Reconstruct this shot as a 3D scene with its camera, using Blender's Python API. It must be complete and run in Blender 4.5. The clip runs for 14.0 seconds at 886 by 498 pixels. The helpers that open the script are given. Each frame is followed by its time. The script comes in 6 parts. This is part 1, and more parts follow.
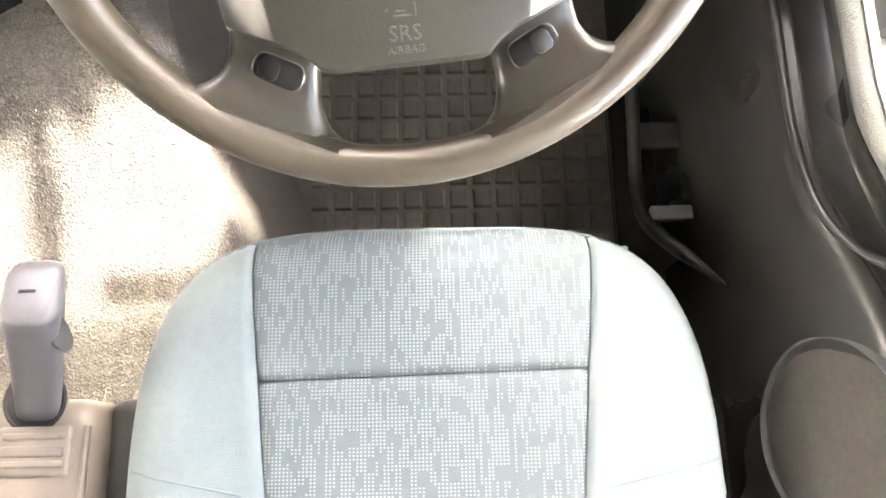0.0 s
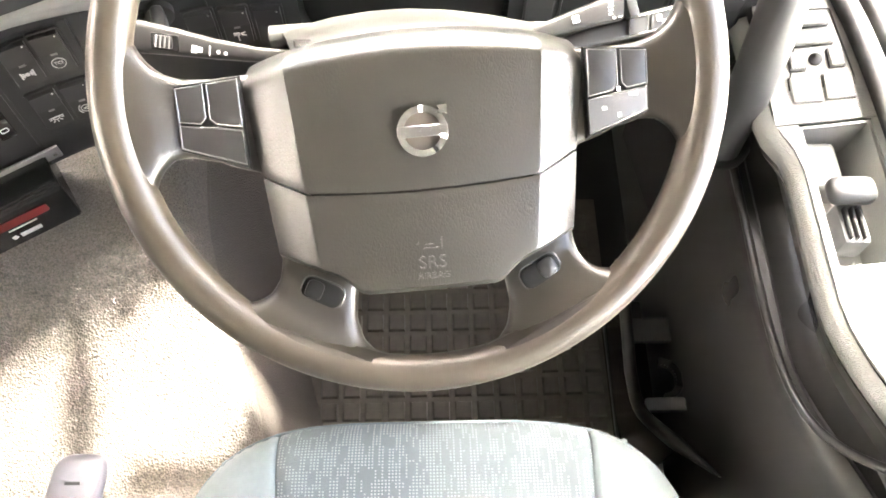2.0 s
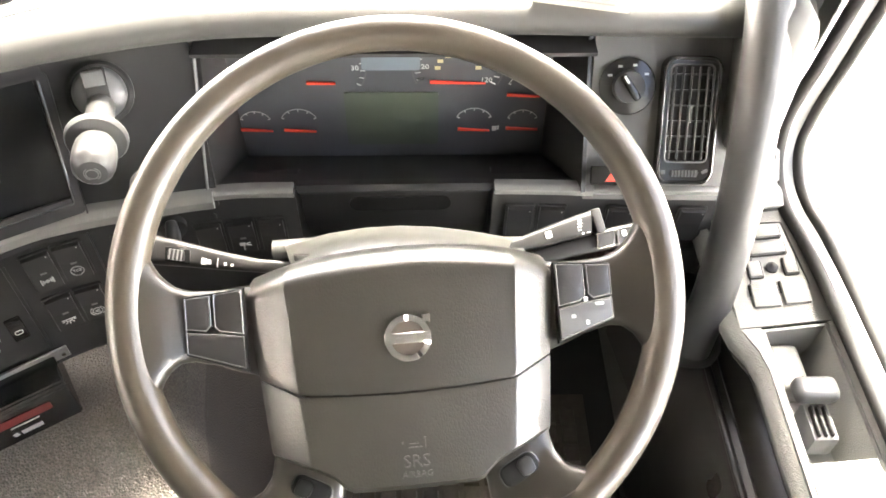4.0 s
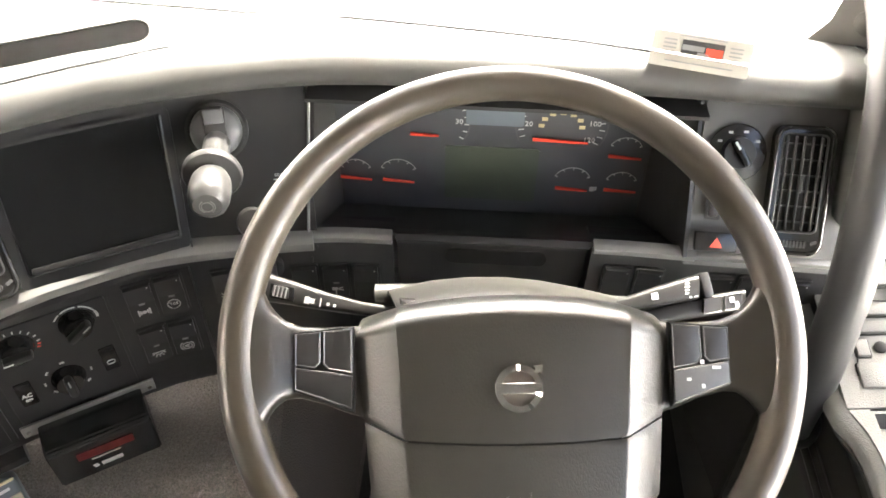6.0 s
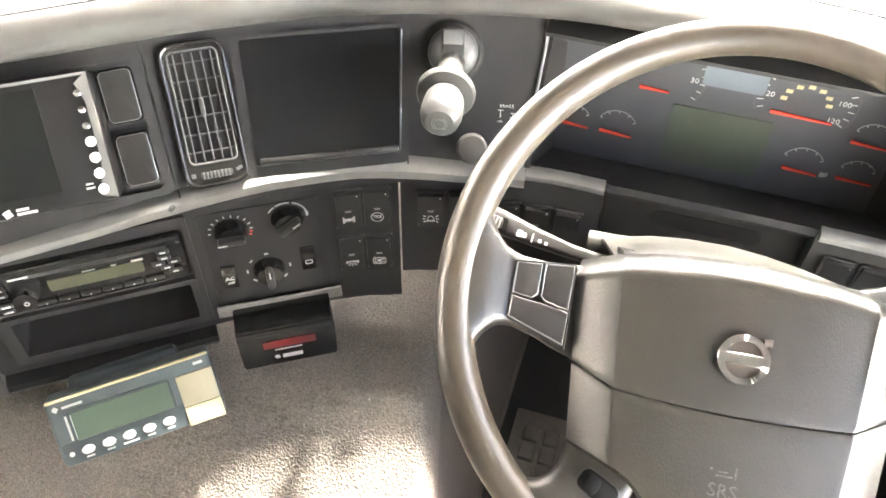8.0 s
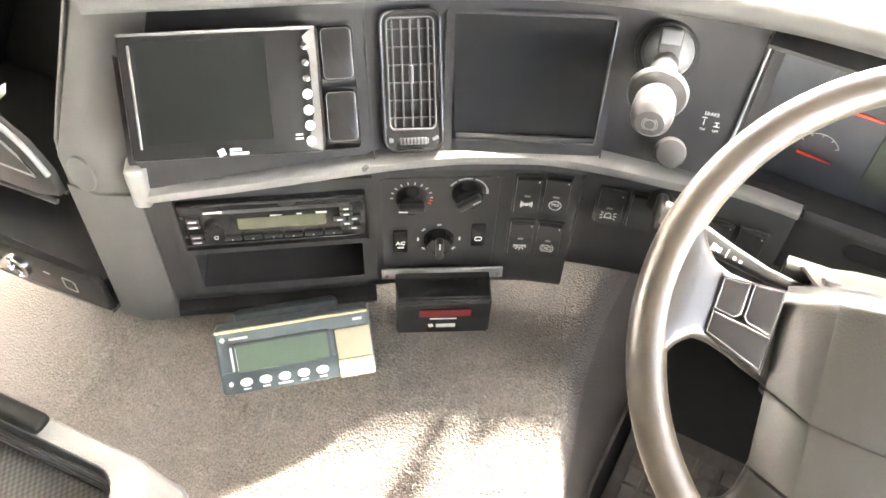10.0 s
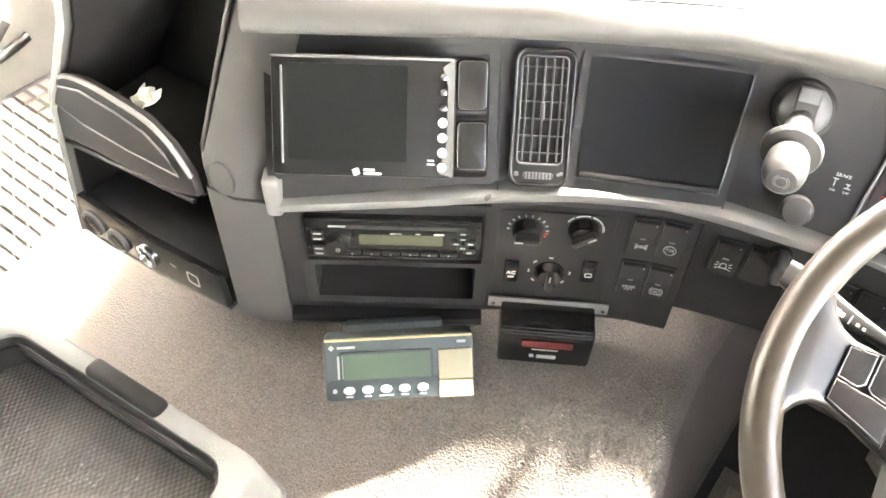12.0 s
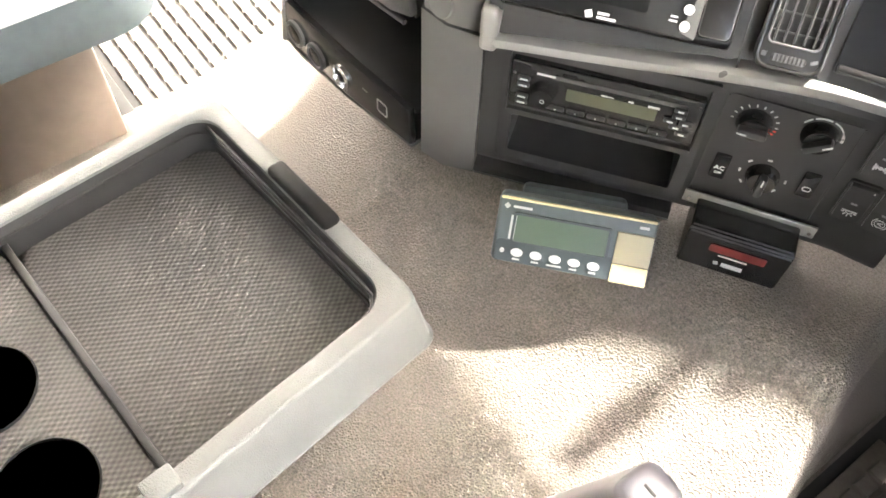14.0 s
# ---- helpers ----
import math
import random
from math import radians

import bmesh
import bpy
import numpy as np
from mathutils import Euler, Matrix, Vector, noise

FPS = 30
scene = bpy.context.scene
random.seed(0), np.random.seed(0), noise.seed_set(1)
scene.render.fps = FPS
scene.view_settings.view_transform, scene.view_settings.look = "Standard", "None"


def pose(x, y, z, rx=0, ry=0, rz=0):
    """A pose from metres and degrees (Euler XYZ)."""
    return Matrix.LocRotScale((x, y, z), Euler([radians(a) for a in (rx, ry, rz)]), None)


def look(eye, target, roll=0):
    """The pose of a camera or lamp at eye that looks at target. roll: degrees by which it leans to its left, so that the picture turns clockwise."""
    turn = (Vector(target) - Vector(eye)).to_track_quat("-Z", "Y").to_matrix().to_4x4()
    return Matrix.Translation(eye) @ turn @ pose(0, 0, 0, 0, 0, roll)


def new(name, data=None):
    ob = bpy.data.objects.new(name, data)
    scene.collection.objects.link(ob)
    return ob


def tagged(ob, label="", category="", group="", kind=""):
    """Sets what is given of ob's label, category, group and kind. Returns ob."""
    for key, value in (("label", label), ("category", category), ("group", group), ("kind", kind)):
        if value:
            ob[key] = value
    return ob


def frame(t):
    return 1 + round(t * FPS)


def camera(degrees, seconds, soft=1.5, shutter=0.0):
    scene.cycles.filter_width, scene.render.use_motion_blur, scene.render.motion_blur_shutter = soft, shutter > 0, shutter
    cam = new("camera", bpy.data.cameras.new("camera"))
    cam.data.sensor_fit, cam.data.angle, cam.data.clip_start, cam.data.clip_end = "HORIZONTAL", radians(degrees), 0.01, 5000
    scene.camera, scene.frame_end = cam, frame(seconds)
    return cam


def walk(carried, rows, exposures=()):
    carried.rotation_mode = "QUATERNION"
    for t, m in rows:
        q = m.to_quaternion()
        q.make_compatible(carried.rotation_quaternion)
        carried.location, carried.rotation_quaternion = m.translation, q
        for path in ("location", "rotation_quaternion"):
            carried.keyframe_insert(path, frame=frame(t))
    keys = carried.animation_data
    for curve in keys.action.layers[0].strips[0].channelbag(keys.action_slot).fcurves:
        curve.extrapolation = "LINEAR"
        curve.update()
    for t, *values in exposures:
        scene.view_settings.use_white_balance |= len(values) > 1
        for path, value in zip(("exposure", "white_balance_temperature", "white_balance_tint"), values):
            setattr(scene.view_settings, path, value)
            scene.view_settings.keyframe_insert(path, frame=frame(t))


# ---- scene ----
cam = camera(57.1, 14.0, soft=1.65)
PATH = [
    (0, (0.022, 0.149, 1.147), (0.031, 0.661, -0.787), -0.3),
    (0.5, (0.007, 0.15, 1.164), (0.026, 0.709, -0.756), 0.5),
    (1, (0.005, 0.151, 1.188), (0.028, 0.796, -0.705), 0.7),
    (1.5, (-0.003, 0.149, 1.206), (0.03, 0.923, -0.638), 1.1),
    (2, (0.003, 0.144, 1.221), (0.038, 1.057, -0.558), 1.1),
    (2.5, (0.001, 0.141, 1.233), (0.041, 1.156, -0.489), 1.2),
    (3, (0.003, 0.138, 1.246), (0.046, 1.253, -0.414), 1.2),
    (3.5, (0.007, 0.132, 1.264), (0.053, 1.331, -0.336), 1.1),
    (3.7, (0.012, 0.128, 1.267), (0.06, 1.37, -0.299), 1.1),
    (5.8, (-0.026, 0.119, 1.257), (-0.073, 1.538, -0.152), 0.9),
    (6, (-0.037, 0.117, 1.252), (-0.108, 1.536, -0.155), 1.0),
    (6.5, (-0.052, 0.115, 1.242), (-0.202, 1.522, -0.173), 1.0),
    (7, (-0.071, 0.109, 1.236), (-0.31, 1.488, -0.193), 1.2),
    (7.5, (-0.084, 0.103, 1.233), (-0.401, 1.447, -0.214), 1.2),
    (8, (-0.1, 0.097, 1.227), (-0.487, 1.395, -0.244), 1.3),
    (8.5, (-0.117, 0.091, 1.226), (-0.556, 1.349, -0.265), 1.4),
    (9, (-0.136, 0.079, 1.225), (-0.655, 1.283, -0.285), 1.3),
    (9.2, (-0.148, 0.08, 1.22), (-0.681, 1.271, -0.296), 1.5),
    (11.3, (-0.175, 0.052, 1.258), (-0.906, 1.168, -0.233), 2.1),
    (11.5, (-0.177, 0.056, 1.259), (-0.924, 1.16, -0.232), 1.7),
    (12, (-0.192, 0.049, 1.251), (-0.979, 1.133, -0.233), 1.6),
    (12.5, (-0.202, 0.044, 1.236), (-1.026, 1.086, -0.259), 1.6),
    (13, (-0.209, 0.032, 1.227), (-1.096, 1.0, -0.282), 1.7),
    (13.5, (-0.213, 0.029, 1.202), (-1.131, 0.893, -0.351), 2.0),
    (14, (-0.219, 0.014, 1.185), (-1.114, 0.726, -0.456), 2.4),
]
EXPOSURE = [(0.0, 3.98), (1.5, 4.08), (3.5, 3.66), (4.7, 3.2), (6.0, 2.86), (6.5, 3.03), (7.5, 3.55), (9.0, 4.25), (11.5, 4.14), (12.5, 4.03), (13.5, 3.93), (14.0, 3.68)]
walk(cam, [(t, look(eye, target, roll)) for t, eye, target, roll in PATH], [(t, stops, 6560, 10) for t, stops in EXPOSURE])

# ---- world, sun ----
SUN_ELEV, SUN_AZ = 58.2, 24.0     # degrees; azimuth from straight ahead towards the driver's door
world = bpy.data.worlds.new("sky")
scene.world = world
world.use_nodes = True
wn = world.node_tree
sky = wn.nodes.new("ShaderNodeTexSky")
sky.sky_type = "NISHITA"
sky.sun_disc = False
sky.dust_density, sky.ozone_density = 8.0, 0.5      # a hazy, pale sky
sky.sun_elevation = radians(SUN_ELEV)
sky.sun_rotation = radians(SUN_AZ)
wn.links.new(sky.outputs[0], wn.nodes["Background"].inputs[0])
wn.nodes["Background"].inputs[1].default_value = 0.2
sun = new("sun", bpy.data.lights.new("sun", "SUN"))
sun.data.energy, sun.data.angle, sun.data.color = 4.6, radians(3.5), (1.0, 0.95, 0.86)
sd = Vector((math.sin(radians(SUN_AZ)) * math.cos(radians(SUN_ELEV)), math.cos(radians(SUN_AZ)) * math.cos(radians(SUN_ELEV)), math.sin(radians(SUN_ELEV))))
sun.matrix_world = look(sd * 20, (0, 0, 0))

# ---- materials ----
def material(name, colour, rough=0.5, metal=0.0, vary=0.15, scale=30.0, bump=0.0, bump_scale=400.0, coat=0.0, spec=0.5, blotch=0.12):
    """A procedural surface: colour varied at two scales, roughness varied, fine relief."""
    m = bpy.data.materials.new(name)
    m.use_nodes = True
    nt = m.node_tree
    b = nt.nodes["Principled BSDF"]
    tc = nt.nodes.new("ShaderNodeTexCoord")
    n1 = nt.nodes.new("ShaderNodeTexNoise")
    n1.inputs["Scale"].default_value, n1.inputs["Detail"].default_value = scale, 5
    n2 = nt.nodes.new("ShaderNodeTexNoise")
    n2.inputs["Scale"].default_value, n2.inputs["Detail"].default_value = scale * blotch, 3
    nt.links.new(tc.outputs["Object"], n1.inputs["Vector"])
    nt.links.new(tc.outputs["Object"], n2.inputs["Vector"])
    mix = nt.nodes.new("ShaderNodeMath")
    mix.operation = "ADD"
    nt.links.new(n1.outputs[0], mix.inputs[0])
    nt.links.new(n2.outputs[0], mix.inputs[1])
    ramp = nt.nodes.new("ShaderNodeMapRange")
    ramp.inputs["From Min"].default_value, ramp.inputs["From Max"].default_value = 0.6, 1.4
    ramp.inputs["To Min"].default_value, ramp.inputs["To Max"].default_value = 1 - vary, 1 + vary
    nt.links.new(mix.outputs[0], ramp.inputs[0])
    col = nt.nodes.new("ShaderNodeVectorMath")
    col.operation = "SCALE"
    col.inputs[0].default_value = colour
    nt.links.new(ramp.outputs[0], col.inputs["Scale"])
    nt.links.new(col.outputs[0], b.inputs["Base Color"])
    rr = nt.nodes.new("ShaderNodeMapRange")
    rr.inputs["From Min"].default_value, rr.inputs["From Max"].default_value = 0.3, 0.7
    rr.inputs["To Min"].default_value, rr.inputs["To Max"].default_value = max(rough - 0.03, 0.02), min(rough + 0.03, 1)
    nt.links.new(n2.outputs[0], rr.inputs[0])
    nt.links.new(rr.outputs[0], b.inputs["Roughness"])
    b.inputs["Metallic"].default_value = metal
    b.inputs["Coat Weight"].default_value = coat
    b.inputs["Specular IOR Level"].default_value = spec
    if bump:
        n3 = nt.nodes.new("ShaderNodeTexVoronoi")
        n3.inputs["Scale"].default_value = bump_scale
        nt.links.new(tc.outputs["Object"], n3.inputs["Vector"])
        bp = nt.nodes.new("ShaderNodeBump")
        bp.inputs["Strength"].default_value = bump
        bp.inputs["Distance"].default_value = 0.002
        nt.links.new(n3.outputs["Distance"], bp.inputs["Height"])
        nt.links.new(bp.outputs[0], b.inputs["Normal"])
    return m


def glass(name, colour=(1, 1, 1), rough=0.0):
    m = bpy.data.materials.new(name)
    m.use_nodes = True
    b = m.node_tree.nodes["Principled BSDF"]
    b.inputs["Base Color"].default_value = (*colour, 1)
    b.inputs["Roughness"].default_value = rough
    b.inputs["Transmission Weight"].default_value = 1.0
    b.inputs["IOR"].default_value = 1.1
    return m


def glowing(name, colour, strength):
    """A far backdrop that gives off light into the cab."""
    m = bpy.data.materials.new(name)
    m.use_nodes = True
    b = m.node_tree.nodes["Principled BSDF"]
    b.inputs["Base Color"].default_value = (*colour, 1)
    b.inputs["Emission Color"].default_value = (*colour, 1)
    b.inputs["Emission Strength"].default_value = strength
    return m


def dimpled(name, colour, pitch):
    """Moulded dusty rubber with a regular lattice of small dimples, their shade put into the colour."""
    m = material(name, colour, 0.66, vary=0.35, scale=9, bump=0.65, bump_scale=260, spec=0.25)
    nt = m.node_tree
    bp = [n for n in nt.nodes if n.type == "BUMP"][0]
    tc = [n for n in nt.nodes if n.type == "TEX_COORD"][0]
    sep = nt.nodes.new("ShaderNodeSeparateXYZ")
    nt.links.new(tc.outputs["Object"], sep.inputs[0])
    waves = []
    for axis, stretch in ((0, 1.0), (1, 1.5)):
        k = nt.nodes.new("ShaderNodeMath")
        k.operation = "MULTIPLY"
        k.inputs[1].default_value = 2 * math.pi / (pitch * stretch)
        nt.links.new(sep.outputs[axis], k.inputs[0])
        c = nt.nodes.new("ShaderNodeMath")
        c.operation = "COSINE"
        nt.links.new(k.outputs[0], c.inputs[0])
        waves.append(c)
    mul = nt.nodes.new("ShaderNodeMath")
    mul.operation = "MULTIPLY"
    nt.links.new(waves[0].outputs[0], mul.inputs[0])
    nt.links.new(waves[1].outputs[0], mul.inputs[1])
    nt.links.new(mul.outputs[0], bp.inputs["Height"])
    pit_shade = nt.nodes.new("ShaderNodeMapRange")               # shade painted into the dimples; ridges keep the full colour
    pit_shade.inputs["From Min"].default_value, pit_shade.inputs["To Min"].default_value = -1.0, 0.45
    nt.links.new(mul.outputs[0], pit_shade.inputs[0])
    col = [n for n in nt.nodes if n.type == "VECT_MATH"][0]
    both = nt.nodes.new("ShaderNodeMath")
    both.operation = "MULTIPLY"
    nt.links.new(col.inputs["Scale"].links[0].from_socket, both.inputs[0])
    nt.links.new(pit_shade.outputs[0], both.inputs[1])
    nt.links.new(both.outputs[0], col.inputs["Scale"])
    bp.inputs["Distance"].default_value = 0.0006
    return m


def crackled(name, colour, rough, cells, strength):
    """Moulded leather grain: stretched cells with creases between them."""
    m = material(name, colour, rough, vary=0.12, bump=strength, bump_scale=cells, spec=0.65)
    nt = m.node_tree
    cell = [n for n in nt.nodes if n.type == "TEX_VORONOI"][0]
    bp = [n for n in nt.nodes if n.type == "BUMP"][0]
    tc = [n for n in nt.nodes if n.type == "TEX_COORD"][0]
    warped = nt.nodes.new("ShaderNodeTexNoise")
    warped.inputs["Scale"].default_value = 90
    nt.links.new(tc.outputs["Object"], warped.inputs["Vector"])
    shift = nt.nodes.new("ShaderNodeVectorMath")
    shift.operation = "MULTIPLY_ADD"
    shift.inputs[1].default_value = (0.006, 0.006, 0.006)
    nt.links.new(warped.outputs["Color"], shift.inputs[0])
    squeeze = nt.nodes.new("ShaderNodeVectorMath")
    squeeze.operation = "MULTIPLY"
    squeeze.inputs[1].default_value = (1.25, 0.7, 1.0)
    nt.links.new(tc.outputs["Object"], squeeze.inputs[0])
    nt.links.new(squeeze.outputs[0], shift.inputs[2])
    nt.links.new(shift.outputs[0], cell.inputs["Vector"])
    cell.feature = "DISTANCE_TO_EDGE"
    flat = nt.nodes.new("ShaderNodeMapRange")
    flat.inputs["From Max"].default_value = 0.22
    nt.links.new(cell.outputs["Distance"], flat.inputs[0])
    nt.links.new(flat.outputs[0], bp.inputs["Height"])
    bp.inputs["Distance"].default_value = 0.0012
    return m


# emissive panels outside the windows, strengths set to light the cab
M_FAR = glowing("glow_driver_side", (1.0, 0.97, 0.92), 3.9)
M_AHEAD = glowing("glow_ahead", (1.0, 0.97, 0.92), 4.7)
M_SIDE = glowing("glow_passenger_side", (1.0, 0.94, 0.86), 0.3)
M_BLACK = material("black_dash_plastic", (0.0205, 0.0195, 0.0185), 0.46, vary=0.12, bump=0.12, bump_scale=1200, spec=0.36)
M_DARK = material("dark_recess_plastic", (0.022, 0.0205, 0.019), 0.6, vary=0.15)
M_GREY = material("grey_dash_vinyl", (0.080, 0.0775, 0.071), 0.5, vary=0.1, bump=0.1, bump_scale=1100)
M_LIGHT = material("light_grey_plastic", (0.23, 0.227, 0.21), 0.45, vary=0.08, bump=0.3, bump_scale=700)
M_STRIP = material("silver_trim", (0.25, 0.244, 0.229), 0.30, metal=0.5, vary=0.06, scale=60)
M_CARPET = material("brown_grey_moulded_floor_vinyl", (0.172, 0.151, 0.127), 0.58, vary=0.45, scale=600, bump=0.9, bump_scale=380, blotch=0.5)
# floor vinyl with the tunnel side's shade in its colour; bulkhead shares it
M_CARPET_SHADED = material("floor_vinyl_shaded", (0.115, 0.097, 0.080), 0.6, vary=0.4, scale=620, bump=1.0, bump_scale=420, blotch=0.5)
M_HANDLE = material("grey_grab_handle_plastic", (0.036, 0.035, 0.033), 0.42, vary=0.08, spec=0.5)
M_EDGE = material("dull_silver_edge", (0.15, 0.15, 0.144), 0.22, metal=0.4, vary=0.05)
M_WHEEL = material("dark_leather", (0.030, 0.0236, 0.0155), 0.38, vary=0.18, bump=0.06, bump_scale=1200, spec=0.65)
M_HUB = crackled("airbag_cover_vinyl", (0.0165, 0.0148, 0.0110), 0.33, 400, 0.10)
M_SPOKE = material("dark_spoke_leather", (0.0175, 0.0148, 0.0108), 0.32, vary=0.15, bump=0.05, bump_scale=1200, spec=0.55)
M_SEAT = material("pale_blue_seat_cloth", (0.148, 0.178, 0.184), 0.85, vary=0.08, scale=160, bump=0.25, bump_scale=1100)
M_INSERT = material("patterned_blue_seat_cloth", (0.22, 0.30, 0.33), 0.85, vary=0.1, scale=80, bump=0.5, bump_scale=1400)
M_RUBBER = material("black_rubber_mat", (0.125, 0.108, 0.088), 0.7, vary=0.25, scale=90)
M_CHROME = material("chrome", (0.75, 0.75, 0.74), 0.15, metal=1.0, vary=0.03)
M_GLASS = glass("window_glass")
M_SCREEN = material("dark_screen_glass", (0.0085, 0.0085, 0.0085), 0.37, vary=0.05, spec=0.2)
M_WHITE = material("white_print", (0.5, 0.5, 0.48), 0.6, vary=0.03)
M_RED = material("red_needle_paint", (0.75, 0.06, 0.03), 0.5, vary=0.05)
M_YELLOW = material("pale_yellow_plastic", (0.5, 0.425, 0.23), 0.5, vary=0.05)
M_HEAD = material("grey_headlining", (0.085, 0.082, 0.077), 0.9, vary=0.06, scale=60)
M_GROUND = material("pale_concrete_yard", (0.55, 0.53, 0.5), 0.9, vary=0.15, scale=2.0)
M_DUSTY = material("dusty_rubber_mat", (0.13, 0.114, 0.098), 0.8, vary=0.3, scale=40)
M_DIAL = material("dark_dial_face", (0.060, 0.062, 0.065), 0.38, vary=0.12, scale=20)
M_LCD = material("grey_green_display", (0.056, 0.066, 0.048), 0.38, vary=0.1)
M_LCD_BLUE = material("blue_grey_display", (0.13, 0.15, 0.17), 0.38, vary=0.05)
M_LCD_DIM = material("olive_display", (0.055, 0.058, 0.035), 0.38, vary=0.06)
M_LCD_GREEN = material("green_display", (0.075, 0.11, 0.072), 0.38, vary=0.08)
M_VENT = material("grey_vent_blade", (0.075, 0.074, 0.072), 0.4, vary=0.06)
M_GLOSS = material("black_satin_plastic", (0.016, 0.0152, 0.0142), 0.23, vary=0.1)
M_SWITCH = material("black_switch_plastic", (0.019, 0.018, 0.0168), 0.36, vary=0.1)
M_SCREEN_GREY = material("grey_screen", (0.0085, 0.0092, 0.0085), 0.36, vary=0.05, spec=0.08)
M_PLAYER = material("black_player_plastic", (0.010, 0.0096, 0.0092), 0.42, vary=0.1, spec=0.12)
M_TRAY = material("grey_tray_plastic", (0.132, 0.135, 0.124), 0.45, vary=0.1, bump=0.3, bump_scale=700)
M_MID = material("mid_grey_plastic", (0.2, 0.2, 0.195), 0.42, vary=0.08)
M_DKGREY = material("dark_grey_plastic", (0.085, 0.085, 0.085), 0.4, vary=0.08)
M_COLUMN = material("column_grey_plastic", (0.052, 0.0505, 0.045), 0.36, vary=0.08, spec=0.6)
M_COWL = material("grey_cowl_vinyl", (0.056, 0.0542, 0.0495), 0.42, vary=0.12, bump=0.12, bump_scale=1100)
M_EMBOSS = material("raised_mark", (0.060, 0.058, 0.053), 0.4, vary=0.05)
M_LEVER = material("pale_worn_plastic", (0.052, 0.051, 0.049), 0.32, vary=0.15, scale=60, spec=0.5)
M_TEAL = material("grey_green_case", (0.075, 0.093, 0.094), 0.42, vary=0.06)
M_TEAL_DARK = material("dark_grey_green_face", (0.042, 0.053, 0.055), 0.4, vary=0.05)
M_PALE = material("pale_key", (0.36, 0.325, 0.22), 0.5, vary=0.04)
M_REDGLASS = material("dark_red_window", (0.13, 0.011, 0.011), 0.38, vary=0.1)
M_BRONZE = material("bronze_badge_field", (0.055, 0.044, 0.034), 0.4, vary=0.05)
M_THREAD = material("blue_grey_thread", (0.13, 0.16, 0.175), 0.8, vary=0.1)
M_PURPLE = material("worn_grey_lever_plastic", (0.095, 0.091, 0.099), 0.31, vary=0.1, scale=50)
M_BEIGE = material("worn_beige_plastic", (0.23, 0.195, 0.165), 0.38, vary=0.14)
M_DOOR = material("black_door_panel", (0.034, 0.0315, 0.0285), 0.30, vary=0.12)
M_SEAL = material("black_rubber_seal", (0.012, 0.011, 0.010), 0.7, vary=0.1, spec=0.3)
# near-black without gloss, paints the shade inside the top bin
M_PIT = material("bin_depth_shade", (0.006, 0.0058, 0.0056), 1.0, vary=0.2, spec=0.0)
M_MESH = material("speaker_mesh", (0.11, 0.098, 0.083), 0.6, vary=0.2, scale=200, bump=1.0, bump_scale=900)
M_HONEY = dimpled("honeycomb_liner", (0.076, 0.071, 0.064), 0.0062)
M_PALECLOTH = material("pale_grey_green_cloth", (0.46, 0.49, 0.47), 0.85, vary=0.12, scale=60, bump=0.4, bump_scale=1400)
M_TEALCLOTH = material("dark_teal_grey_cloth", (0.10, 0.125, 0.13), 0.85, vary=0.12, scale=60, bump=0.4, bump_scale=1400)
M_PAPER = material("pale_paper", (0.36, 0.34, 0.29), 0.8, vary=0.05)


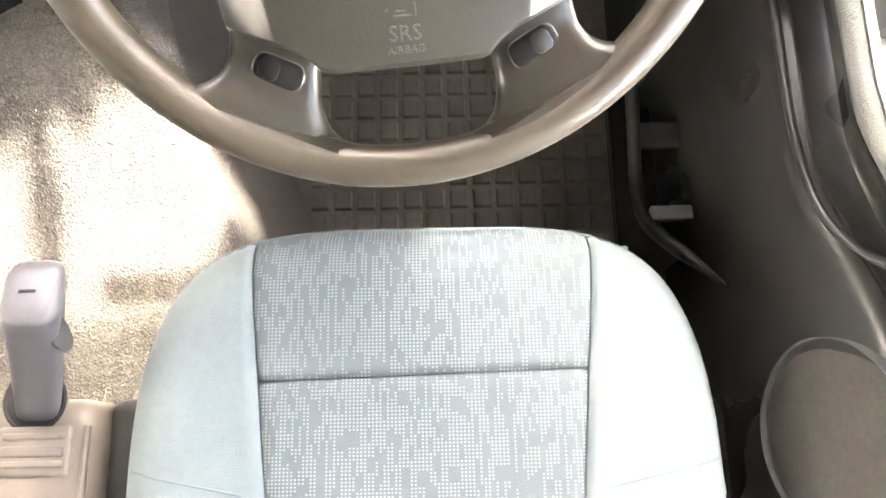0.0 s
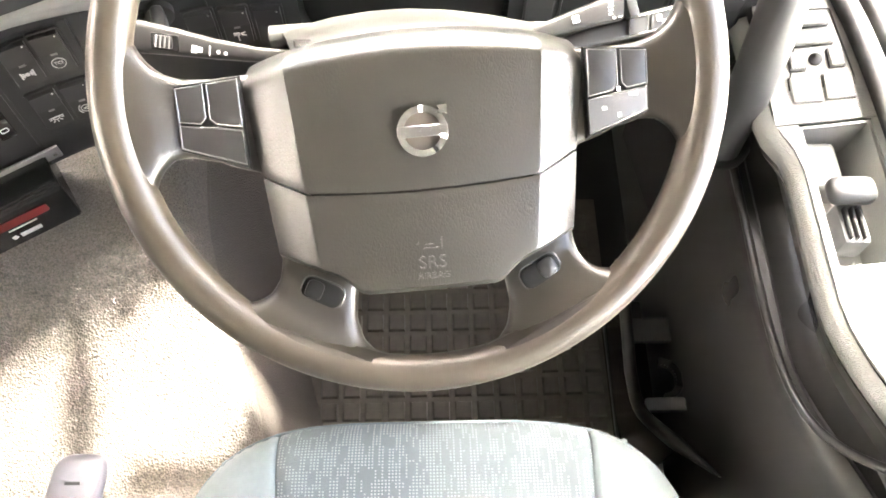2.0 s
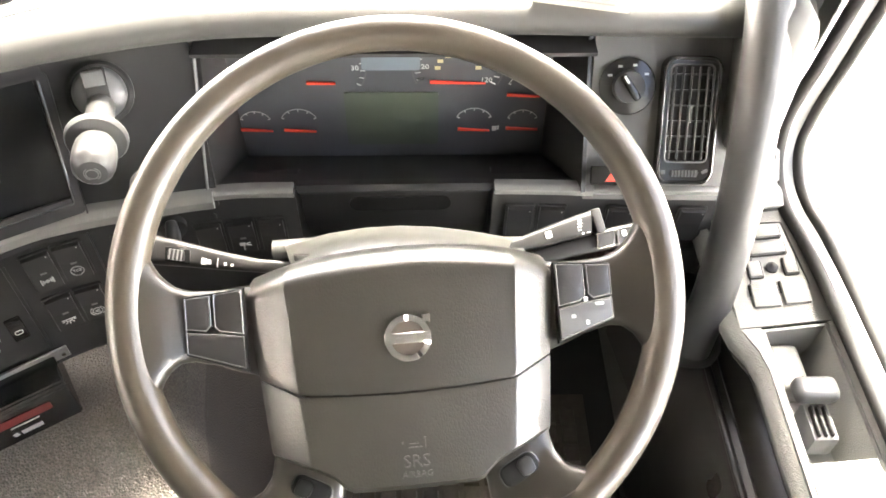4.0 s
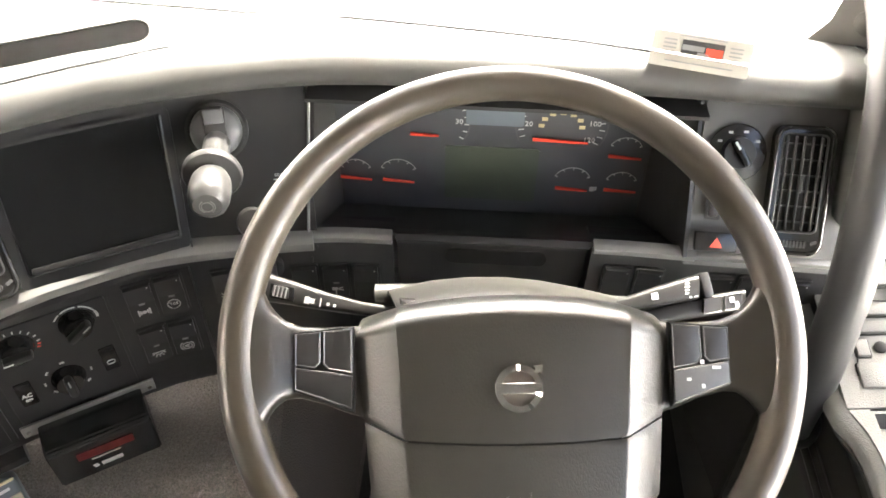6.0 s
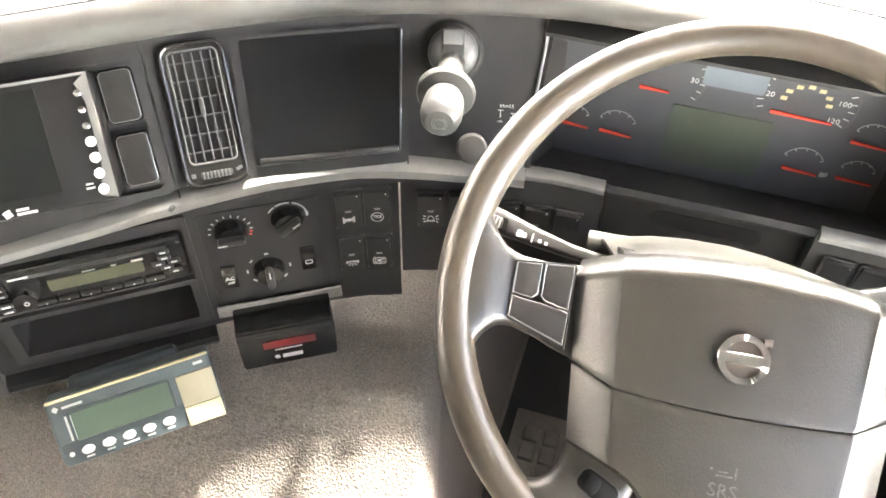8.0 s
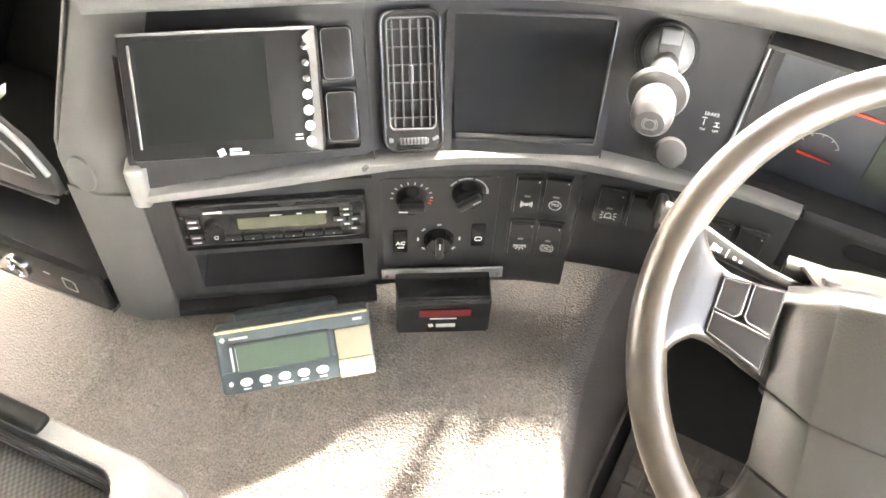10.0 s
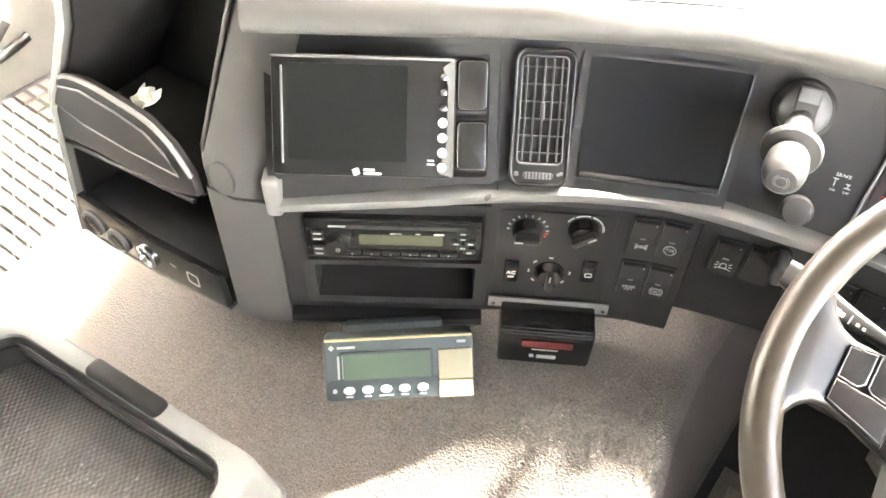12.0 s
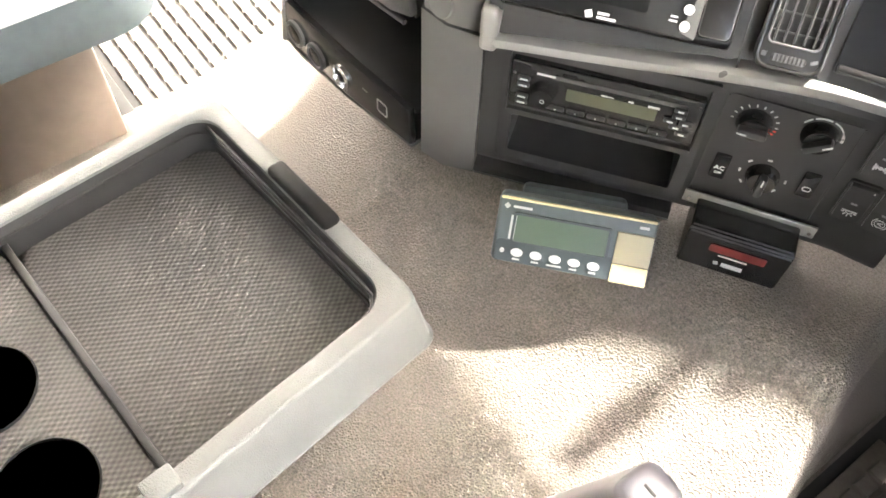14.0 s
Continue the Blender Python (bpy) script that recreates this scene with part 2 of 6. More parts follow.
def dotted_cloth(name, ground, dot):
    """Woven cloth: columns of small pale dots in broken runs on a blue-grey ground."""
    m = material(name, ground, 0.85, vary=0.1, scale=80, bump=0.5, bump_scale=1400)
    nt = m.node_tree
    b = nt.nodes["Principled BSDF"]
    old = b.inputs["Base Color"].links[0].from_socket

    def node(kind, op=None, **values):
        n = nt.nodes.new(kind)
        if op:
            n.operation = op
        for k, v in values.items():
            n.inputs[int(k[1:])].default_value = v
        return n

    def link(a, b2):
        nt.links.new(a, b2)

    tc = node("ShaderNodeTexCoord")
    sep = node("ShaderNodeSeparateXYZ")
    link(tc.outputs["Object"], sep.inputs[0])
    cells, fracs = [], []
    for axis, pitch in ((0, 0.0032), (1, 0.0030)):
        d = node("ShaderNodeMath", "DIVIDE", i1=pitch)
        link(sep.outputs[axis], d.inputs[0])
        f = node("ShaderNodeMath", "FLOOR")
        link(d.outputs[0], f.inputs[0])
        r = node("ShaderNodeMath", "FRACT")
        link(d.outputs[0], r.inputs[0])
        cells.append(f.outputs[0])
        fracs.append(r.outputs[0])

    def white(x, y):
        c = node("ShaderNodeCombineXYZ")
        link(x, c.inputs[0])
        if y is not None:
            link(y, c.inputs[1])
        w = node("ShaderNodeTexWhiteNoise")
        w.noise_dimensions = "2D"
        link(c.outputs[0], w.inputs["Vector"])
        return w.outputs["Value"]

    def math2(op, a, b3):
        n = node("ShaderNodeMath", op)
        for k, v in ((0, a), (1, b3)):
            if isinstance(v, (int, float)):
                n.inputs[k].default_value = v
            else:
                link(v, n.inputs[k])
        return n.outputs[0]

    pair = math2("FLOOR", math2("DIVIDE", cells[0], 2.0), 0.0)
    run = math2("FLOOR", math2("ADD", math2("DIVIDE", cells[1], 4.0), math2("MULTIPLY", white(pair, None), 7.0)), 0.0)
    block = math2("GREATER_THAN", white(pair, run), 0.06)
    run2 = math2("FLOOR", math2("ADD", math2("DIVIDE", cells[1], 4.0), math2("MULTIPLY", white(cells[0], None), 9.0)), 0.0)
    column = math2("GREATER_THAN", white(cells[0], run2), 0.29)
    spot = math2("MULTIPLY", math2("LESS_THAN", math2("ABSOLUTE", math2("SUBTRACT", fracs[0], 0.5), 0.0), 0.25), math2("LESS_THAN", math2("ABSOLUTE", math2("SUBTRACT", fracs[1], 0.5), 0.0), 0.24))
    on = math2("MULTIPLY", math2("MULTIPLY", block, column), spot)
    mx = node("ShaderNodeMix")
    mx.data_type = "RGBA"
    link(on, mx.inputs["Factor"])
    link(old, mx.inputs["A"])
    mx.inputs["B"].default_value = (*dot, 1)
    link(mx.outputs["Result"], b.inputs["Base Color"])
    return m


M_INSERT = dotted_cloth("dotted_blue_seat_cloth", (0.114, 0.137, 0.144), (0.255, 0.285, 0.29))

# ---- building tools ----
PLAN = [(0.42, 0.690), (0.30, 0.697), (0.194, 0.700), (0.085, 0.704), (-0.117, 0.702), (-0.2, 0.694), (-0.285, 0.671), (-0.337, 0.652),
        (-0.365, 0.640), (-0.42, 0.607), (-0.477, 0.570), (-0.56, 0.508), (-0.677, 0.423), (-0.72, 0.39)]   # the dashboard's line, seen from above


def smooth_line(points, n=16):
    pts, out = [np.array(p) for p in points], []
    for i in range(len(pts) - 1):
        a, b, c, d = pts[max(i - 1, 0)], pts[i], pts[i + 1], pts[min(i + 2, len(pts) - 1)]
        for k in range(n):
            u = k / n
            out.append(0.5 * (2 * b + (c - a) * u + (2 * a - 5 * b + 4 * c - d) * u * u + (-a + 3 * b - 3 * c + d) * u ** 3))
    return np.array(out + [pts[-1]])


LINE = smooth_line(PLAN)
ARC = np.concatenate([[0], np.cumsum(np.linalg.norm(np.diff(LINE, axis=0), axis=1))])
ARC -= np.interp(0, -LINE[:, 0], ARC)      # length along the line: 0 at the steering column, positive to the middle of the cab


def along(s):
    """The place on the dashboard's line, its tangent (towards the passenger) and its normal (towards the front)."""
    def at(v):
        return np.array([np.interp(v, ARC, LINE[:, 0]), np.interp(v, ARC, LINE[:, 1])])
    t = at(s + 0.01) - at(s - 0.01)
    t /= np.linalg.norm(t)
    return at(s), t, np.array([t[1], -t[0]])


def dash_point(s, off, z):
    q, t, n = along(s)
    return Vector((q[0] + n[0] * off, q[1] + n[1] * off, z))


def upper(s, h, c=0.0):
    """A point of the sloping upper panel: h up the slope from the trim strip, c proud of it."""
    return dash_point(s, 0.551 * h - 0.835 * c, 0.715 + 0.835 * h + 0.551 * c)


def lower(s, z, c=0.0):
    return dash_point(s, -c, z)


def upper_pose(s, h, c=0.0):
    """x towards the driver's door, y up the slope, z out of the panel."""
    q, t, n = along(s)
    x = Vector((-t[0], -t[1], 0))
    y = Vector((0.551 * n[0], 0.551 * n[1], 0.835))
    m = Matrix((x, y, x.cross(y))).transposed().to_4x4()
    m.translation = upper(s, h, c)
    return m


def lower_pose(s, z, c=0.0):
    q, t, n = along(s)
    x, y = Vector((-t[0], -t[1], 0)), Vector((0, 0, 1))
    m = Matrix((x, y, x.cross(y))).transposed().to_4x4()
    m.translation = lower(s, z, c)
    return m


def finish(name, bm, material, smooth=40):
    bmesh.ops.recalc_face_normals(bm, faces=bm.faces)
    me = bpy.data.meshes.new(name)
    bm.to_mesh(me)
    bm.free()
    if smooth:
        for p in me.polygons:
            p.use_smooth = True
        me.set_sharp_from_angle(angle=radians(smooth))
    me.materials.append(material)
    return me


def thing(name, bm, material, label, category, at=None, group="", kind="", smooth=40):
    ob = new(name, finish(name, bm, material, smooth))
    if at is not None:
        ob.matrix_world = at
    return tagged(ob, label, category, group, kind)


def holder(name, label, category, at=None, group="", kind=""):
    ob = new(name)
    ob.empty_display_size = 0.05
    if at is not None:
        ob.matrix_world = at
    return tagged(ob, label, category, group, kind)


def part(name, bm, material, parent, label="", at=None, smooth=40):
    """One mesh under a thing or a part; at: its pose in its parent's own axes."""
    ob = new(name, finish(name, bm, material, smooth))
    ob.parent = parent
    if at is not None:
        ob.matrix_basis = at
    if label:
        ob["label"] = label
    return ob


def box(size, at=(0, 0, 0), bevel=0.0, seg=2, bm=None):
    bm = bm or bmesh.new()
    r = bmesh.ops.create_cube(bm, size=1.0, matrix=Matrix.Translation(at) @ Matrix.Diagonal((*size, 1)))
    if bevel:
        es = list({e for v in r["verts"] for e in v.link_edges})
        bmesh.ops.bevel(bm, geom=es, offset=bevel, segments=seg, profile=0.5, affect="EDGES")
    return bm


def plate(outline, depth, bevel=0.0, seg=2, z0=0.0, bm=None):
    """A slab with that outline in x, y; its front at z0 + depth; the front edge rounded."""
    bm = bm or bmesh.new()
    vs = [bm.verts.new((x, y, z0)) for x, y in outline]
    f = bm.faces.new(vs)
    r = bmesh.ops.extrude_face_region(bm, geom=[f])
    top = [g for g in r["geom"] if isinstance(g, bmesh.types.BMVert)]
    bmesh.ops.translate(bm, verts=top, vec=(0, 0, depth))
    if bevel:
        es = [e for e in bm.edges if e.verts[0] in top and e.verts[1] in top]
        bmesh.ops.bevel(bm, geom=es, offset=bevel, segments=seg, profile=0.5, affect="EDGES")
    return bm


def rounded(w, h, r, n=4, cx=0.0, cy=0.0):
    """A rounded rectangle's outline."""
    out = []
    for k, (sx, sy) in enumerate(((1, 1), (-1, 1), (-1, -1), (1, -1))):
        for i in range(n + 1):
            a = math.pi / 2 * (k + i / n)
            out.append((cx + sx * (w / 2 - r) + r * math.cos(a), cy + sy * (h / 2 - r) + r * math.sin(a)))
    return out


def frame_ring(outer, inner, depth, z0=0.0, bm=None):
    """A frame between two outlines of equally many points."""
    bm = bm or bmesh.new()
    n = len(outer)
    rings = [[bm.verts.new((x, y, z)) for x, y in line] for line, z in ((outer, z0), (outer, z0 + depth), (inner, z0 + depth), (inner, z0))]
    for a in range(4):
        A, B = rings[a], rings[(a + 1) % 4]
        for i in range(n):
            bm.faces.new((A[i], A[(i + 1) % n], B[(i + 1) % n], B[i]))
    return bm


def disc(r, depth, z0=0.0, n=32, bevel=0.0, bm=None, cx=0.0, cy=0.0):
    return plate([(cx + r * math.cos(2 * math.pi * i / n), cy + r * math.sin(2 * math.pi * i / n)) for i in range(n)], depth, bevel, z0=z0, bm=bm)


def lathe(profile, n=40, bm=None):
    """(radius, z) turned about z."""
    bm = bm or bmesh.new()
    rings = [[bm.verts.new((r * math.cos(2 * math.pi * i / n), r * math.sin(2 * math.pi * i / n), z)) for i in range(n)] for r, z in profile]
    for a, b in zip(rings, rings[1:]):
        for i in range(n):
            bm.faces.new((a[i], a[(i + 1) % n], b[(i + 1) % n], b[i]))
    for ring, (r, z) in ((rings[0], profile[0]), (rings[-1], profile[-1])):
        if r > 1e-5:
            bm.faces.new(ring)
    bmesh.ops.remove_doubles(bm, verts=bm.verts, dist=1e-6)
    return bm


def tube(points, radii, n=16, closed=False, squash=1.0, bm=None):
    """A round bar along points; radii one number or one a point."""
    bm = bm or bmesh.new()
    pts = [Vector(p) for p in points]
    rad = radii if isinstance(radii, (list, tuple)) else [radii] * len(pts)
    rings, last = [], None
    for i, p in enumerate(pts):
        if closed:
            t = pts[(i + 1) % len(pts)] - pts[i - 1]
        else:
            t = pts[min(i + 1, len(pts) - 1)] - pts[max(i - 1, 0)]
        t.normalize()
        if last is None:
            last = Vector((0, 0, 1)) if abs(t.z) < 0.9 else Vector((1, 0, 0))
        u = (last - t * last.dot(t)).normalized()
        w = t.cross(u)
        last = u
        rings.append([bm.verts.new(p + (u * math.cos(2 * math.pi * k / n) * squash + w * math.sin(2 * math.pi * k / n)) * rad[i]) for k in range(n)])
    pairs = list(zip(rings, rings[1:])) + ([(rings[-1], rings[0])] if closed else [])
    for a, b in pairs:
        for k in range(n):
            bm.faces.new((a[k], a[(k + 1) % n], b[(k + 1) % n], b[k]))
    if not closed:
        bm.faces.new(rings[0])
        bm.faces.new(rings[-1])
    return bm


def curve_points(points, n=8):
    return [Vector(p) for p in smooth_line(points, n)]


def sheet(rows, thick=0.0, bm=None):
    """A skin over rows of points, thickened downwards along its normals."""
    bm = bm or bmesh.new()
    g = [[bm.verts.new(p) for p in row] for row in rows]
    for a, b in zip(g, g[1:]):
        for i in range(len(a) - 1):
            bm.faces.new((a[i], a[i + 1], b[i + 1], b[i]))
    if thick:
        bmesh.ops.recalc_face_normals(bm, faces=bm.faces)
        bmesh.ops.solidify(bm, geom=list(bm.faces), thickness=thick)
    return bm


def sweep(profile, s0, s1, n=40, bm=None):
    """A closed profile of (off, z) drawn along the dashboard's line."""
    bm = bm or bmesh.new()
    rings = []
    for i in range(n + 1):
        s = s0 + (s1 - s0) * i / n
        rings.append([bm.verts.new(dash_point(s, o, z)) for o, z in profile])
    m = len(profile)
    for a, b in zip(rings, rings[1:]):
        for k in range(m):
            bm.faces.new((a[k], a[(k + 1) % m], b[(k + 1) % m], b[k]))
    bm.faces.new(rings[0])
    bm.faces.new(rings[-1])
    return bm


def warp(bm, f):
    for v in bm.verts:
        v.co = f(v.co)
    return bm

# ---- cab shell ----
def wall(name, size, at, material, label, category="wall", bevel=0.0):
    return thing(name, box(size, at, bevel), material, label, category, kind="structure")


thing("backdrop", box((0.1, 44, 4.5), (14, 4, 1.15)), M_FAR, "glowing pale backdrop for the bright outdoors beyond the driver window", "backdrop", kind="structure")
# added tall and dim to keep blue sky off the wheel's left side
thing("backdrop_passenger_side", box((0.1, 44, 15.1), (-16, 4, 6.45)), M_SIDE, "unseen dim panel added beyond the passenger window to block the sky", "backdrop", kind="structure")
thing("backdrop_ahead", box((44, 0.1, 9.5), (-2, 17, 3.65)), M_AHEAD, "unseen glowing panel added to light the cab through the windscreen", "backdrop", kind="structure")
thing("ground", sheet([[(x, y, -1.1) for x in (-400, -3, 3, 400)] for y in (-400, -3, 3, 400)]), M_GROUND, "pale sunlit yard far below the cab windows", "ground", kind="structure")
wall("floor", (2.55, 2.0, 0.04), (-0.72, 0.07, -0.025), M_DARK, "dark cab floor under the mats", "floor")
wall("wall_rear", (2.55, 0.05, 1.75), (-0.72, -0.95, 0.835), M_HEAD, "pale trimmed rear cab wall", "wall")
bm = box((2.62, 1.97, 0.05), (-0.705, 0.005, 1.70))
box((2.62, 0.08, 0.15), (-0.705, 1.015, 1.655), bm=bm)         # header above the windscreen
thing("ceiling", bm, M_HEAD, "grey cab headlining", "ceiling", kind="structure")
wall("wall_front", (2.55, 0.04, 0.80), (-0.72, 1.09, 0.38), M_CARPET_SHADED, "dark bulkhead under the windscreen", "wall")
wall("wall_left", (0.05, 1.45, 0.66), (-1.97, 0.345, 0.31), M_LIGHT, "pale grey passenger door lining", "wall")
# door top rail, out of view, sized to cut sun off the driver seat
wall("wall_right_header", (0.07, 1.45, 0.33), (0.515, 0.20, 1.53), M_HEAD, "unseen grey rail added above the driver window to shade the seat", "wall", 0.012)
wall("wall_left_header", (0.05, 1.45, 0.27), (-1.975, 0.345, 1.54), M_HEAD, "grey lining above the passenger window", "wall", 0.012)
wall("wall_left_rear", (0.05, 0.55, 1.66), (-1.97, -0.65, 0.83), M_HEAD, "pale rear side trim beside the passenger", "wall")
wall("wall_right_rear", (0.05, 0.55, 1.66), (0.56, -0.65, 0.83), M_HEAD, "pale rear side trim behind the driver", "wall")
for name, x in (("trim_pillar_left", -1.95), ("trim_pillar_right", 0.54)):
    bm = tube(curve_points([(x, 1.06, 0.80), (x, 1.0, 1.1), (x, 0.99, 1.4), (x, 0.97, 1.68)]), 0.05, 14)
    thing(name, bm, M_GREY, "grey vinyl windscreen pillar trim", "pillar", kind="structure")
wall("wall_right_front", (0.12, 0.34, 0.62), (0.40, 0.90, 0.31), M_GREY, "grey lining ahead of the driver door", "wall")
g = thing("window_1", sheet([[(x, 1.07 + 0.0 * x, 0.80), (x, 0.985, 1.60)] for x in np.linspace(-1.93, 0.52, 8)], 0.005), M_GLASS, "clear windscreen glass", "window", kind="structure")
g.visible_shadow = False
g = thing("window_2", box((0.005, 1.45, 1.02), (-1.97, 0.345, 1.15)), M_GLASS, "clear passenger door glass", "window", kind="structure")
g.visible_shadow = False
g = thing("window_3", box((0.005, 1.45, 1.02), (0.475, 0.345, 1.155)), M_GLASS, "clear driver door glass", "window", kind="structure")
g.visible_shadow = False


# ---- engine tunnel ----
def tunnel_edge(y):
    """Where the top turns down to the driver footwell."""
    return float(np.interp(y, [0.30, 0.40, 0.50, 0.60, 0.70], [-0.172, -0.182, -0.214, -0.242, -0.255]))


def tunnel_z(x, y):
    u = min(max((y - 0.30) / 0.28, 0), 1)
    z = 0.31 + 0.14 * u * u * (3 - 2 * u)
    if x < -0.80:                                   # it falls away past the seam towards the passenger
        v = min((-0.80 - x) / 0.35, 1)
        z -= 0.16 * v * v
    for edge, sign, wide in ((tunnel_edge(y) + 0.006, 1, 0.08), (-1.31, -1, 0.40)):
        d = min(max((edge - x) * sign / wide + 0.5, 0), 1)
        z *= 1 - (1 - d) ** 2.2 if d < 1 else 1
    seam = abs(x + 0.80 + 0.10 * (0.4 - y))
    if seam < 0.008:
        z += 0.004 * (1 - seam / 0.008)
    return max(z, 0.004)


rows = []
for j in range(91):
    y = -0.92 + 1.98 * j / 90
    rows.append([(x, y, tunnel_z(x, y) + 0.0012 * noise.noise((x * 14, y * 14, 0))) for x in np.linspace(-1.54, tunnel_edge(y) - 0.004, 166)])
thing("engine_tunnel", sheet(rows), M_CARPET, "brown-grey grained vinyl covering the engine tunnel", "floor covering", kind="structure")


rows = []
for j in range(67):
    y = -0.92 + 1.98 * j / 66
    rows.append([(x, y, tunnel_z(x, y) + (0.0015 if k == 0 else 0.0)) for k, x in enumerate(np.linspace(tunnel_edge(y) - 0.006, tunnel_edge(y) + 0.048, 26))] + [(tunnel_edge(y) + 0.052, y, 0.002)])
thing("tunnel_side", sheet(rows), M_CARPET_SHADED, "moulded vinyl side of the engine tunnel, darkened for shade", "floor covering", kind="structure")


# ---- footwell mats ----
def studded_mat(x0, x1, y0, y1, px, py, gap, label, stud_material, z=0.002, high=0.006, base=M_RUBBER):
    mat = thing("rubber_mat", box((x1 - x0, y1 - y0, 0.006), (0, 0, 0.003), 0.002), base, label, "floor mat", Matrix.Translation(((x0 + x1) / 2, (y0 + y1) / 2, z)))
    a, b, t = (px - gap) / 2, (py - gap) / 2, 0.0022
    me = None
    nx, ny = int((x1 - x0 - 0.03) / px), int((y1 - y0 - 0.03) / py)
    for i in range(nx):
        for j in range(ny):
            at = Matrix.Translation(((i + 0.5 - nx / 2) * px, (j + 0.5 - ny / 2) * py, 0.006 + random.uniform(-0.0005, 0.0005))) @ Matrix.Rotation(random.uniform(-0.02, 0.02), 4, "Z")
            if me is None:
                bm = bmesh.new()
                k = [bm.verts.new(p) for p in ((-a, -b, -0.001), (a, -b, -0.001), (a, b, -0.001), (-a, b, -0.001), (-a + t, -b + t, high), (a - t, -b + t, high), (a - t, b - t, high), (-a + t, b - t, high))]
                for f in ((4, 5, 6, 7), (0, 1, 5, 4), (1, 2, 6, 5), (2, 3, 7, 6), (3, 0, 4, 7)):
                    bm.faces.new([k[q] for q in f])
                me = finish("stud", bm, stud_material, 0)
            ob = new("stud", me)
            ob.parent, ob.matrix_basis = mat, at
    return mat


studded_mat(-0.185, 0.29, 0.30, 0.86, 0.034, 0.036, 0.007, "dusty brown-black rubber mat with raised squares in the driver footwell", M_RUBBER)
wall("floor_passenger", (0.62, 0.86, 0.046), (-1.632, 0.632, 0.018), M_DARK, "raised dark floor of the passenger footwell", "floor")
# dusty studs on a near-black base that paints the shade in the gaps
studded_mat(-1.935, -1.355, 0.205, 1.03, 0.0485, 0.032, 0.006, "dusty pale rubber mat with raised squares and shade-darkened gaps in the passenger footwell", M_DUSTY, 0.042, 0.008, M_DARK)

seal = thing("door_seal", tube(curve_points([(-1.936, 0.623, 0.129), (-1.936, 0.659, 0.144), (-1.936, 0.697, 0.140), (-1.936, 0.741, 0.148), (-1.936, 0.783, 0.158)]), 0.012, 10), M_BLACK, "black rubber seal along the passenger door sill", "door seal")
part("strap", tube(curve_points([(-1.936, 0.671, 0.153), (-1.936, 0.699, 0.173), (-1.936, 0.728, 0.196), (-1.936, 0.749, 0.212)]), 0.010, 10), M_BLACK, seal, "black rubber check strap")

# ---- lettering ----
def letters(text, size, at=(0, 0), depth=0.0004, bm=None):
    """The text as flat raised letters in x, y, centred on at."""
    c = bpy.data.curves.new("letters", "FONT")
    c.body, c.size, c.align_x, c.align_y, c.extrude = text, size, "CENTER", "CENTER", depth
    c.resolution_u = 2
    ob = bpy.data.objects.new("letters", c)
    me = bpy.data.meshes.new_from_object(ob)
    bm = bm or bmesh.new()
    k = len(bm.verts)
    bm.from_mesh(me)
    bm.verts.ensure_lookup_table()
    for v in bm.verts[k:]:
        v.co.x += at[0]
        v.co.y += at[1]
    bpy.data.objects.remove(ob)
    bpy.data.curves.remove(c)
    bpy.data.meshes.remove(me)
    return bm


def bars(rects, z=0.0, depth=0.0006, bm=None):
    """Flat marks: (x, y, width, height, degrees) each."""
    bm = bm or bmesh.new()
    for x, y, w, h, *turn in rects:
        m = Matrix.Translation((x, y, z + depth / 2)) @ Matrix.Rotation(radians(turn[0] if turn else 0), 4, "Z") @ Matrix.Diagonal((w, h, depth, 1))
        bmesh.ops.create_cube(bm, size=1.0, matrix=m)
    return bm


def ring(r0, r1, a0=0, a1=360, z=0.0, depth=0.0006, n=28, bm=None, cx=0, cy=0):
    """A flat ring or an arc of one."""
    bm = bm or bmesh.new()
    pts = [radians(a0 + (a1 - a0) * i / n) for i in range(n + 1)]
    for a, b in zip(pts, pts[1:]):
        q = [bm.verts.new((cx + r * math.cos(t), cy + r * math.sin(t), zz)) for zz in (z, z + depth) for r, t in ((r0, a), (r1, a), (r1, b), (r0, b))]
        for f in ((4, 5, 6, 7), (0, 1, 5, 4), (2, 3, 7, 6), (3, 2, 1, 0)):
            bm.faces.new([q[k] for k in f])
    bmesh.ops.remove_doubles(bm, verts=bm.verts, dist=1e-6)
    return bm


# ---- dashboard ----
DASH = holder("dashboard", "black and grey curved truck dashboard with a silver trim strip", "dashboard")
def strip_z(s):
    """The trim strip's height: it arches a little between the screens."""
    return float(np.interp(s, [-0.33, 0.117, 0.25, 0.34, 0.446, 0.555, 0.665, 0.757], [0.684, 0.684, 0.690, 0.697, 0.698, 0.689, 0.678, 0.670]))


def sweep_strip(profile, s0, s1, n=48, slim=1.0):
    """As sweep(), with heights measured from the trim strip."""
    bm = bmesh.new()
    rings = [[bm.verts.new(dash_point(s, 0.003 + (o - 0.003) * slim, strip_z(s) + 0.0088 + (dz - 0.0088) * slim)) for o, dz in profile] for s in np.linspace(s0, s1, n + 1)]
    m = len(profile)
    for a, b in zip(rings, rings[1:]):
        for k in range(m):
            bm.faces.new((a[k], a[(k + 1) % m], b[(k + 1) % m], b[k]))
    bm.faces.new(rings[0])
    bm.faces.new(rings[-1])
    return bm


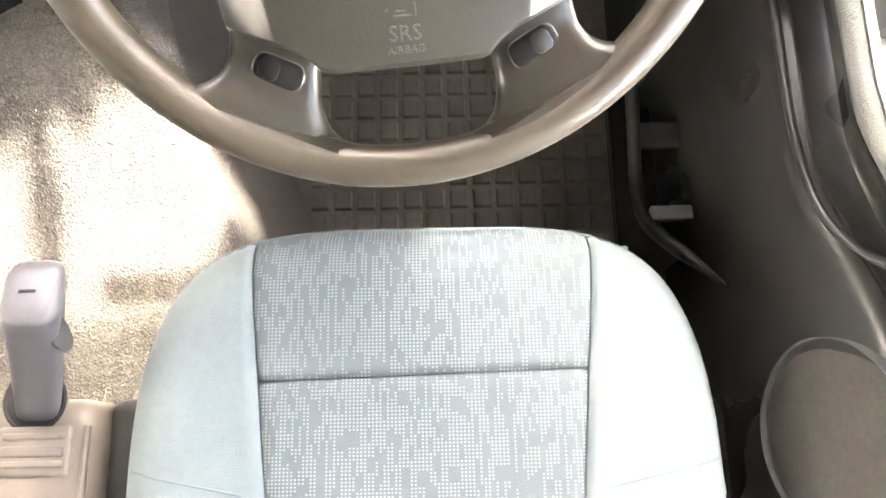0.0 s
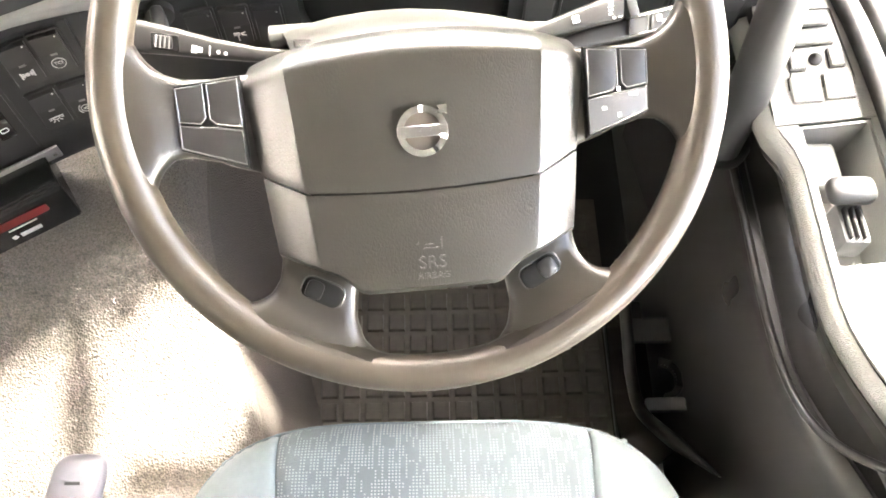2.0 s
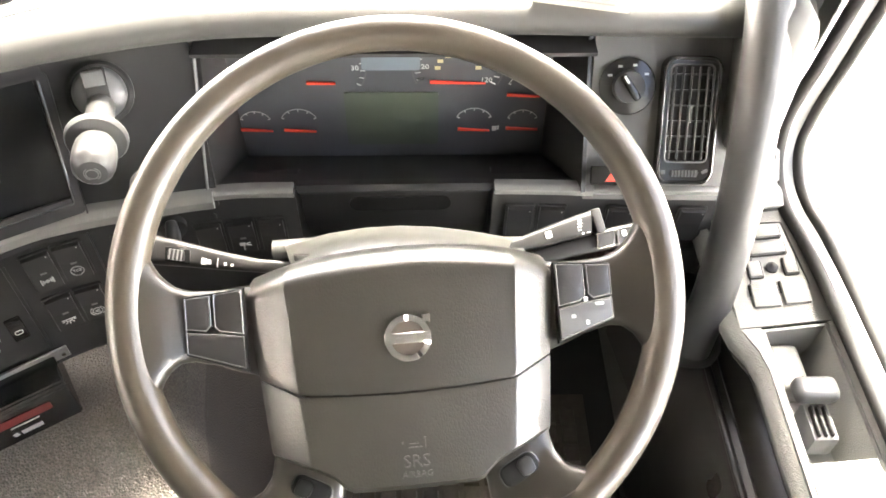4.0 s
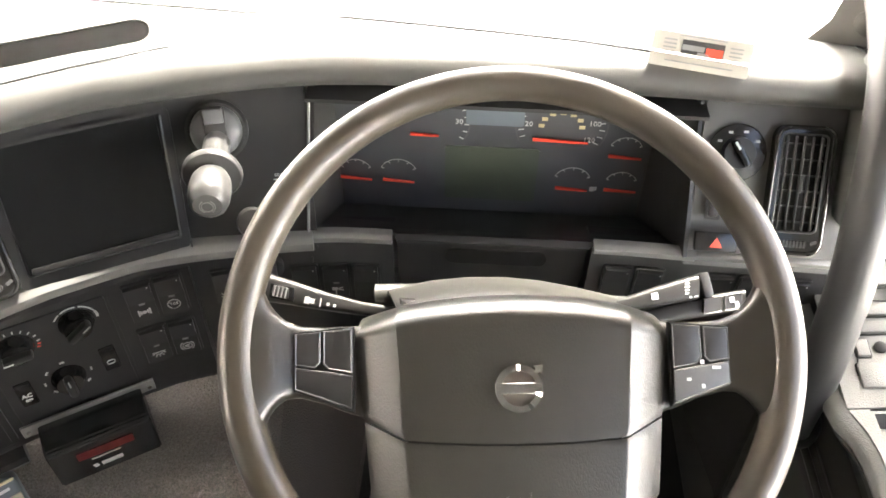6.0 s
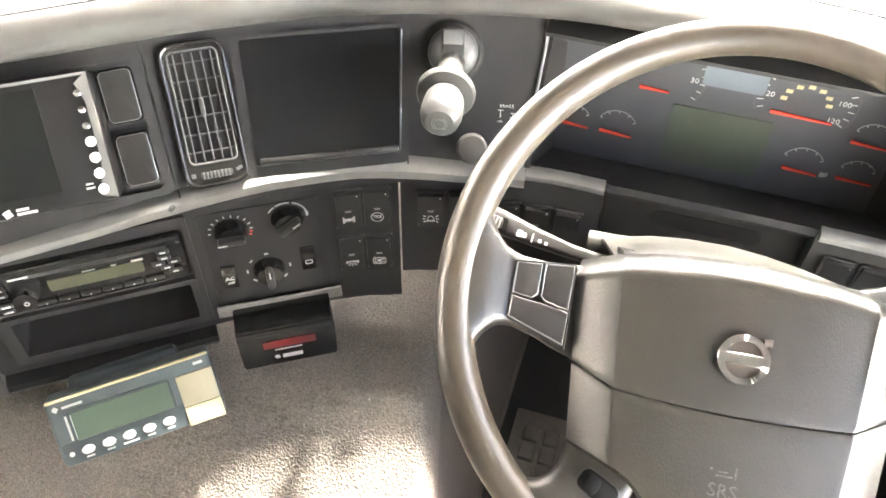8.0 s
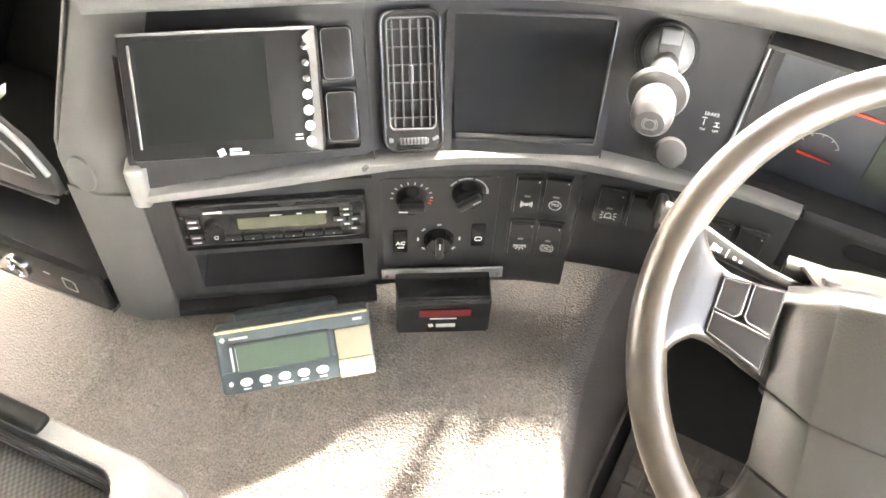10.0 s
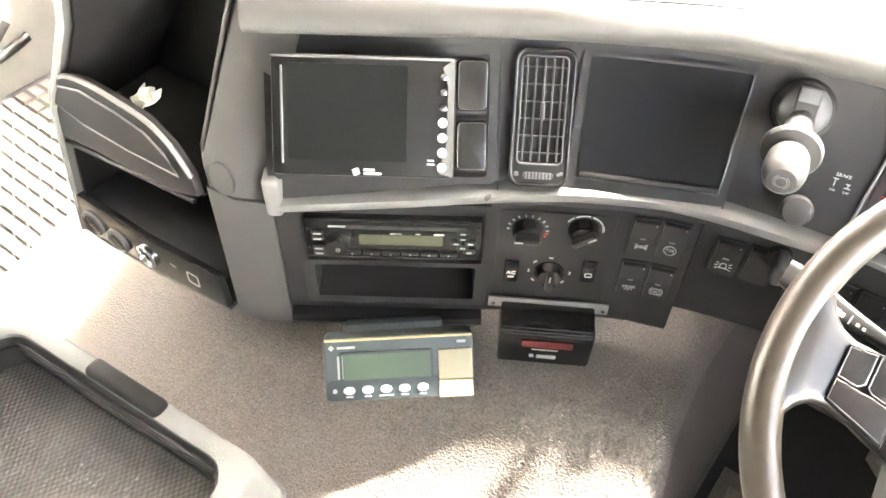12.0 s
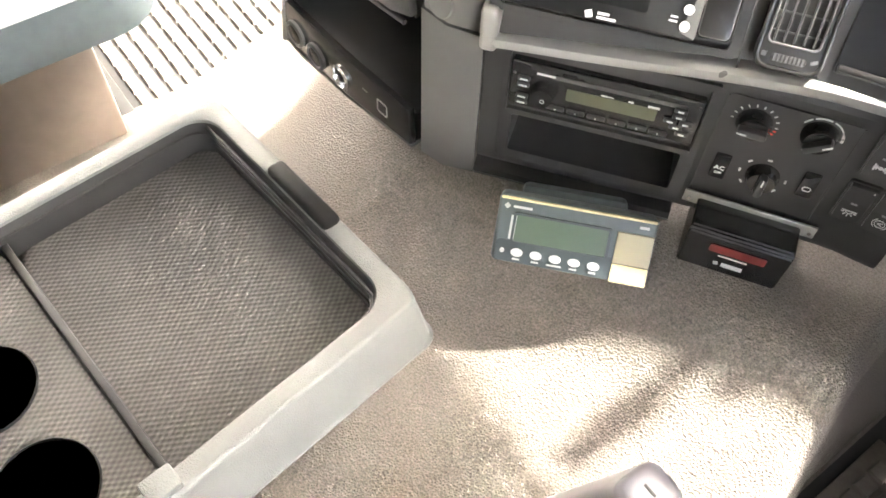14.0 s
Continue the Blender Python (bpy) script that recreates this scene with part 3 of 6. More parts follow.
for a, b in ((0.757, 0.192), (-0.172, -0.335)):
    part("upper_panel", sweep([(-0.010, 0.680), (0.0715, 0.8265), (0.12, 0.8265), (0.06, 0.680)], a, b), M_BLACK if a > 0 else M_GREY, DASH)
COWL = [(0.066, 0.8255), (0.054, 0.828), (0.0455, 0.8335), (0.0415, 0.8415), (0.042, 0.850), (0.049, 0.8585), (0.062, 0.863), (0.09, 0.860), (0.157, 0.840),
        (0.159, 0.834), (0.150, 0.828), (0.08, 0.8275)]
part("cowl", sweep(COWL, 0.768, -0.36, 70), M_COWL, DASH, "grey padded cowl with a rounded lip")
part("windscreen_shelf", sweep([(0.1565, 0.8395), (0.20, 0.826), (0.38, 0.792), (0.38, 0.76), (0.156, 0.80)], 0.80, -0.36, 60), M_GREY, DASH, "grey shelf under the windscreen")
STRIP = [(-0.009, -0.0085), (-0.0150, -0.006), (-0.0178, 0.0), (-0.0170, 0.005), (-0.0125, 0.0080), (-0.006, 0.0088), (0.003, 0.0088), (0.003, -0.0085)]
for a, b, k in ((0.757, 0.196, 1.0), (0.1955, 0.117, 0.66), (-0.083, -0.182, 0.66), (-0.1825, -0.322, 0.58)):
    part("trim_strip", sweep_strip(STRIP, a, b, 48, k), M_STRIP, DASH, "brushed silver trim strip")
part("trim_end", warp(box((0.018, 0.050, 0.028), (0, 0, 0), 0.006, 3), lambda v: dash_point(0.752 + v.x, v.z - 0.004, 0.684 + v.y)), M_STRIP, DASH, "turned-up end of the trim strip")
for a, b in ((0.757, 0.7225), (0.5465, 0.322)):
    part("lower_panel", sweep([(0.0, 0.695), (0.0, 0.50), (0.004, 0.49), (0.05, 0.49), (0.05, 0.695)], a, b), M_BLACK, DASH)
part("lower_panel", sweep([(0.0, 0.695), (0.0, 0.576), (0.05, 0.576), (0.05, 0.695)], 0.7225, 0.5465), M_BLACK, DASH)
part("lower_panel", sweep([(0.0, 0.520), (0.0, 0.50), (0.004, 0.49), (0.05, 0.49), (0.05, 0.520)], 0.7225, 0.5465), M_BLACK, DASH)
part("lower_lip", sweep([(0.0, 0.4885), (-0.008, 0.485), (-0.010, 0.478), (-0.004, 0.468), (0.05, 0.466), (0.05, 0.4885)], 0.757, 0.535), M_BLACK, DASH, "rounded lip along the lower edge")
part("lower_panel", sweep([(0.004, 0.684), (0.0, 0.678), (0.002, 0.605), (0.008, 0.56), (0.022, 0.512), (0.10, 0.505), (0.05, 0.666)], 0.320, 0.117), M_BLACK, DASH)
part("lower_panel", sweep([(0.004, 0.684), (0.0, 0.678), (0.002, 0.605), (0.03, 0.56), (0.075, 0.50), (0.12, 0.50), (0.05, 0.666)], -0.083, -0.335), M_BLACK, DASH)
part("column_panel", sweep([(0.000, 0.690), (-0.005, 0.685), (0.006, 0.674), (0.012, 0.664), (0.016, 0.618), (0.05, 0.56), (0.09, 0.56), (0.012, 0.686)], 0.114, -0.080), M_BLACK, DASH)
part("column_slot", warp(plate(rounded(0.105, 0.020, 0.009, 5), 0.002), lambda v: dash_point(0.012 - v.x, 0.0135 - v.z - 0.28 * 0.0 , 0.650 + v.y)), M_PLAYER, DASH, "dark slot above the column")
# seams of the panels: thin grooves standing as dark fillets
for s in (0.5305, 0.3115):
    part("panel_seam", warp(box((0.0016, 0.142, 0.0012)), lambda v, s=s: upper(s + v.x, 0.052 + v.y, v.z + 0.0006)), M_DARK, DASH)
for s in (0.5245, 0.403, 0.2):
    part("panel_seam", warp(box((0.0018, 0.14 if s > 0.35 else 0.05, 0.0012)), lambda v, s=s: lower(s + v.x, (0.590 if s > 0.35 else 0.635) + v.y, v.z + 0.0006)), M_DARK, DASH)
part("raised_frame", warp(frame_ring(rounded(0.222, 0.130, 0.006, 3), rounded(0.205, 0.118, 0.005, 3), 0.004), lambda v: upper(0.644 - v.x, 0.052 + v.y, v.z)), M_BLACK, DASH, "raised edge round the upper bay")



def cowl_top(off):
    return float(np.interp(off, [0.062, 0.09, 0.157, 0.20, 0.38], [0.8635, 0.8605, 0.8405, 0.8268, 0.7926]))


def dash_off(x, y):
    """How far a place on the dash top lies behind the dashboard's line."""
    return min((Vector((x, y)) - dash_point(u, 0, 0).xy).length for u in np.linspace(0.62, -0.34, 120))


rows = []
for x in np.linspace(-0.50, 0.150, 44):          # the windscreen's lower edge runs straight over the curved dash top
    y = 0.8085 - 0.257 * x
    rows.append([(x, y + d, cowl_top(dash_off(x, y + d)) + 0.0010) for d in (-0.0016, 0.0016)])
part("windscreen_joint", sheet(rows, 0.001), M_SEAL, DASH, "thin dark joint along the windscreen")
part("bin_joint", sheet([[dash_point(u, float(np.interp(u, [0.296, 0.34, 0.38, 0.64], [0.0855, 0.079, 0.0745, 0.068])) + d, cowl_top(0.076) + 0.0010) for d in (-0.0012, 0.0012)] for u in np.linspace(0.64, 0.296, 30)], 0.001), M_SEAL, DASH, "thin dark joint in front of the bin")
# top bin: a black sheet on the cowl paints its shaded depth, with a lip round it
BIN_S, BIN_O = 0.378, 0.1335


def bin_place(v):
    """The opening tips up to face the driver."""
    return dash_point(BIN_S - v.x, BIN_O + v.y, 0.8565 + 0.25 * v.y + v.z)


part("top_bin", warp(plate(rounded(0.136, 0.032, 0.013, 6), 0.002, z0=-0.0035), bin_place), M_PIT, DASH, "black sheet standing for the shaded depth of the dash top bin")
part("bin_lip", warp(frame_ring(rounded(0.150, 0.050, 0.020, 6, 0, -0.004), rounded(0.134, 0.030, 0.012, 6), 0.026, -0.026), bin_place), M_GREY, DASH, "raised grey lip round the bin")
part("bin_step", warp(frame_ring(rounded(0.166, 0.074, 0.028, 6, 0, -0.014), rounded(0.149, 0.049, 0.019, 6, 0, -0.004), 0.024, -0.030), bin_place), M_COWL, DASH, "lower step of the bin lip")
part("end_seam", sweep([(0.06 + (o - 0.06) * 1.05, 0.846 + (z - 0.846) * 1.06) for o, z in COWL[:9]] + [(0.15, 0.835)], -0.311, -0.3155, 4), M_EDGE, DASH, "pale seam at the end of the cowl")
for s in (-0.327,):
    part("end_bolster", warp(box((0.05, 0.16, 0.10), (0, 0, 0), 0.02, 3), lambda v: dash_point(s + v.x, 0.05 + v.z, 0.80 + v.y)), M_GREY, DASH, "grey end of the dashboard beside the door")

# cluster housing
part("cluster_shelf", sheet([[(x, 0.7045, 0.6885), (x, 0.73, 0.676), (x, 0.806, 0.634)] for x in np.linspace(-0.198, 0.172, 10)], 0.004), M_BLACK, DASH, "sloping shelf below the dials")
for x0, x1 in ((-0.1985, -0.190), (0.1725, 0.150)):
    part("cluster_cheek", sheet([[(x0, 0.690, 0.69), (x0, 0.73, 0.75), (x0 , 0.768, 0.822)], [(x1, 0.812, 0.63), (x1, 0.814, 0.72), (x1, 0.816, 0.822)]], 0.004), M_BLACK, DASH, "side of the cluster housing")
part("cluster_roof", sheet([[(x, 0.745, 0.8165), (x, 0.78, 0.818), (x, 0.822, 0.815)] for x in np.linspace(-0.2, 0.174, 6)], 0.004), M_DARK, DASH)
part("cluster_edge", tube(curve_points([(-0.199, 0.6905, 0.693), (-0.199, 0.73, 0.765), (-0.199, 0.755, 0.808)]), 0.0015, 8), M_MID, DASH, "pale edge of the cluster housing")

# ---- instrument cluster ----
CM = Matrix.Translation((-0.025, 0.810, 0.70)) @ Matrix.Rotation(radians(90), 4, "X")     # x right, y up, z to the driver
CLU = holder("instrument_cluster", "dark instrument cluster with red needles and a grey display", "instrument cluster", CM)
part("dial_plate", plate([(-0.174, -0.072), (0.170, -0.072), (0.170, 0.118), (-0.174, 0.118)], 0.004, z0=-0.004), M_DIAL, CLU)


def dial(x, y, r, a0, a1, ticks, needle, length, group="", marks=True, width=0.0006, scale=None):
    """An arc with ticks and a red needle lying at that angle."""
    g = part("dial", ring(r * 0.97, r, a0, a1, 0.0, 0.0005, 24), scale or M_WHITE, CLU, "white printed scale" if scale is None else "dim printed scale", Matrix.Translation((x, y, 0.0002)))
    if ticks:
        rects = []
        for i in range(ticks + 1):
            a = radians(a0 + (a1 - a0) * i / ticks)
            rects.append((0.91 * r * math.cos(a), 0.91 * r * math.sin(a), 0.16 * r, width * 1.6, math.degrees(a)))
        part("tick_marks", bars(rects, 0.0, 0.0005), M_WHITE, g)
    part("needle", plate([(-length * 0.5, -0.0017), (length * 0.5, -0.0007), (length * 0.5, 0.0007), (-length * 0.5, 0.0017)], 0.002, z0=0.002), M_RED, g, "red needle at rest", Matrix.Translation((0, -r * 0.35, 0)) @ Matrix.Rotation(radians(needle), 4, "Z"))
    return g


for x, y, n in ((-0.144, -0.019, -4), (-0.097, -0.019, -4), (0.093, -0.019, -4), (0.146, -0.019, -3), (0.144, 0.027, -4)):
    wide = 0.021 if abs(x) < 0.12 else 0.018
    dial(x, y - 0.003, wide, 25, 155, 4, n, 0.035)
sp = dial(0.074, 0.052, 0.048, -28, 205, 0, -2, 0.058, scale=M_DKGREY)
bm = bars([(0.042 * math.cos(radians(a)), 0.042 * math.sin(radians(a)), 0.006, 0.0009, a) for a in range(-28, 206, 12)])
part("tick_marks", bm, M_WHITE, sp)
bm = bmesh.new()
for a, txt in ((178, "20"), (135, "40"), (45, "80"), (8, "100"), (-28, "120")):
    letters(txt, 0.0085, (0.034 * math.cos(radians(a)), 0.034 * math.sin(radians(a))), bm=bm)
part("figures", bm, M_WHITE, sp, "white figures")
part("inner_scale", bars([(0.021 * math.cos(radians(a)), 0.017 * math.sin(radians(a)), 0.006, 0.004, 0) for a in range(0, 181, 30)]), M_YELLOW, sp, "small yellow scale figures")
tc = dial(-0.068, 0.052, 0.048, -28, 205, 0, -2, 0.030, scale=M_DKGREY)
bm = letters("30", 0.0085, (0.036, 0.0))
part("figures", bm, M_WHITE, tc, "white figures")
part("tick_marks", bars([(0.044 * math.cos(radians(a)), 0.044 * math.sin(radians(a)), 0.005, 0.0009, a) for a in range(-28, 90, 12)]), M_WHITE, tc)
part("display", plate(rounded(0.10, 0.072, 0.003, 3), 0.0015), M_LCD, CLU, "blank grey-green display", Matrix.Translation((0.004, -0.015, 0)))
part("display", plate(rounded(0.060, 0.026, 0.003, 3), 0.0015), M_LCD_BLUE, CLU, "small blue-grey display", Matrix.Translation((0.005, 0.063, 0)))
part("fuel_mark", bars([(0.116, -0.030, 0.005, 0.006), (0.120, -0.029, 0.002, 0.005)], 0.0), M_WHITE, CLU)


# ---- air vents ----
def air_vent(s, w, h, hc, label):
    v = holder("air_vent", label, "air vent", upper_pose(s, hc, 0.0), group="dashboard air vents")
    part("frame", frame_ring(rounded(w, h, 0.012, 5), rounded(w - 0.015, h - 0.030, 0.005, 5, 0, 0.007), 0.009), M_GLOSS, v, "black frame with rounded corners")
    part("frame_rim", tube([(x, y, 0.0085) for x, y in rounded(w - 0.004, h - 0.004, 0.011, 6)], 0.0022, 8, closed=True), M_GLOSS, v, "raised rim round the frame")
    part("inner_rim", tube([(x, y, 0.0085) for x, y in rounded(w - 0.015, h - 0.030, 0.005, 5, 0, 0.007)], 0.0011, 6, closed=True), M_VENT, v)
    part("duct", plate(rounded(w - 0.012, h - 0.026, 0.005, 3, 0, 0.007), 0.001), M_DARK, v)
    iw, ih = w - 0.017, h - 0.034
    for i in range(6):
        part("slat", box((iw, 0.0016, 0.003), (0, 0.007 - ih / 2 + ih * (i + 0.5) / 6, 0.0048)), M_VENT, v)
    for i in range(5):
        part("louvre", box((0.0016, ih, 0.004), (-iw / 2 + iw * (i + 0.5) / 5, 0.007, 0.0065), 0.0005, 1), M_VENT, v)
    part("slider", box((0.004, 0.017, 0.006), (0.0, 0.007, 0.009), 0.0015), M_VENT, v, "grey slider tab")
    w2 = part("thumb_wheel", box((w * 0.52, 0.007, 0.006), (0, -h / 2 + 0.011, 0.008), 0.003), M_BLACK, v)
    part("ribs", bars([(-w * 0.2 + w * 0.4 * k / 7, -h / 2 + 0.011, 0.0015, 0.0065) for k in range(8)], 0.0105, 0.0012), M_VENT, w2)
    part("mark", bars([(-w * 0.36, -h / 2 + 0.012, 0.004, 0.004)], 0.009), M_VENT, v)
    part("mark", bars([(w * 0.36, -h / 2 + 0.013, 0.006, 0.003, 25)], 0.009), M_VENT, v)
    return v


air_vent(0.4925, 0.058, 0.131, 0.052, "tall black air vent between the screens")
air_vent(-0.265, 0.056, 0.122, 0.046, "tall black air vent beside the driver door")

# ---- blank screen bay ----
v = holder("screen_panel", "blank dark glossy screen panel curved into the dashboard", "screen")
part("frame", warp(frame_ring(rounded(0.153, 0.130, 0.004, 6), rounded(0.137, 0.116, 0.003, 6, 0, 0.003), 0.003), lambda c: upper(0.386 - c.x - 0.035 * c.y, 0.052 + c.y, c.z)), M_BLACK, v)
bm = bmesh.new()
n = 14
rows = [[upper(0.386 + 0.0675 - 0.135 * i / n, 0.055 + y, 0.0016) for i in range(n + 1)] for y in (-0.057, 0.0, 0.057)]
part("glass", sheet(rows, 0.001), M_SCREEN, v, "blank dark screen")
part("edge", tube([upper(0.386 - 0.069 - 0.035 * y, 0.055 + y, 0.0036) for y in (0.056, 0.0, -0.056)] + [upper(0.386 + x, -0.003, 0.0036) for x in (-0.066, -0.03, 0.0, 0.03, 0.066)], 0.0013, 8), M_EDGE, v, "pale edge of the screen frame")
part("ledge", warp(box((0.132, 0.006, 0.006), (0, 0, 0), 0.002), lambda c: upper(0.386 - c.x, 0.001 + c.y, 0.004 + c.z)), M_BLACK, v)

# ---- media player ----
v = holder("media_player", "black aftermarket screen with silver edges and a row of round buttons", "media player", upper_pose(0.6575, 0.0525, 0.0))
W, H = 0.166, 0.108
part("body", box((W, H, 0.05), (0, 0, 0.022), 0.004), M_PLAYER, v)
part("screen", plate(rounded(0.108, 0.086, 0.002, 3), 0.001, z0=0.0465), M_SCREEN_GREY, v, "blank grey screen", Matrix.Translation((-0.014, 0.004, 0)))
part("edge_strip", box((W - 0.002, 0.003, 0.004), (0, H / 2 - 0.001, 0.046), 0.001), M_EDGE, v, "silver upper edge")
part("edge_strip", box((0.0025, 0.088, 0.004), (-W / 2 + 0.010, 0.001, 0.0475), 0.001), M_EDGE, v, "silver side edge")
part("edge_strip", plate([(W / 2 - 0.001, H / 2), (W / 2 - 0.001, -H / 2 + 0.002), (W / 2 - 0.014, -H / 2 + 0.006), (W / 2 - 0.007, -0.02), (W / 2 - 0.007, 0.03), (W / 2 - 0.012, H / 2 - 0.008)], 0.003, z0=0.046), M_EDGE, v, "silver button strip")
for k in range(7):
    part("button", disc(0.0043 if k > 2 else 0.0032, 0.004, 0.047, 16, 0.001, cx=W / 2 - 0.011, cy=H / 2 - 0.016 - 0.0135 * k), M_WHITE if k > 2 else M_CHROME, v, "round white button" if k > 2 else "small round button")
part("maker_plate", bars([(-0.006, -0.049, 0.006, 0.006, 20), (0.006, -0.047, 0.010, 0.0022), (0.009, -0.0505, 0.016, 0.0022)], 0.0472), M_WHITE, v, "small white maker mark")
part("button_print", bars([(W / 2 - 0.021, -H / 2 + 0.017, 0.006, 0.0016), (W / 2 - 0.021, -H / 2 + 0.0135, 0.007, 0.0016)], 0.0472), M_WHITE, v)
for hc in (0.081, 0.024):
    b = holder("blank_switch", "black blank rectangular cover beside the media player", "blank cover", upper_pose(0.5575, hc, 0.0), group="blank covers")
    part("cap", plate(rounded(0.030, 0.048, 0.005, 4), 0.009, 0.003, 3), M_GLOSS, b)
    # pale line drawn as the glint along the cover's edge
    part("edge", tube([(x, y, 0.0082) for x, y in rounded(0.0265, 0.0445, 0.0045, 4)], 0.0007, 6, closed=True), M_EDGE, b, "thin pale line along the edge")
    part("surround", frame_ring(rounded(0.034, 0.052, 0.005, 3), rounded(0.0305, 0.0485, 0.004, 3), 0.002), M_DARK, b)

# ---- parking brake lever ----
q = upper_pose(0.2700, 0.0905)
B = holder("parking_brake_lever", "grey plastic parking brake lever on a round black base", "brake lever", q)
part("base", lathe([(0.029, 0.0), (0.029, 0.004), (0.026, 0.007), (0.024, 0.007)], 36), M_BLACK, B)
part("boss", lathe([(0.0235, 0.004), (0.0235, 0.012), (0.020, 0.018), (0.012, 0.021), (0.0, 0.022)], 32), M_DKGREY, B, "grey domed boss")
part("slot", box((0.020, 0.036, 0.016), (0.0, 0.004, 0.0148), 0.002), M_DARK, B, "black slot in the boss")
part("slot_plate", box((0.018, 0.013, 0.003), (0.0, 0.0135, 0.0225), 0.001), M_DKGREY, B, "grey plate in the slot")
way = Vector((-0.0112, -0.0499, 0.0833)).normalized()
across = Vector((1, 0, 0)) - way * way.x
across.normalize()
ax = Matrix((across, way.cross(across), way)).transposed().to_4x4()
ax.translation = Vector((0, -0.008, 0.014))
part("stem", lathe([(0.0, 0.0), (0.0120, 0.0), (0.0125, 0.03), (0.0135, 0.048), (0.0135, 0.060)], 28), M_LEVER, B, "pale grey stem", ax)
part("collar", lathe([(0.013, 0.0455), (0.0245, 0.0480), (0.0262, 0.0510), (0.0262, 0.0535), (0.0245, 0.0565), (0.013, 0.0590)], 40), M_LEVER, B, "pale grey collar ring", ax)
kn = part("knob", lathe([(0.0140, 0.056), (0.0172, 0.064), (0.0182, 0.074), (0.0180, 0.085), (0.0165, 0.0925), (0.0120, 0.0972), (0.0, 0.0980)], 32), M_LEVER, B, "pale grey worn knob", ax)
bm = ring(0.0045, 0.0052, z=0.0985)
ring(0.0062, 0.0068, 120, 240, 0.0982, bm=bm)
ring(0.0062, 0.0068, -60, 60, 0.0982, bm=bm)
part("symbol", bm, M_MID, kn)
B = holder("control_knob", "small dark grey control knob below the brake lever", "control knob", upper_pose(0.2505, 0.0035))
part("stem", lathe([(0.0085, 0.0), (0.0075, 0.018), (0.0, 0.018)], 20), M_DARK, B)
part("cap", lathe([(0.0075, 0.014), (0.0135, 0.0165), (0.0145, 0.022), (0.0145, 0.026), (0.0125, 0.030), (0.0, 0.0315)], 28), M_SWITCH, B)
bm = letters("BRAKE", 0.0065, (0, 0.008))
letters("ON", 0.0045, (-0.008, -0.013), bm=bm)
letters("OFF", 0.0045, (0.009, -0.013), bm=bm)
bars([(-0.008, -0.003, 0.0012, 0.009), (-0.008, 0.0025, 0.007, 0.0012), (0.009, -0.004, 0.0012, 0.006), (0.009, -0.0015, 0.006, 0.0012), (0.009, -0.007, 0.008, 0.0012)], bm=bm)
bm.transform(Matrix.Translation((0, 0, 0.0006)) @ Matrix.Scale(0.7, 4))
tagged(new("brake_sign", finish("brake_sign", bm, M_WHITE)), "white printed brake markings on the dark panel", "marking").matrix_world = upper_pose(0.2190, 0.0366)

# ---- radio and pocket ----
R = holder("radio", "black single-height car radio with a round knob and unlit display", "radio", lower_pose(0.6345, 0.614, 0.0))
part("surround", frame_ring(rounded(0.203, 0.160, 0.003, 3, 0, -0.024), rounded(0.190, 0.146, 0.002, 3, 0, -0.024), 0.004), M_BLACK, R)
part("face", box((0.186, 0.058, 0.012), (0, 0.008, 0.003), 0.003), M_GLOSS, R)
part("disc_slot", bars([(0.012, 0.0265, 0.130, 0.0045)], 0.009, 0.0008), M_DARK, R)
part("display", plate(rounded(0.088, 0.015, 0.002, 3), 0.001, z0=0.0095), M_LCD_DIM, R, "unlit olive display", Matrix.Translation((0.008, 0.009, 0)))
kb = part("volume_knob", lathe([(0.0125, 0.009), (0.0125, 0.012), (0.0105, 0.021), (0.0, 0.0215)], 28), M_GLOSS, R, "", Matrix.Translation((-0.058, 0.006, 0)))
bm = ring(0.0017, 0.0024, z=0.0218)
part("power_mark", bm, M_WHITE, kb, "", Matrix.Translation((0.001, -0.002, 0)))
for k in range(6):
    bt = part("preset_button", box((0.018, 0.0045, 0.0035), (-0.044 + 0.0205 * k, -0.0115, 0.0105), 0.001), M_BLACK, R)
    part("lamp_dot", disc(0.0009, 0.0006, 0.0122, 10, cx=-0.044 + 0.0205 * k, cy=-0.0115), M_WHITE, bt)
for dx, dy in ((-0.079, 0.018), (-0.079, 0.010), (-0.079, -0.005), (-0.079, -0.0125), (0.073, 0.0225), (0.073, 0.0145), (0.066, 0.0075), (0.081, 0.0075), (0.073, 0.001), (0.080, -0.006)):
    bt = part("button", box((0.0125, 0.0058, 0.003), (dx, dy, 0.0105), 0.001), M_BLACK, R)
    part("button_mark", bars([(dx, dy, 0.0055 if dx > 0 else 0.008, 0.0016)], 0.0121), M_WHITE, bt)
for bar in [(-0.058, 0.0275, 0.018, 0.0022), (0.0, 0.0185, 0.006, 0.0016), (0.004, 0.0185, 0.010, 0.0008), (0.026, 0.0185, 0.005, 0.0016), (0.048, 0.0185, 0.011, 0.0022)]:
    part("print", bars([bar], 0.0098), M_WHITE, R, "small white printed mark")
part("pocket", frame_ring(rounded(0.190, 0.070, 0.003, 3), rounded(0.176, 0.054, 0.003, 3, 0, 0.001), 0.006), M_BLACK, R, "open pocket below the radio", Matrix.Translation((0, -0.0665, -0.001)))
o = rounded(0.176, 0.056, 0.003, 3, 0, -0.066)
bm = bmesh.new()
loops = [[bm.verts.new((x, y + dy, z)) for x, y in o] for z, dy in ((0.001, 0), (-0.03, 0.001), (-0.075, 0.003))]
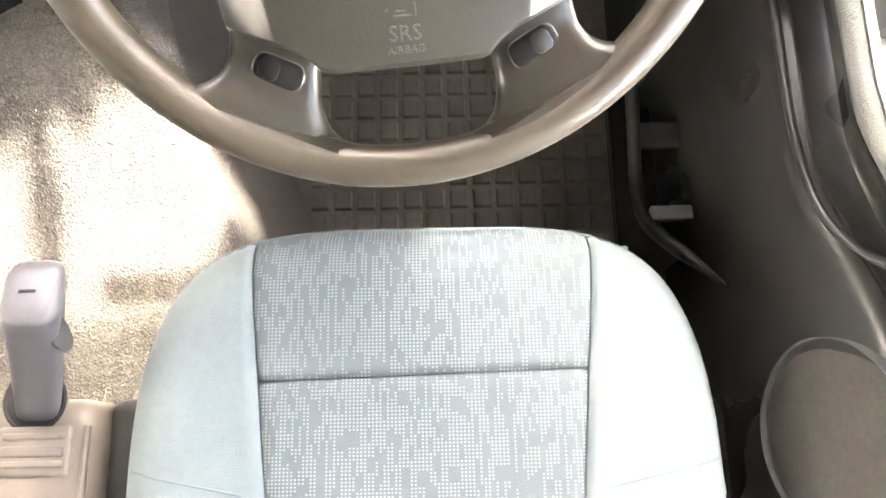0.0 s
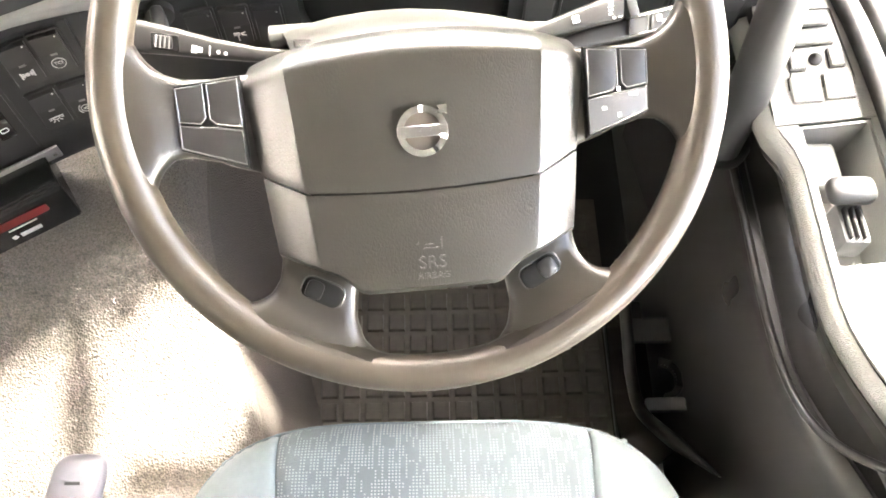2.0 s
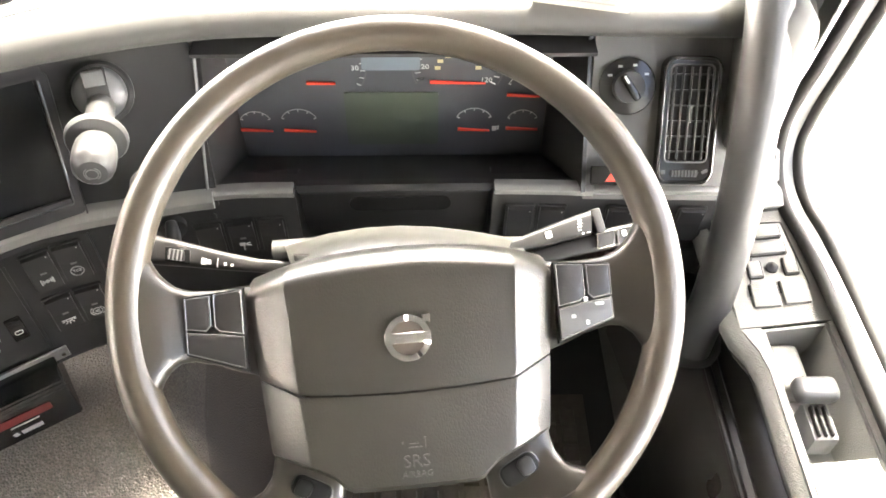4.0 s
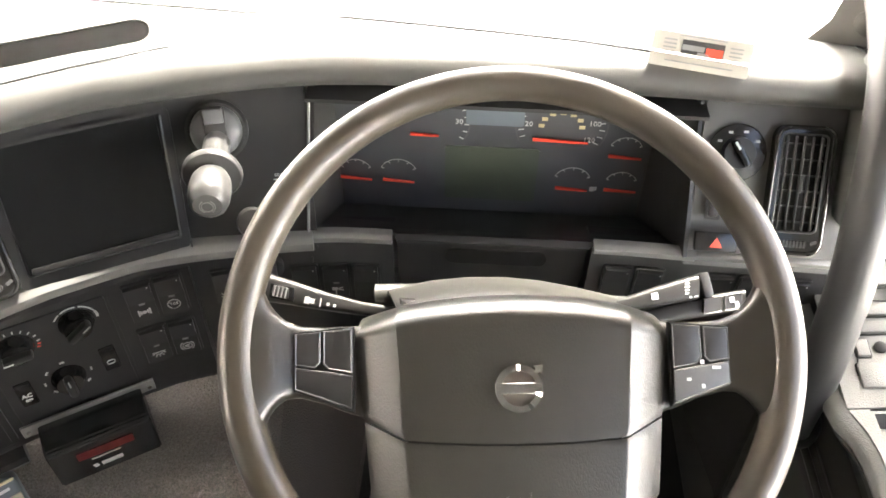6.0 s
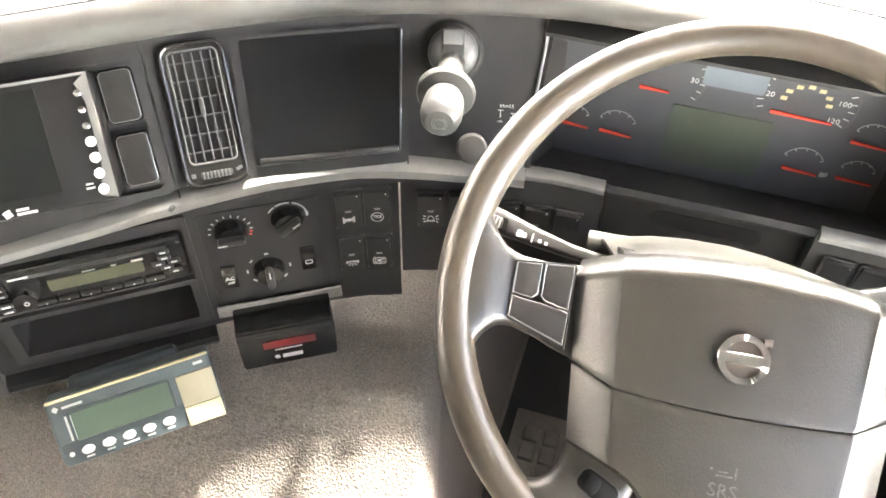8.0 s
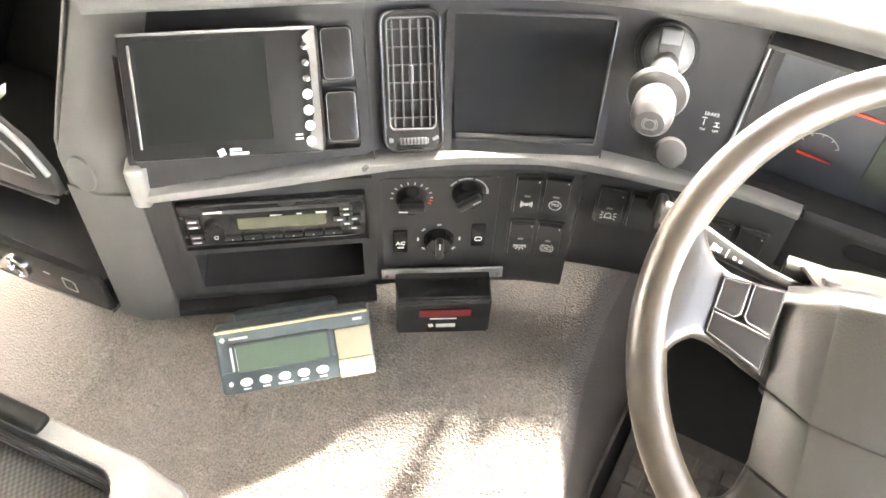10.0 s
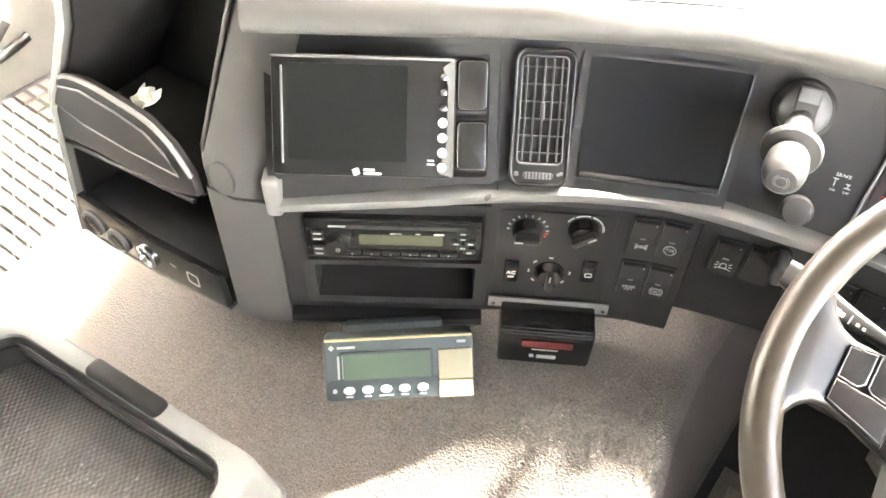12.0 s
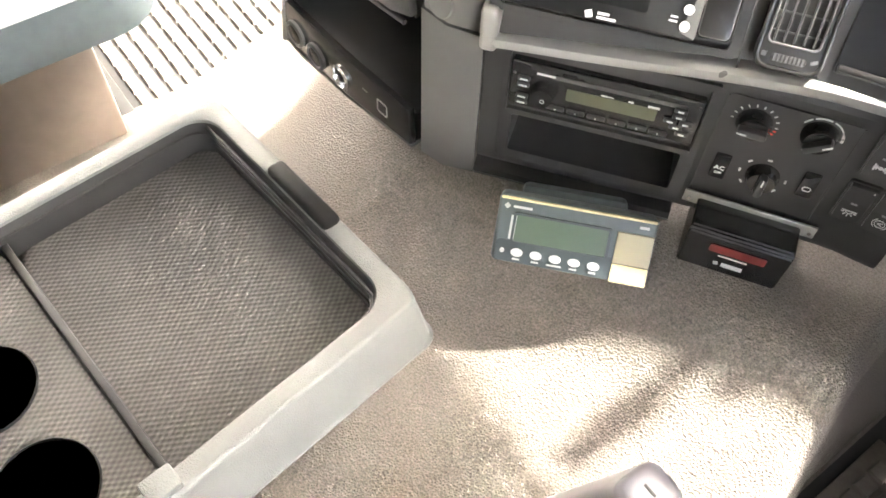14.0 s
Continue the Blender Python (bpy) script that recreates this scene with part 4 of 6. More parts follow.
for a, b in zip(loops, loops[1:]):
    for i in range(len(a)):
        bm.faces.new((a[i], a[(i + 1) % len(a)], b[(i + 1) % len(a)], b[i]))
bm.faces.new(loops[-1])
part("pocket_cavity", bm, M_DARK, R, "dark inside of the pocket")
for dx, dy in ((-0.089, 0.022), (-0.089, -0.006), (0.089, 0.030), (0.089, -0.002)):
    part("pin_hole", disc(0.0017, 0.0008, 0.0088, 12, cx=dx, cy=dy), M_DARK, R)

# ---- climate panel ----
C = holder("climate_panel", "black heater panel with three round knobs and two buttons", "heater controls", lower_pose(0.4645, 0.595, 0.0005))
part("plate", warp(plate(rounded(0.118, 0.134, 0.003, 3), 0.002), lambda c: c + Vector((0, 0, -0.003 * 0))), M_BLACK, C)


def knob(x, y, turn, marks):
    k = part("knob", lathe([(0.0165, 0.002), (0.0165, 0.005), (0.014, 0.009), (0.013, 0.014), (0.0, 0.0145)], 32), M_GLOSS, C, "", Matrix.Translation((x, y, 0)) @ Matrix.Rotation(radians(turn), 4, "Z"))
    part("grip", box((0.0085, 0.027, 0.012), (0, 0, 0.016), 0.003, 2), M_BLACK, k)
    part("pointer", bars([(0, 0.009, 0.0014, 0.009)], 0.0221), M_WHITE, k)
    part("scale", marks, M_WHITE, C, "white printed scale", Matrix.Translation((x, y, 0.0021)))


knob(-0.0295, 0.040, 90, bars([(0.0205 * math.cos(radians(a)), 0.0205 * math.sin(radians(a)), 0.003, 0.0012, a) for a in range(0, 181, 20)]))
bm = ring(0.0195, 0.0208, 20, 70, n=10)
ring(0.0195, 0.0208, 78, 120, n=8, bm=bm)
ring(0.0195, 0.0208, 126, 150, n=6, bm=bm)
ring(0.0188, 0.0214, -5, 18, n=6, bm=bm)
knob(0.028, 0.046, -55, bm)
knob(0.0, -0.024, 0, bars([(0.0225 * math.cos(radians(a)), 0.0225 * math.sin(radians(a)), 0.0045, 0.002, a + 90) for a in (90, 138, 180, 222, 264, 316, 0)]))
part("cold_scale", bars([(-0.0295 + 0.0205 * math.cos(radians(a)), 0.040 + 0.0205 * math.sin(radians(a)), 0.003, 0.0014, a) for a in (-12, -24)], 0.0021), M_RED, C, "red warm marks")
for x, y, kind in ((-0.0415, -0.026, "ac"), (0.0425, -0.018, "air")):
    bt = part("button", box((0.0155, 0.034, 0.004), (x, y, 0.003), 0.0015), M_GLOSS, C)
    if kind == "ac":
        bm = letters("AC", 0.0075, (x, y - 0.001))
        letters("OFF", 0.004, (x, y - 0.008), bm=bm)
        bm.transform(Matrix.Translation((0, 0, 0.0053)))
    else:
        bm = frame_ring(rounded(0.008, 0.006, 0.002, 2, x, y - 0.004), rounded(0.0065, 0.0045, 0.0012, 2, x, y - 0.004), 0.0005, 0.005)
    part("symbol", bm, M_WHITE, bt)


# ---- rocker switches ----
def axle_mark():
    bm = bars([(-0.0055, 0, 0.0016, 0.008), (0.0055, 0, 0.0016, 0.008), (0, 0, 0.011, 0.0012), (-0.0035, 0, 0.0015, 0.005), (0.0035, 0, 0.0015, 0.005)])
    return ring(0.0012, 0.0022, bm=bm, n=10)


def tcs_mark():
    return letters("TCS", 0.0048, (0, 0), bm=ring(0.0058, 0.0066))


def lamp_mark():
    bm = ring(0.0030, 0.0038, 180, 360, n=10, cy=0.001)
    return bars([(0, 0.0012, 0.014, 0.001)] + [(0.0062 * math.cos(radians(a)), 0.001 + 0.0062 * math.sin(radians(a)), 0.0026, 0.001, a) for a in (200, 235, 270, 305, 340)], bm=bm)


def wheel_mark():
    bm = ring(0.0044, 0.0052)
    ring(0.0066, 0.0074, 125, 235, n=10, bm=bm)
    ring(0.0066, 0.0074, -55, 55, n=10, bm=bm)
    return bars([(0, 0.001, 0.005, 0.001, 20), (0, -0.001, 0.005, 0.001, -20)], bm=bm)


def beacon_mark():
    bm = ring(0.0026, 0.0034, 0, 180, n=10, cy=0.001)
    return bars([(-0.003, -0.001, 0.0009, 0.004), (0.003, -0.001, 0.0009, 0.004), (0, -0.003, 0.009, 0.001), (-0.0065, 0.004, 0.003, 0.0009, -35), (0.0065, 0.004, 0.003, 0.0009, 35), (-0.007, 0, 0.003, 0.0009), (0.007, 0, 0.003, 0.0009), (-0.0065, -0.004, 0.003, 0.0009, 35), (0.0065, -0.004, 0.003, 0.0009, -35)], bm=bm)


def work_mark():
    return bars([(-0.002, 0.002, 0.006, 0.004), (0.004, 0.003, 0.005, 0.0012, 20), (0.0045, 0.0, 0.005, 0.0012, -15), (-0.001, -0.004, 0.0014, 0.007)])


def rocker(s, z, mark, label, w=0.030, h=0.056):
    r = holder("rocker_switch", label, "switch", lower_pose(s, z, 0.0004), group="rocker switches on the dashboard")
    part("frame", frame_ring(rounded(w, h, 0.003, 3), rounded(w - 0.004, h - 0.004, 0.002, 3), 0.003), M_DARK, r)
    bm = bmesh.new()
    a, b = (w - 0.005) / 2, (h - 0.005) / 2
    prof = [(-b, 0.001), (-b, 0.0035), (-0.1 * b, 0.0022), (0.0, 0.0024), (b - 0.001, 0.0068), (b, 0.0055), (b, 0.001)]
    L, Rr = [[bm.verts.new((x, y, q)) for y, q in prof] for x in (-a, a)]
    for i in range(len(prof)):
        j = (i + 1) % len(prof)
        bm.faces.new((L[i], L[j], Rr[j], Rr[i]))
    bm.faces.new(L)
    bm.faces.new(Rr)
    cap = part("cap", bm, M_SWITCH, r)
    part("lamp_dot", disc(0.0008, 0.0006, 0.0068, 8, cx=a - 0.003, cy=b - 0.003), M_WHITE, cap)
    if mark:
        bm = mark
        bm.transform(Matrix.Translation((0, -b * 0.52, 0.0031)))
        part("symbol", bm, M_WHITE, cap, "white printed symbol")
        part("lens", bars([(0, -b * 0.08, 0.006, 0.0022)], 0.0026), M_MID, cap)
    return r


rocker(0.3745, 0.638, axle_mark(), "black rocker switch with a white axle symbol")
rocker(0.3446, 0.640, tcs_mark(), "black rocker switch marked with a ringed traction symbol")
rocker(0.3752, 0.5725, lamp_mark(), "black rocker switch with a white dome lamp symbol")
rocker(0.3450, 0.5725, wheel_mark(), "black rocker switch with a white ringed wheel symbol")
rocker(0.2890, 0.6345, beacon_mark(), "black rocker switch with a white beacon symbol", h=0.052)
rocker(0.2565, 0.6345, None, "blank black rocker switch beside the key switch", h=0.052)
rocker(0.2105, 0.6245, None, "blank black rocker switch behind the wheel", h=0.052)
rocker(0.1785, 0.6225, work_mark(), "black rocker switch with a white work lamp symbol", h=0.052)
rocker(0.1465, 0.6215, None, "blank black rocker switch near the column", h=0.052)
for s in (-0.112, -0.145, -0.215, -0.248, -0.29):
    rocker(s, 0.637, None, "blank black rocker switch below the driver-side trim strip", h=0.050)

# ---- key switch ----
K = holder("key_switch", "worn pale key head sticking out of the ignition lock", "ignition key", lower_pose(0.2425, 0.655, 0.0))
part("lock", lathe([(0.013, 0.0), (0.013, 0.008), (0.009, 0.010), (0.0, 0.010)], 24), M_DARK, K)
part("key_head", box((0.012, 0.026, 0.030), (0, 0.006, 0.024), 0.005, 3), M_LEVER, K, "pale grey worn key head")

# ---- weighing display ----
a0, b0 = Vector((-0.590, 0.395, 0.498)), Vector((-0.474, 0.498, 0.499))
xd = (b0 - a0).normalized()
fw = Vector((-xd.y, xd.x, 0)).normalized()
up = (fw * 0.643 + Vector((0, 0, 0.766))).normalized()
im = Matrix((xd, up, xd.cross(up))).transposed().to_4x4()
im.translation = a0 + xd * 0.073 - up * 0.016
I = holder("weighing_display", "grey-green weighing indicator with two pale yellow keys on a stalk", "weighing indicator", im)
part("case", warp(box((0.168, 0.074, 0.034), (0, 0, -0.017), 0.006, 3), lambda c: Vector((c.x, c.y * (1 + 0.06 * (1 - (c.x / 0.084) ** 2)), c.z))), M_TEAL, I)
part("back_case", box((0.115, 0.050, 0.03), (-0.005, 0.020, -0.045), 0.006), M_TEAL, I)
part("face_plate", plate(rounded(0.160, 0.024, 0.004, 3, 0.0, -0.023), 0.0012), M_TEAL_DARK, I, "dark lower face strip")
part("top_trim", box((0.164, 0.0028, 0.005), (0, 0.034, 0.0), 0.001), M_YELLOW, I, "thin yellow upper edge")
part("display", plate(rounded(0.098, 0.029, 0.002, 3), 0.0015), M_LCD_GREEN, I, "blank green display", Matrix.Translation((-0.014, 0.003, 0)))
part("display_frame", frame_ring(rounded(0.104, 0.034, 0.003, 3), rounded(0.098, 0.029, 0.002, 3), 0.003), M_TEAL_DARK, I, "", Matrix.Translation((-0.014, 0.003, 0)))
part("light_bar", box((0.006, 0.026, 0.0016), (-0.0655, 0.003, 0.0012)), M_WHITE, I, "white bar beside the display")
part("key", box((0.038, 0.034, 0.004), (0.063, 0.0015, 0.0016), 0.001), M_PALE, I, "large pale key")
part("key", box((0.038, 0.020, 0.004), (0.063, -0.0265, 0.0016), 0.001), M_YELLOW, I, "pale yellow key")
for k in range(5):
    b = part("button", warp(disc(0.0052, 0.003, 0.001, 20, 0.001), lambda c: Vector((c.x * 1.25, c.y * 0.85, c.z))), M_WHITE, I, "white oval button", Matrix.Translation((-0.0565 + 0.0205 * k, -0.0235, 0)))
    part("button_print", bars([(0, -0.0075, 0.008 if k != 2 else 0.016, 0.0018)], 0.0014), M_WHITE, b)
part("lamp", disc(0.0025, 0.002, 0.001, 14, cx=-0.0725, cy=-0.0235), M_WHITE, I)
for bar in ((-0.0745, 0.0255, 0.005, 0.005, 45), (-0.058, 0.0255, 0.020, 0.0026), (0.070, 0.0265, 0.010, 0.003)):
    part("maker_mark", bars([bar], 0.0004), M_WHITE, I, "small white maker mark")
foot = im @ Vector((-0.005, 0.02, -0.055))
st = tube([im.inverted() @ Vector(foot), im.inverted() @ Vector((foot.x, foot.y + 0.01, tunnel_z(foot.x, foot.y + 0.01) + 0.01)), im.inverted() @ Vector((foot.x, foot.y + 0.012, tunnel_z(foot.x, foot.y + 0.012) - 0.004))], 0.014, 14)
part("stalk", st, M_DARK, I, "black support stalk")

# ---- small black display box ----
X = holder("display_box", "small black box with a dark red window hung under the dashboard", "display box", lower_pose(0.4595, 0.516, 0.0))
part("bracket", box((0.137, 0.017, 0.003), (0, 0.000, 0.0055), 0.0006, 1), M_STRIP, X, "bare metal mounting strip")
for dx in (-0.0625, 0.0625):
    part("screw", disc(0.0022, 0.0018, 0.007, 12, cx=dx, cy=-0.001), M_CHROME, X)
bm = bmesh.new()
w0 = 0.053
prof = [(-0.002, 0.0), (0.004, 0.010), (0.003, 0.044), (-0.002, 0.048), (-0.062, 0.044), (-0.066, 0.038), (-0.064, -0.03), (-0.01, -0.03)]
L, Rr = [[bm.verts.new((x, y, q)) for y, q in prof] for x in (-w0, w0)]
for i in range(len(prof)):
    j = (i + 1) % len(prof)
    bm.faces.new((L[i], L[j], Rr[j], Rr[i]))
bm.faces.new(L)
bm.faces.new(Rr)
bmesh.ops.bevel(bm, geom=list(bm.edges), offset=0.002, segments=2, affect="EDGES")
part("case", bm, M_GLOSS, X)
tilt = Matrix.Translation((0, -0.030, 0.0465)) @ Matrix.Rotation(radians(4), 4, "X")
part("window", plate(rounded(0.058, 0.0125, 0.002, 3), 0.001), M_REDGLASS, X, "dark red display window", tilt @ Matrix.Translation((0.002, 0.010, 0)))
part("print", bars([(0.0, -0.001, 0.030, 0.002), (-0.014, -0.015, 0.005, 0.006, 15), (0.003, -0.0145, 0.022, 0.005), (0.003, -0.0185, 0.022, 0.0008)], 0.0002), M_WHITE, X, "small white print", tilt)

# ---- driver-side controls ----
L = holder("light_switch", "round black headlamp switch with white symbols", "switch", upper_pose(-0.206, 0.078, 0.0))
part("dial", lathe([(0.027, 0.0), (0.027, 0.003), (0.0255, 0.004), (0.0, 0.004)], 36), M_GLOSS, L)
k = part("knob", lathe([(0.0155, 0.004), (0.0145, 0.013), (0.0, 0.0135)], 28), M_BLACK, L)
part("grip", box((0.007, 0.027, 0.010), (0, 0, 0.016), 0.0025), M_GLOSS, k, "", Matrix.Rotation(radians(35), 4, "Z"))
part("pointer", bars([(0, 0.009, 0.002, 0.008)], 0.0212), M_WHITE, k, "", Matrix.Rotation(radians(35), 4, "Z"))
part("symbols", bars([(0.0205 * math.cos(radians(a)), 0.0205 * math.sin(radians(a)), 0.004, 0.0022, 0) for a in (150, 115, 75, 35)], 0.0041), M_WHITE, L, "white lamp symbols")
L = holder("dimmer_wheel", "small ribbed dimmer wheel in the dash panel", "switch", upper_pose(-0.1905, 0.026, 0.0))
part("frame", frame_ring(rounded(0.014, 0.026, 0.002, 3), rounded(0.010, 0.022, 0.002, 3), 0.002), M_DARK, L)
part("wheel", box((0.009, 0.020, 0.006), (0, 0, 0.001), 0.0025), M_BLACK, L)
part("symbols", bars([(0.012, 0.004, 0.003, 0.007), (0.013, -0.006, 0.005, 0.002)], 0.0004), M_WHITE, L)
L = holder("hazard_switch", "black hazard switch with a red triangle", "switch", upper_pose(-0.196, -0.008, 0.0))
part("cap", box((0.040, 0.018, 0.008), (0, 0, 0.003), 0.0015), M_GLOSS, L)
part("symbol", plate([(-0.006, -0.005), (0.006, -0.005), (0.0, 0.005)], 0.0008, z0=0.007), M_RED, L, "red triangle")

# ---- steering wheel ----
COLUMN = Matrix.Translation((-0.0045, 0.4806, 0.7973)) @ Matrix.Rotation(radians(37.12), 4, "X") @ Matrix.Rotation(radians(2.44), 4, "Y")      # x right, y up the wheel's plane, z to the driver
WM = COLUMN @ Matrix.Rotation(radians(4.2), 4, "Z")
WHEEL = holder("steering_wheel", "worn dark leather steering wheel with four spokes and airbag hub", "steering wheel", WM)
R0, R1 = 0.1943, 0.0134
pts, rad = [], []
for a in np.linspace(0, 2 * math.pi, 145)[:-1]:
    pts.append((R0 * math.cos(a), R0 * math.sin(a), 0))
    rad.append(R1 * (1 + 0.04 * math.cos(2 * a)))
part("rim", tube(pts, rad, 28, closed=True, squash=1.05), M_WHEEL, WHEEL, "worn dark leather rim")


def hub_top(x):
    return 0.0222 - 0.0065 * (x / 0.082) ** 2 - 0.0012 * (x / 0.1) ** 4


def hub_bottom(x):
    return float(np.interp(abs(x), [0.0, 0.044, 0.0485, 0.052, 0.058, 0.066, 0.080, 0.101], [-0.1335, -0.1330, -0.1310, -0.1268, -0.1215, -0.1170, -0.1120, -0.1055]))


def hub_seam(x):
    return -0.0662 + 0.0036 * min(abs(x) / 0.0765, 1) ** 2 + 0.013 * max(abs(x) - 0.0765, 0) / 0.031


def hub_point(u, v, lower):
    """u across (the creases at +-0.75), v down its piece: the cover's front, its side facets and the slope of its upper edge."""
    y0 = (hub_seam(0) - 0.0006) * (1 - v) + hub_bottom(0) * v if lower else hub_top(0) * (1 - v) + (hub_seam(0) + 0.0006) * v
    crease, edge = 0.0765 + 0.067 * (y0 + 0.063), 0.1068 + 0.075 * (y0 + 0.05)
    k = abs(u)
    x = math.copysign(k / 0.75 * crease if k < 0.75 else crease + (k - 0.75) / 0.25 * (edge - crease), u)
    a, b = (hub_seam(x) - 0.0006, hub_bottom(x)) if lower else (hub_top(x), hub_seam(x) + 0.0006)
    z = 0.0150 - 0.0022 * (x / 0.076) ** 2 if k < 0.75 else 0.0128 - 0.56 * (abs(x) - crease) - 4.0 * (abs(x) - crease) ** 2
    y = a + (b - a) * v
    if lower and v > 0.93:
        z -= 0.004 * ((v - 0.93) / 0.07) ** 2
    for w in (v if lower else 1 - v, ):
        if w < 0.02:
            z -= 0.0008
    return Vector((x, y, z))


us = sorted(set(list(np.linspace(-1, 1, 41)) + [-0.762, 0.762, -0.738, 0.738]))
rows = []
for q, dz, dy in ((1.0, 0.034, 0.0165), (0.8, 0.026, 0.0155), (0.6, 0.018, 0.0130), (0.4, 0.0105, 0.0095), (0.22, 0.0050, 0.0056), (0.1, 0.0018, 0.0024)):
    rows.append([hub_point(u, 0, False) + Vector((-0.004 * q * u, dy, -dz)) for u in us])
rows += [[hub_point(u, v, False) for u in us] for v in np.linspace(0.03, 1, 22)]
part("airbag_cover", sheet(rows, 0.012), M_HUB, WHEEL, "black grained upper airbag cover", smooth=34)
part("airbag_cover", sheet([[hub_point(u, v, True) for u in us] for v in np.linspace(0, 1, 20)] + [[hub_point(u, 1, True) + Vector((0, 0.001, -0.006)) for u in us]], 0.012), M_HUB, WHEEL, "black grained lower airbag cover", smooth=34)
o = [(0.104, 0.012), (0.098, 0.024), (0.05, 0.034), (-0.05, 0.034), (-0.098, 0.024), (-0.104, 0.012), (-0.100, -0.05), (-0.093, -0.098), (-0.05, -0.126), (0.05, -0.126), (0.093, -0.098), (0.100, -0.05)]
part("hub_body", plate(o, 0.034, 0.006, z0=-0.046), M_DARK, WHEEL, "dark hub behind the airbag")
lg = part("badge", ring(0.0120, 0.0163, z=0.0150, depth=0.0028, n=44), M_CHROME, WHEEL, "round chrome badge", Matrix.Translation((0.0018, -0.0284, 0)))
part("badge_bar", box((0.033, 0.0076, 0.0016), (0, 0, 0.0168), 0.0005, 1), M_CHROME, lg)
part("badge_arrow", plate([(0.0095, 0.0112), (0.0118, 0.0132), (0.0100, 0.0152), (0.0166, 0.0160), (0.0162, 0.0096), (0.0142, 0.0110), (0.0122, 0.0090)], 0.0028, z0=0.0150), M_CHROME, lg)
part("badge_field", disc(0.0125, 0.0014, 0.0146, 32), M_BRONZE, lg, "dark bronze field")
bm = letters("SRS", 0.0125, (0.0013, -0.1145), 0.0005)
letters("AIRBAG", 0.0062, (0.0013, -0.1232), 0.0004, bm)
bars([(-0.0075, -0.1010, 0.0016, 0.0016), (0.001, -0.1045, 0.010, 0.0010), (0.0000, -0.1020, 0.006, 0.0008), (0.0082, -0.1015, 0.0010, 0.0075)], bm=bm)
bm.transform(Matrix.Translation((0, 0, 0.0151)))
part("airbag_mark", bm, M_EMBOSS, WHEEL, "raised airbag lettering")


def limb(lines, tops, thick, side, n=18, m=22, flat=0.42):
    """A padded spoke: sections from the hub out to the rim, between two edge lines in polar terms, with rounded shoulders."""
    bm, loops = bmesh.new(), []
    for i in range(n + 1):
        s = i / n
        (r0, a0), (r1, a1) = [(np.interp(s, [q[0] for q in line], [math.hypot(*q[1:]) for q in line]), np.interp(s, [q[0] for q in line], [math.atan2(q[2], q[1]) for q in line])) for line in lines]
        top = np.interp(s, [q[0] for q in tops], [q[1] for q in tops])
        h = np.interp(s, [q[0] for q in thick], [q[1] for q in thick])
        loop = []
        for k in range(m):
            t = 2 * math.pi * k / m
            c = math.copysign(abs(math.cos(t)) ** flat, math.cos(t))
            z = math.copysign(abs(math.sin(t)) ** 0.62, math.sin(t))
            w = 0.5 + 0.5 * c
            r, a = r0 + (r1 - r0) * w, a0 + (a1 - a0) * w
            loop.append(bm.verts.new((side * r * math.cos(a), r * math.sin(a), top - h + h * z)))
        loops.append(loop)
    for a, b in zip(loops, loops[1:]):
        for k in range(m):
            bm.faces.new((a[k], a[(k + 1) % m], b[(k + 1) % m], b[k]))
    bm.faces.new(loops[0])
    bm.faces.new(loops[-1])
    return bm


def mirrored(outline, side):
    return [(x * side, y) for x, y in outline]


UPPER = ([(0, 0.088, 0.019), (0.2, 0.108, 0.0175), (0.45, 0.134, 0.0165), (0.62, 0.152, 0.0175), (0.72, 0.162, 0.0215), (0.82, 0.170, 0.029), (0.91, 0.1755, 0.039), (1, 0.181, 0.055)],
         [(0, 0.088, -0.056), (0.2, 0.108, -0.048), (0.45, 0.134, -0.0385), (0.62, 0.152, -0.0335), (0.72, 0.161, -0.0345), (0.82, 0.168, -0.040), (0.91, 0.1735, -0.049), (1, 0.179, -0.066)])
LOWER = ([(0, 0.0470, -0.118), (0.2, 0.0510, -0.1345), (0.45, 0.0535, -0.1540), (0.65, 0.0500, -0.1690), (0.8, 0.0420, -0.1775), (0.9, 0.030, -0.1830), (1, 0.006, -0.1900)],
         [(0, 0.0990, -0.0960), (0.2, 0.1005, -0.1085), (0.45, 0.1030, -0.1205), (0.65, 0.1085, -0.1285), (0.8, 0.1165, -0.1325), (0.9, 0.1260, -0.1335), (1, 0.1440, -0.1260)])
